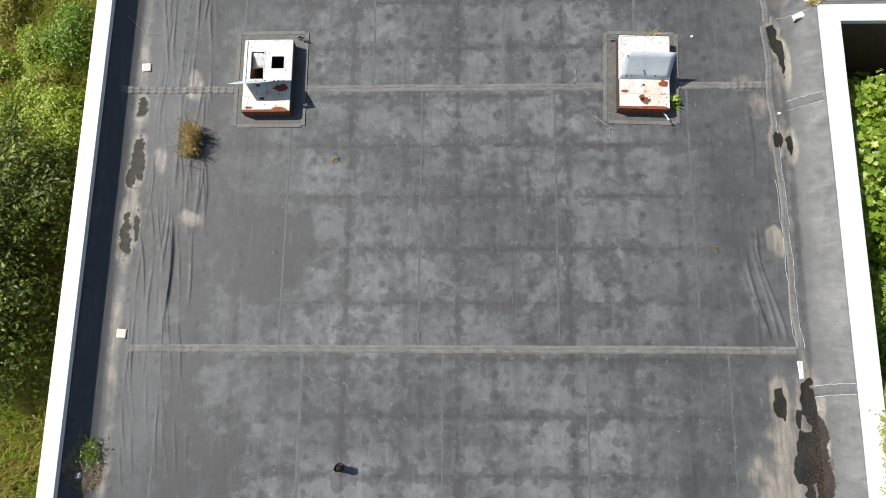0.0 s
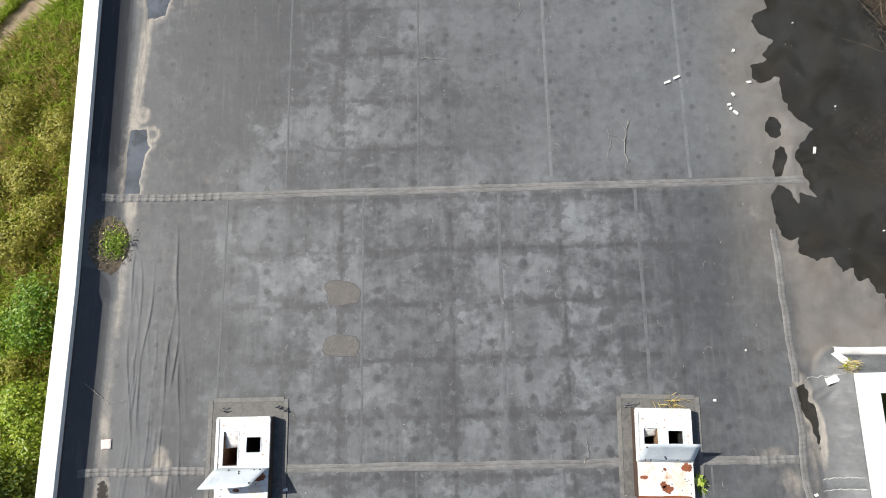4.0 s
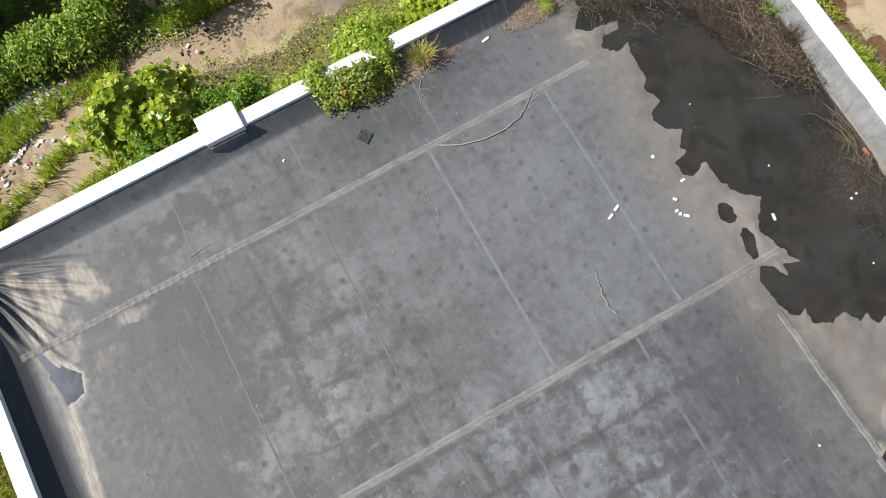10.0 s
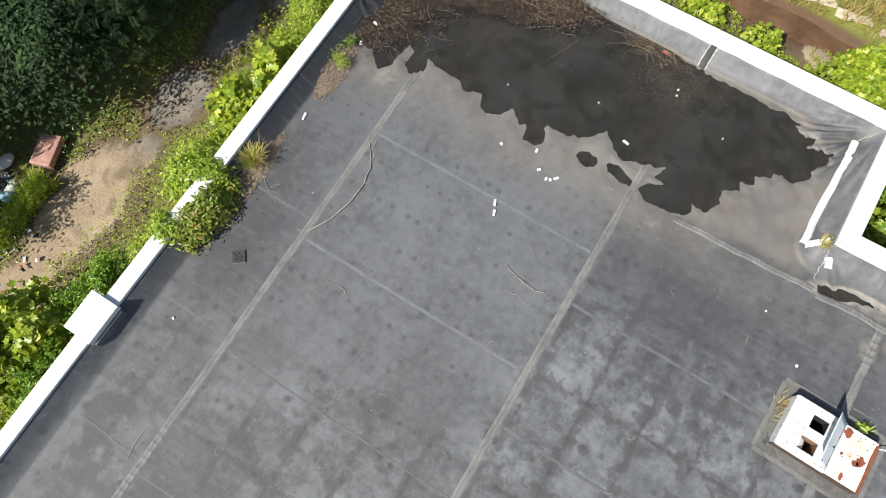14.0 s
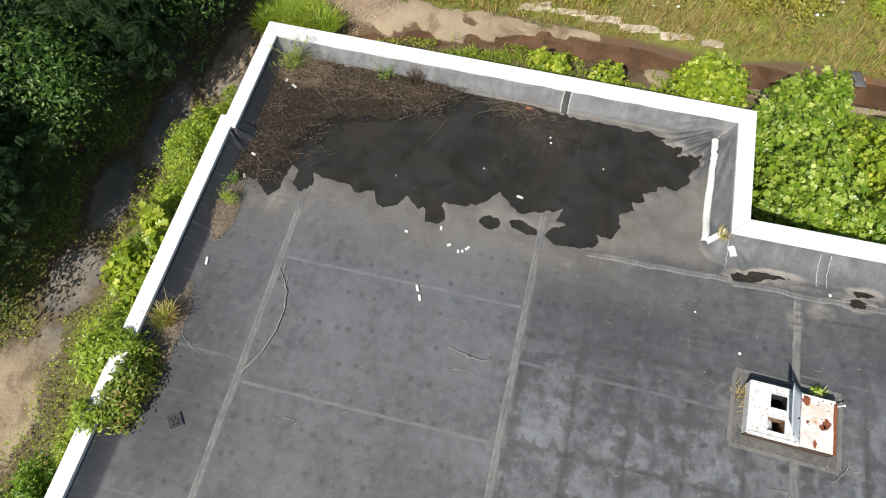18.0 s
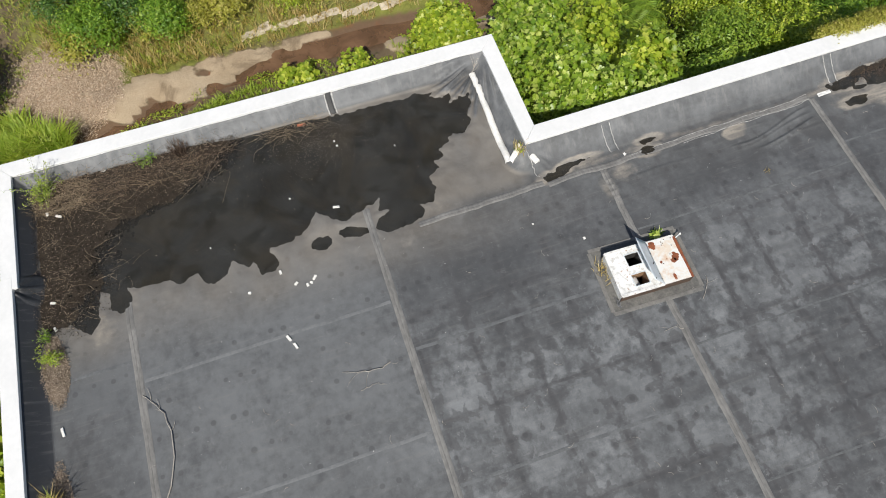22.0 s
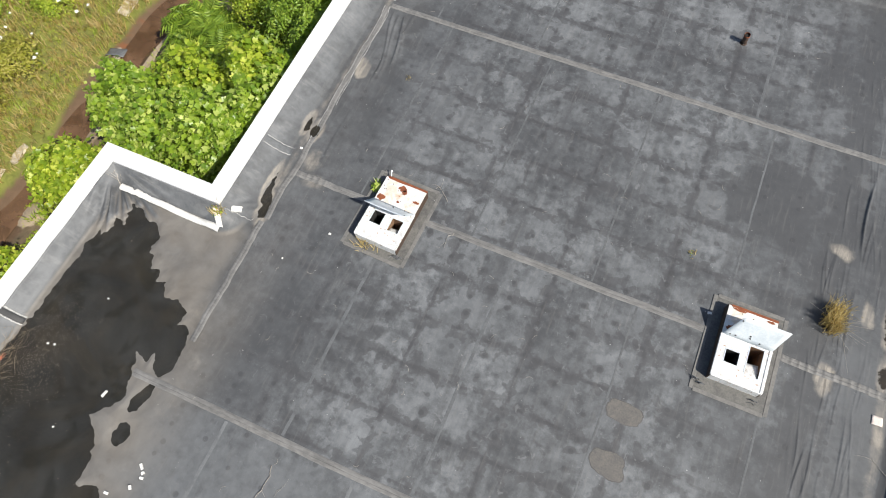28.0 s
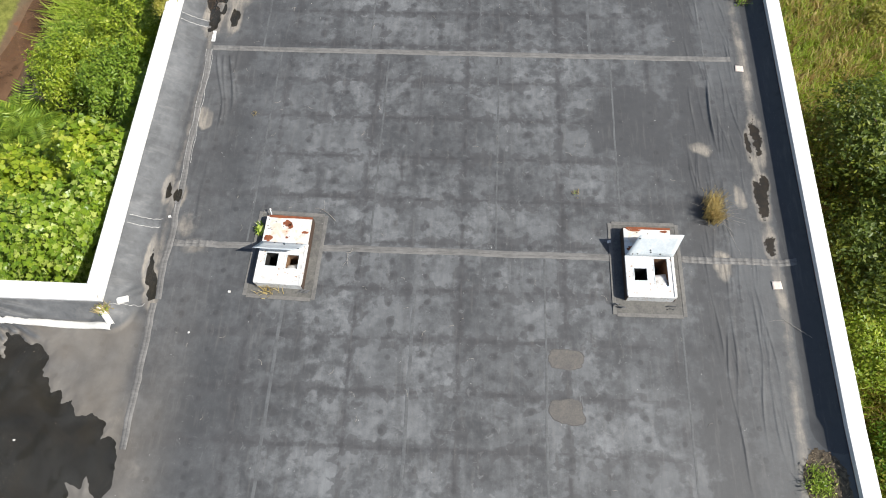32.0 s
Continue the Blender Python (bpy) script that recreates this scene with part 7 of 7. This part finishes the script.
# sheets of paper, lid, pipes
for x, y, turn in ((-7.5, 7.03, 3), (-7.49, 0.76, -4)):
    v, f = sheet([(-0.11, -0.1, 0.012), (0.11, -0.1, 0.02), (0.11, 0.1, 0.012), (-0.11, 0.1, 0.022)], 0.002, 6, 6, 0.006)
    ob = part("paper_sheet", mesh_of("paper_sheet", v, f, PAPER))
    ob.matrix_basis = pose(x, y, on_roof(x, y) + 0.004, 0, 0, turn)
    tagged(ob, "faded pink paper square stuck to the roof edge", "paper", "paper squares")
lid = empty("drain_lid", "grey plastic drain lid with holes, lying loose", "lid", pose(1.07, 19.36, on_roof(1.07, 19.36) + 0.008, 3, 0, 38) @ Matrix.Scale(0.85, 4))
part("plate", panel(-0.17, 0.17, -0.17, 0.17, 0.0, 0.05, [(a, a + 0.035, b, b + 0.03) for a, b in ((-0.1, -0.08), (-0.02, -0.11), (0.07, -0.05), (-0.09, 0.05), (0.0, 0.02), (0.06, 0.09))]), PAVER, lid)
part("rim", panel(-0.185, 0.185, -0.185, 0.185, 0.0, 0.03, [(-0.168, 0.168, -0.168, 0.168)]), FLASHING, lid)
pipe = empty("vent_pipe", "short rusty vent pipe leaning on the roof", "pipe", pose(-2.58, -2.0, on_roof(-2.58, -2.0)))
bm = bmesh.new()
for r0, r1, z0, z1 in ((0.10, 0.085, 0.0, 0.05), (0.075, 0.07, 0.05, 0.34)):
    bmesh.ops.create_cone(bm, cap_ends=False, segments=20, radius1=r0, radius2=r1, depth=z1 - z0, matrix=pose(0.0, 0.06 * z0, (z0 + z1) / 2, -6, 4, 0))
part("stack", bm, DARK_METAL, pipe, "rusty pipe")
# disc inside the pipe, black in place of the unlit depth
bm = bmesh.new()
bmesh.ops.create_cone(bm, cap_ends=True, segments=20, radius1=0.058, radius2=0.058, depth=0.02, matrix=pose(0.0, 0.03, 0.30, -6, 4, 0))
part("bore", bm, INNER_BLACK, pipe, "black disc painted as the dark bore")
bm = bmesh.new()
bmesh.ops.create_cone(bm, cap_ends=False, segments=20, radius1=0.085, radius2=0.08, depth=0.05, matrix=pose(0.01, 0.035, 0.34, -6, 4, 0))
part("collar", bm, RUST, pipe, "rusted collar")
drain = empty("roof_drain", "round metal roof drain strainer in a mound of silt", "drain", pose(-8.08, -2.2, 0.13))
bm = bmesh.new()
bmesh.ops.create_uvsphere(bm, u_segments=16, v_segments=8, radius=0.085)
bmesh.ops.scale(bm, vec=(1, 1, 0.7), verts=bm.verts)
part("dome", bm, BARE_METAL, drain)
tubes("rib", [np.stack([0.088 * np.cos(np.linspace(0, np.pi, 9)) * math.cos(a), 0.088 * np.cos(np.linspace(0, np.pi, 9)) * math.sin(a), 0.064 * np.sin(np.linspace(0, np.pi, 9))], 1) for a in (0, 1.05, 2.1)], 0.006, DARK_METAL, drain)
stub = empty("pipe_stub", "thin white-capped pipe beside a roof vent", "pipe", pose(4.55, 5.62, 0.0))
tubes("stem", [np.array([(0, 0.16, 0.05), (0.02, 0.05, 0.16), (0.06, -0.06, 0.2)])], 0.022, BARE_METAL, stub, sides=8)
bm = bmesh.new()
bmesh.ops.create_cone(bm, cap_ends=True, segments=12, radius1=0.026, radius2=0.024, depth=0.04, matrix=pose(0.06, -0.07, 0.2, 60, 0, 0))
part("cap", bm, WHITE_METAL, stub)
for x, y, turn in ((-3.75, 7.62, 20), (-5.05, 7.66, 130), (-3.95, 7.7, 60), (3.42, 7.6, 10)):
    gen = np.random.default_rng(int(turn))
    pts = np.cumsum(gen.normal(size=(9, 3)) * [0.07, 0.05, 0.012], 0)
    ob = tubes("frayed_strip", [np.array([x, y, 0.05]) + np.abs(pts) * [1, 0.5, 1] * (0.8 if k else 1) + gen.normal(size=3) * 0.02 for k in range(3)], 0.012, FLASHING)
    tagged(ob, "frayed strip of grey rubber flashing by a vent", "flashing", "frayed flashing strips")

# parapet trim in the jog, caulked laps on the sloping sheet
def trim(label, x0, y0, x1, y1, half, height, seed, lift=0.01):
    n = 24
    t = np.linspace(0, 1, n)
    x, y = x0 + (x1 - x0) * t, y0 + (y1 - y0) * t
    l = math.hypot(x1 - x0, y1 - y0)
    dx, dy = (y0 - y1) / l, (x1 - x0) / l
    rows = []
    for s, h in ((-1, 0), (-0.85, 0.75), (-0.3, 1.0), (0.3, 1.0), (0.85, 0.75), (1, 0)):
        w = half * s * (1 + 0.25 * (cloud(t * 14 + seed, t * 0 + s, 1.0, 2) - 0.5))
        rows.append(np.stack([x + dx * w, y + dy * w, relief(x, y) + lift + height * h * (0.8 + 0.4 * cloud(t * 9, t * 0 + seed, 1.0, 2))], 1))
    v = np.stack(rows, 1)
    i, j = np.meshgrid(np.arange(n - 1), np.arange(5), indexing="ij")
    a = (i * 6 + j).ravel()
    return tagged(part("edge_trim", mesh_of("edge_trim", v.reshape(-1, 3), np.stack([a, a + 1, a + 7, a + 6], 1), WHITE_FOAM, True)), label, "trim", kind="structure")


trim("torn white edge trim along the jog of the parapet", 10.8, 8.56, 7.86, 8.62, 0.085, 0.07, 1)
trim("short torn white edge trim at the parapet corner", 7.86, 8.60, 8.1, 8.24, 0.075, 0.07, 2)
scrap("foam_block", "white foam block fallen at the parapet corner", "litter", 7.68, 8.02, 0.24, 0.13, 0.09, 20, WHITE_FOAM)
scrap("white_plate", "narrow white metal plate by the east edge", "litter", 7.09, 0.05, 0.09, 0.36, 0.025, 2, WHITE_METAL)
for y in (6.0, -0.33):
    part("slope_lap", mesh_of("slope_lap", *ribbon(7.32, y - 0.06, 7.95, y + 0.02, 0.10, 0.006, 0.04, 0.0, 30, 3), SEAM_FINE), None, roof, "lapped rubber strip on the sloping edge")
    for o in (-0.11, 0.11):
        part("caulk_line", mesh_of("caulk_line", *ribbon(7.32, y + o - 0.06, 7.95, y + o + 0.02, 0.007, 0.009, 0.05, 0.0, 40, 4), CAULK), None, roof, "white caulk bead")
for y in (12.45,):
    part("slope_lap", mesh_of("slope_lap", *ribbon(10.9, y, 11.28, y, 0.075, 0.006, 0.03, 0.0, 20, 3), PAVER), None, roof, "dark lapped rubber strip on the sloping edge")
    for o in (-0.10, 0.10):
        part("caulk_line", mesh_of("caulk_line", *ribbon(10.9, y + o, 11.28, y + o, 0.016, 0.012, 0.04, 0.0, 30, 4), CAULK), None, roof, "white caulk bead")
for x0, y0, x1, y1 in ((7.19, 0.5, 7.08, 5.6), (7.03, 0.5, 6.95, 4.2), (7.25, 8.05, 7.9, 8.15)):
    part("caulk_line", mesh_of("caulk_line", *ribbon(x0, y0, x1, y1, 0.006, 0.007, 0.12, 0.0, 90, 6), CAULK), None, roof, "white caulk bead")

# ---- things on the ground ----
gen = np.random.default_rng(40)
SCRAP_TINTS = [plain("scrap_" + c, a, b, 0.6, scale=6) for c, a, b in (("white", (0.6, 0.6, 0.58), (0.85, 0.84, 0.8)), ("blue", (0.12, 0.25, 0.34), (0.25, 0.42, 0.5)), ("black", (0.02, 0.02, 0.022), (0.05, 0.05, 0.05)), ("red", (0.3, 0.06, 0.07), (0.45, 0.12, 0.12)), ("tan", (0.35, 0.25, 0.14), (0.5, 0.38, 0.22)))]
n = 0
for cx, cy, sx, sy, count in ((-1.6, 30.0, 0.55, 0.4, 110), (-12.0, 25.0, 0.55, 0.35, 16), (-10.4, 26.1, 1.3, 0.45, 26), (-7.5, 26.9, 1.6, 0.4, 16), (-0.3, 25.0, 0.3, 0.3, 5), (-2.8, 27.6, 1.2, 0.8, 12), (-13.0, 23.2, 0.7, 0.6, 5)):
    for _ in range(count):
        x, y = cx + sx * gen.normal(), cy + sy * gen.normal()
        s = gen.uniform(0.05, 0.18)
        p = gen.uniform(-1, 1, (4, 2)) * 0.3 * s + np.array([(-s, -s * 0.6), (s, -s * 0.6), (s, s * 0.6), (-s, s * 0.6)]) * 0.5
        v, f = sheet([(*p[0], 0), (*p[1], 0.05 * s), (*p[2], 0), (*p[3], 0.12 * s)], 0.01, 5, 5, gen.uniform(0.02, 0.12))
        ob = part("rubbish", mesh_of("rubbish", v, f, SCRAP_TINTS[int(gen.choice(5, p=[0.46, 0.16, 0.14, 0.12, 0.12]))]))
        ob.matrix_basis = pose(x, y, float(ground_height(np.array(x), np.array(y))) + 0.06 + 0.12 * gen.random(), 0, 0, gen.uniform(0, 360))
        tagged(ob, "crumpled scrap of dumped rubbish on the ground", "rubbish", "dumped rubbish")
def heap_material():
    """Dumped plastic, card and cloth: every scrap its own faded tint."""
    g = Nodes("heaped_rubbish")
    r = g.island()
    col = g.mix(g.span(r, 0.0, 0.45), (0.30, 0.31, 0.31), (0.74, 0.74, 0.73))
    for lo, tint in ((0.62, (0.22, 0.35, 0.44)), (0.72, (0.05, 0.05, 0.055)), (0.82, (0.42, 0.30, 0.18)), (0.91, (0.45, 0.10, 0.10)), (0.96, (0.10, 0.40, 0.42))):
        col = g.mix(g.math("GREATER_THAN", r, lo), col, tint)
    col = g.mix(g.math("MULTIPLY", g.span(g.noise(6, 4), 0.4, 0.7), 0.45), col, (0.30, 0.25, 0.19))
    return g.done(col, 0.5, 0, 0.5)


HEAPED = heap_material()
for hx, hy, sx, sy, count, tall, seed in ((-1.5, 30.1, 0.6, 0.48, 460, 0.35, 61), (-7.4, 28.0, 0.7, 0.28, 260, 0.18, 62), (-8.9, 26.7, 1.1, 0.5, 70, 0.02, 63), (-2.3, 28.3, 0.5, 0.5, 60, 0.03, 64), (-10.9, 25.4, 0.9, 0.5, 34, 0.02, 65)):
    hg = np.random.default_rng(seed)
    hxs, hys = hx + sx * np.clip(hg.normal(size=count), -1.7, 1.7), hy + sy * np.clip(hg.normal(size=count), -1.7, 1.7)
    hz = ground_height(hxs, hys) + 0.04 + tall * np.exp(-((hxs - hx) / sx) ** 2 - ((hys - hy) / sy) ** 2) * hg.random(count) + 0.03 * hg.random(count)
    grid = np.array([(a, b, 0.0) for b in (-0.5, 0.0, 0.5) for a in (-0.5, 0.0, 0.5)])
    cell = np.array([(0, 1, 4, 3), (1, 2, 5, 4), (3, 4, 7, 6), (4, 5, 8, 7)])
    hv = grid[None] * hg.uniform(0.06, 0.30 if tall > 0.1 else 0.16, (count, 1, 1)) * np.array([1.0, 0.7, 1.0]) + hg.normal(size=(count, 9, 3)) * (0.03 if tall > 0.1 else 0.015)
    ca, sa = np.cos(hg.random(count) * 6.28)[:, None], np.sin(hg.random(count) * 6.28)[:, None]
    hv = np.stack([hv[..., 0] * ca - hv[..., 1] * sa + hxs[:, None], hv[..., 0] * sa + hv[..., 1] * ca + hys[:, None], hv[..., 2] + hz[:, None]], -1)
    tagged(part("rubbish_heap", mesh_of("rubbish_heap", hv.reshape(-1, 3), (cell[None] + 9 * np.arange(count)[:, None, None]).reshape(-1, 4), HEAPED)), "heap of dumped plastic, paper and cloth scraps", "rubbish", kind="stuff")
for k in range(16):
    x, y = -1.5 + 0.8 * gen.normal(), 30.0 + 0.5 * gen.normal()
    s = gen.uniform(0.16, 0.34)
    bm = bmesh.new()
    bmesh.ops.create_icosphere(bm, subdivisions=3, radius=1.0)
    for vv in bm.verts:
        c = vv.co
        q = float(cloud(np.array([c.x * 1.3 + k]), np.array([c.y * 1.3 + c.z]), 1.4, 3)[0])
        vv.co = Vector((c.x * s, c.y * s * 0.8, max(c.z, -0.4) * s * 0.6)) * (0.6 + 0.8 * q)
    ob = part("rubbish_bag", bm, SCRAP_TINTS[int(gen.choice(5, p=[0.4, 0.14, 0.32, 0.07, 0.07]))])
    ob.matrix_basis = pose(x, y, float(ground_height(np.array(x), np.array(y))) + 0.25, 0, 0, gen.uniform(0, 360))
    tagged(ob, "crumpled plastic rubbish bag in the dumped heap", "rubbish bag", "rubbish bags")
zc = float(ground_height(np.array(0.95), np.array(29.2)))
couch = empty("dumped_seat", "faded pink dumped seat cushion by the dirt path", "furniture", pose(0.95, 29.15, zc, 0, 0, 20))
part("cushion", box(bmesh.new(), -0.55, 0.55, -0.36, 0.36, 0.16, 0.42, 0.05), PINK, couch)
part("base", box(bmesh.new(), -0.56, 0.56, -0.38, 0.38, 0.0, 0.16, 0.02), DARK_METAL, couch)
for k, (x, y, l, w, a) in enumerate(((19.25, 14.4, 0.8, 0.3, 8), (19.3, 13.0, 1.3, 0.26, 4), (19.22, 11.6, 1.3, 0.28, 4), (19.1, 10.2, 1.3, 0.26, 5), (19.0, 8.8, 1.1, 0.26, 6), (18.9, 7.5, 0.7, 0.24, 3), (19.2, 0.0, 1.3, 0.5, 3), (19.25, -1.8, 1.0, 0.5, 8), (18.3, 2.4, 0.5, 0.3, 40), (19.4, 14.0, 0.6, 0.35, 20))):
    bm = box(bmesh.new(), -l / 2 - 0.05, l / 2 + 0.05, -w / 2, w / 2, 0, 0.09)
    bmesh.ops.subdivide_edges(bm, edges=[e for e in bm.edges if e.calc_length() > 0.3], cuts=5, use_grid_fill=True)
    for vv in bm.verts:
        vv.co += Vector(gen.normal(size=3) * [0.04, 0.035, 0.012])
    ob = part("concrete_slab", bm, CONCRETE)
    ob.matrix_basis = pose(x, y, float(ground_height(np.array(x), np.array(y))) - 0.04, 0, 0, a + 90)
    tagged(ob, "broken pale concrete kerb piece on the stream bank", "kerb", "broken kerb pieces")
v, f = sheet([(-0.36, -0.22, 0.0), (0.3, -0.26, 0.06), (0.36, 0.2, 0.16), (-0.3, 0.26, 0.05)], 0.008, 9, 7, 0.14)
bent = part("grey_sheet", mesh_of("grey_sheet", v, f, FLASHING, True))
bent.matrix_basis = pose(18.3, 2.35, float(ground_height(np.array(18.3), np.array(2.35))) + 0.08, 0, 0, 25)
tagged(bent, "bent grey sheet lying on the stream bank", "litter")
n = 260
x, y = gen.uniform(19.5, 27, n), gen.uniform(-6, 10, n)
ok = cloud(x, y, 0.7, 2) > 0.55
pts = np.stack([x[ok], y[ok], ground_height(x[ok], y[ok]) + 0.75], 1)
tagged(part("white_flowers", mesh_of("white_flowers", *leaves(BROAD, pts, np.array([0, 0, 1.0]) + 0 * pts, 0.13, gen, 0.2), WHITE_FOAM)), "white flower heads among the bank weeds", "flowers", kind="stuff")
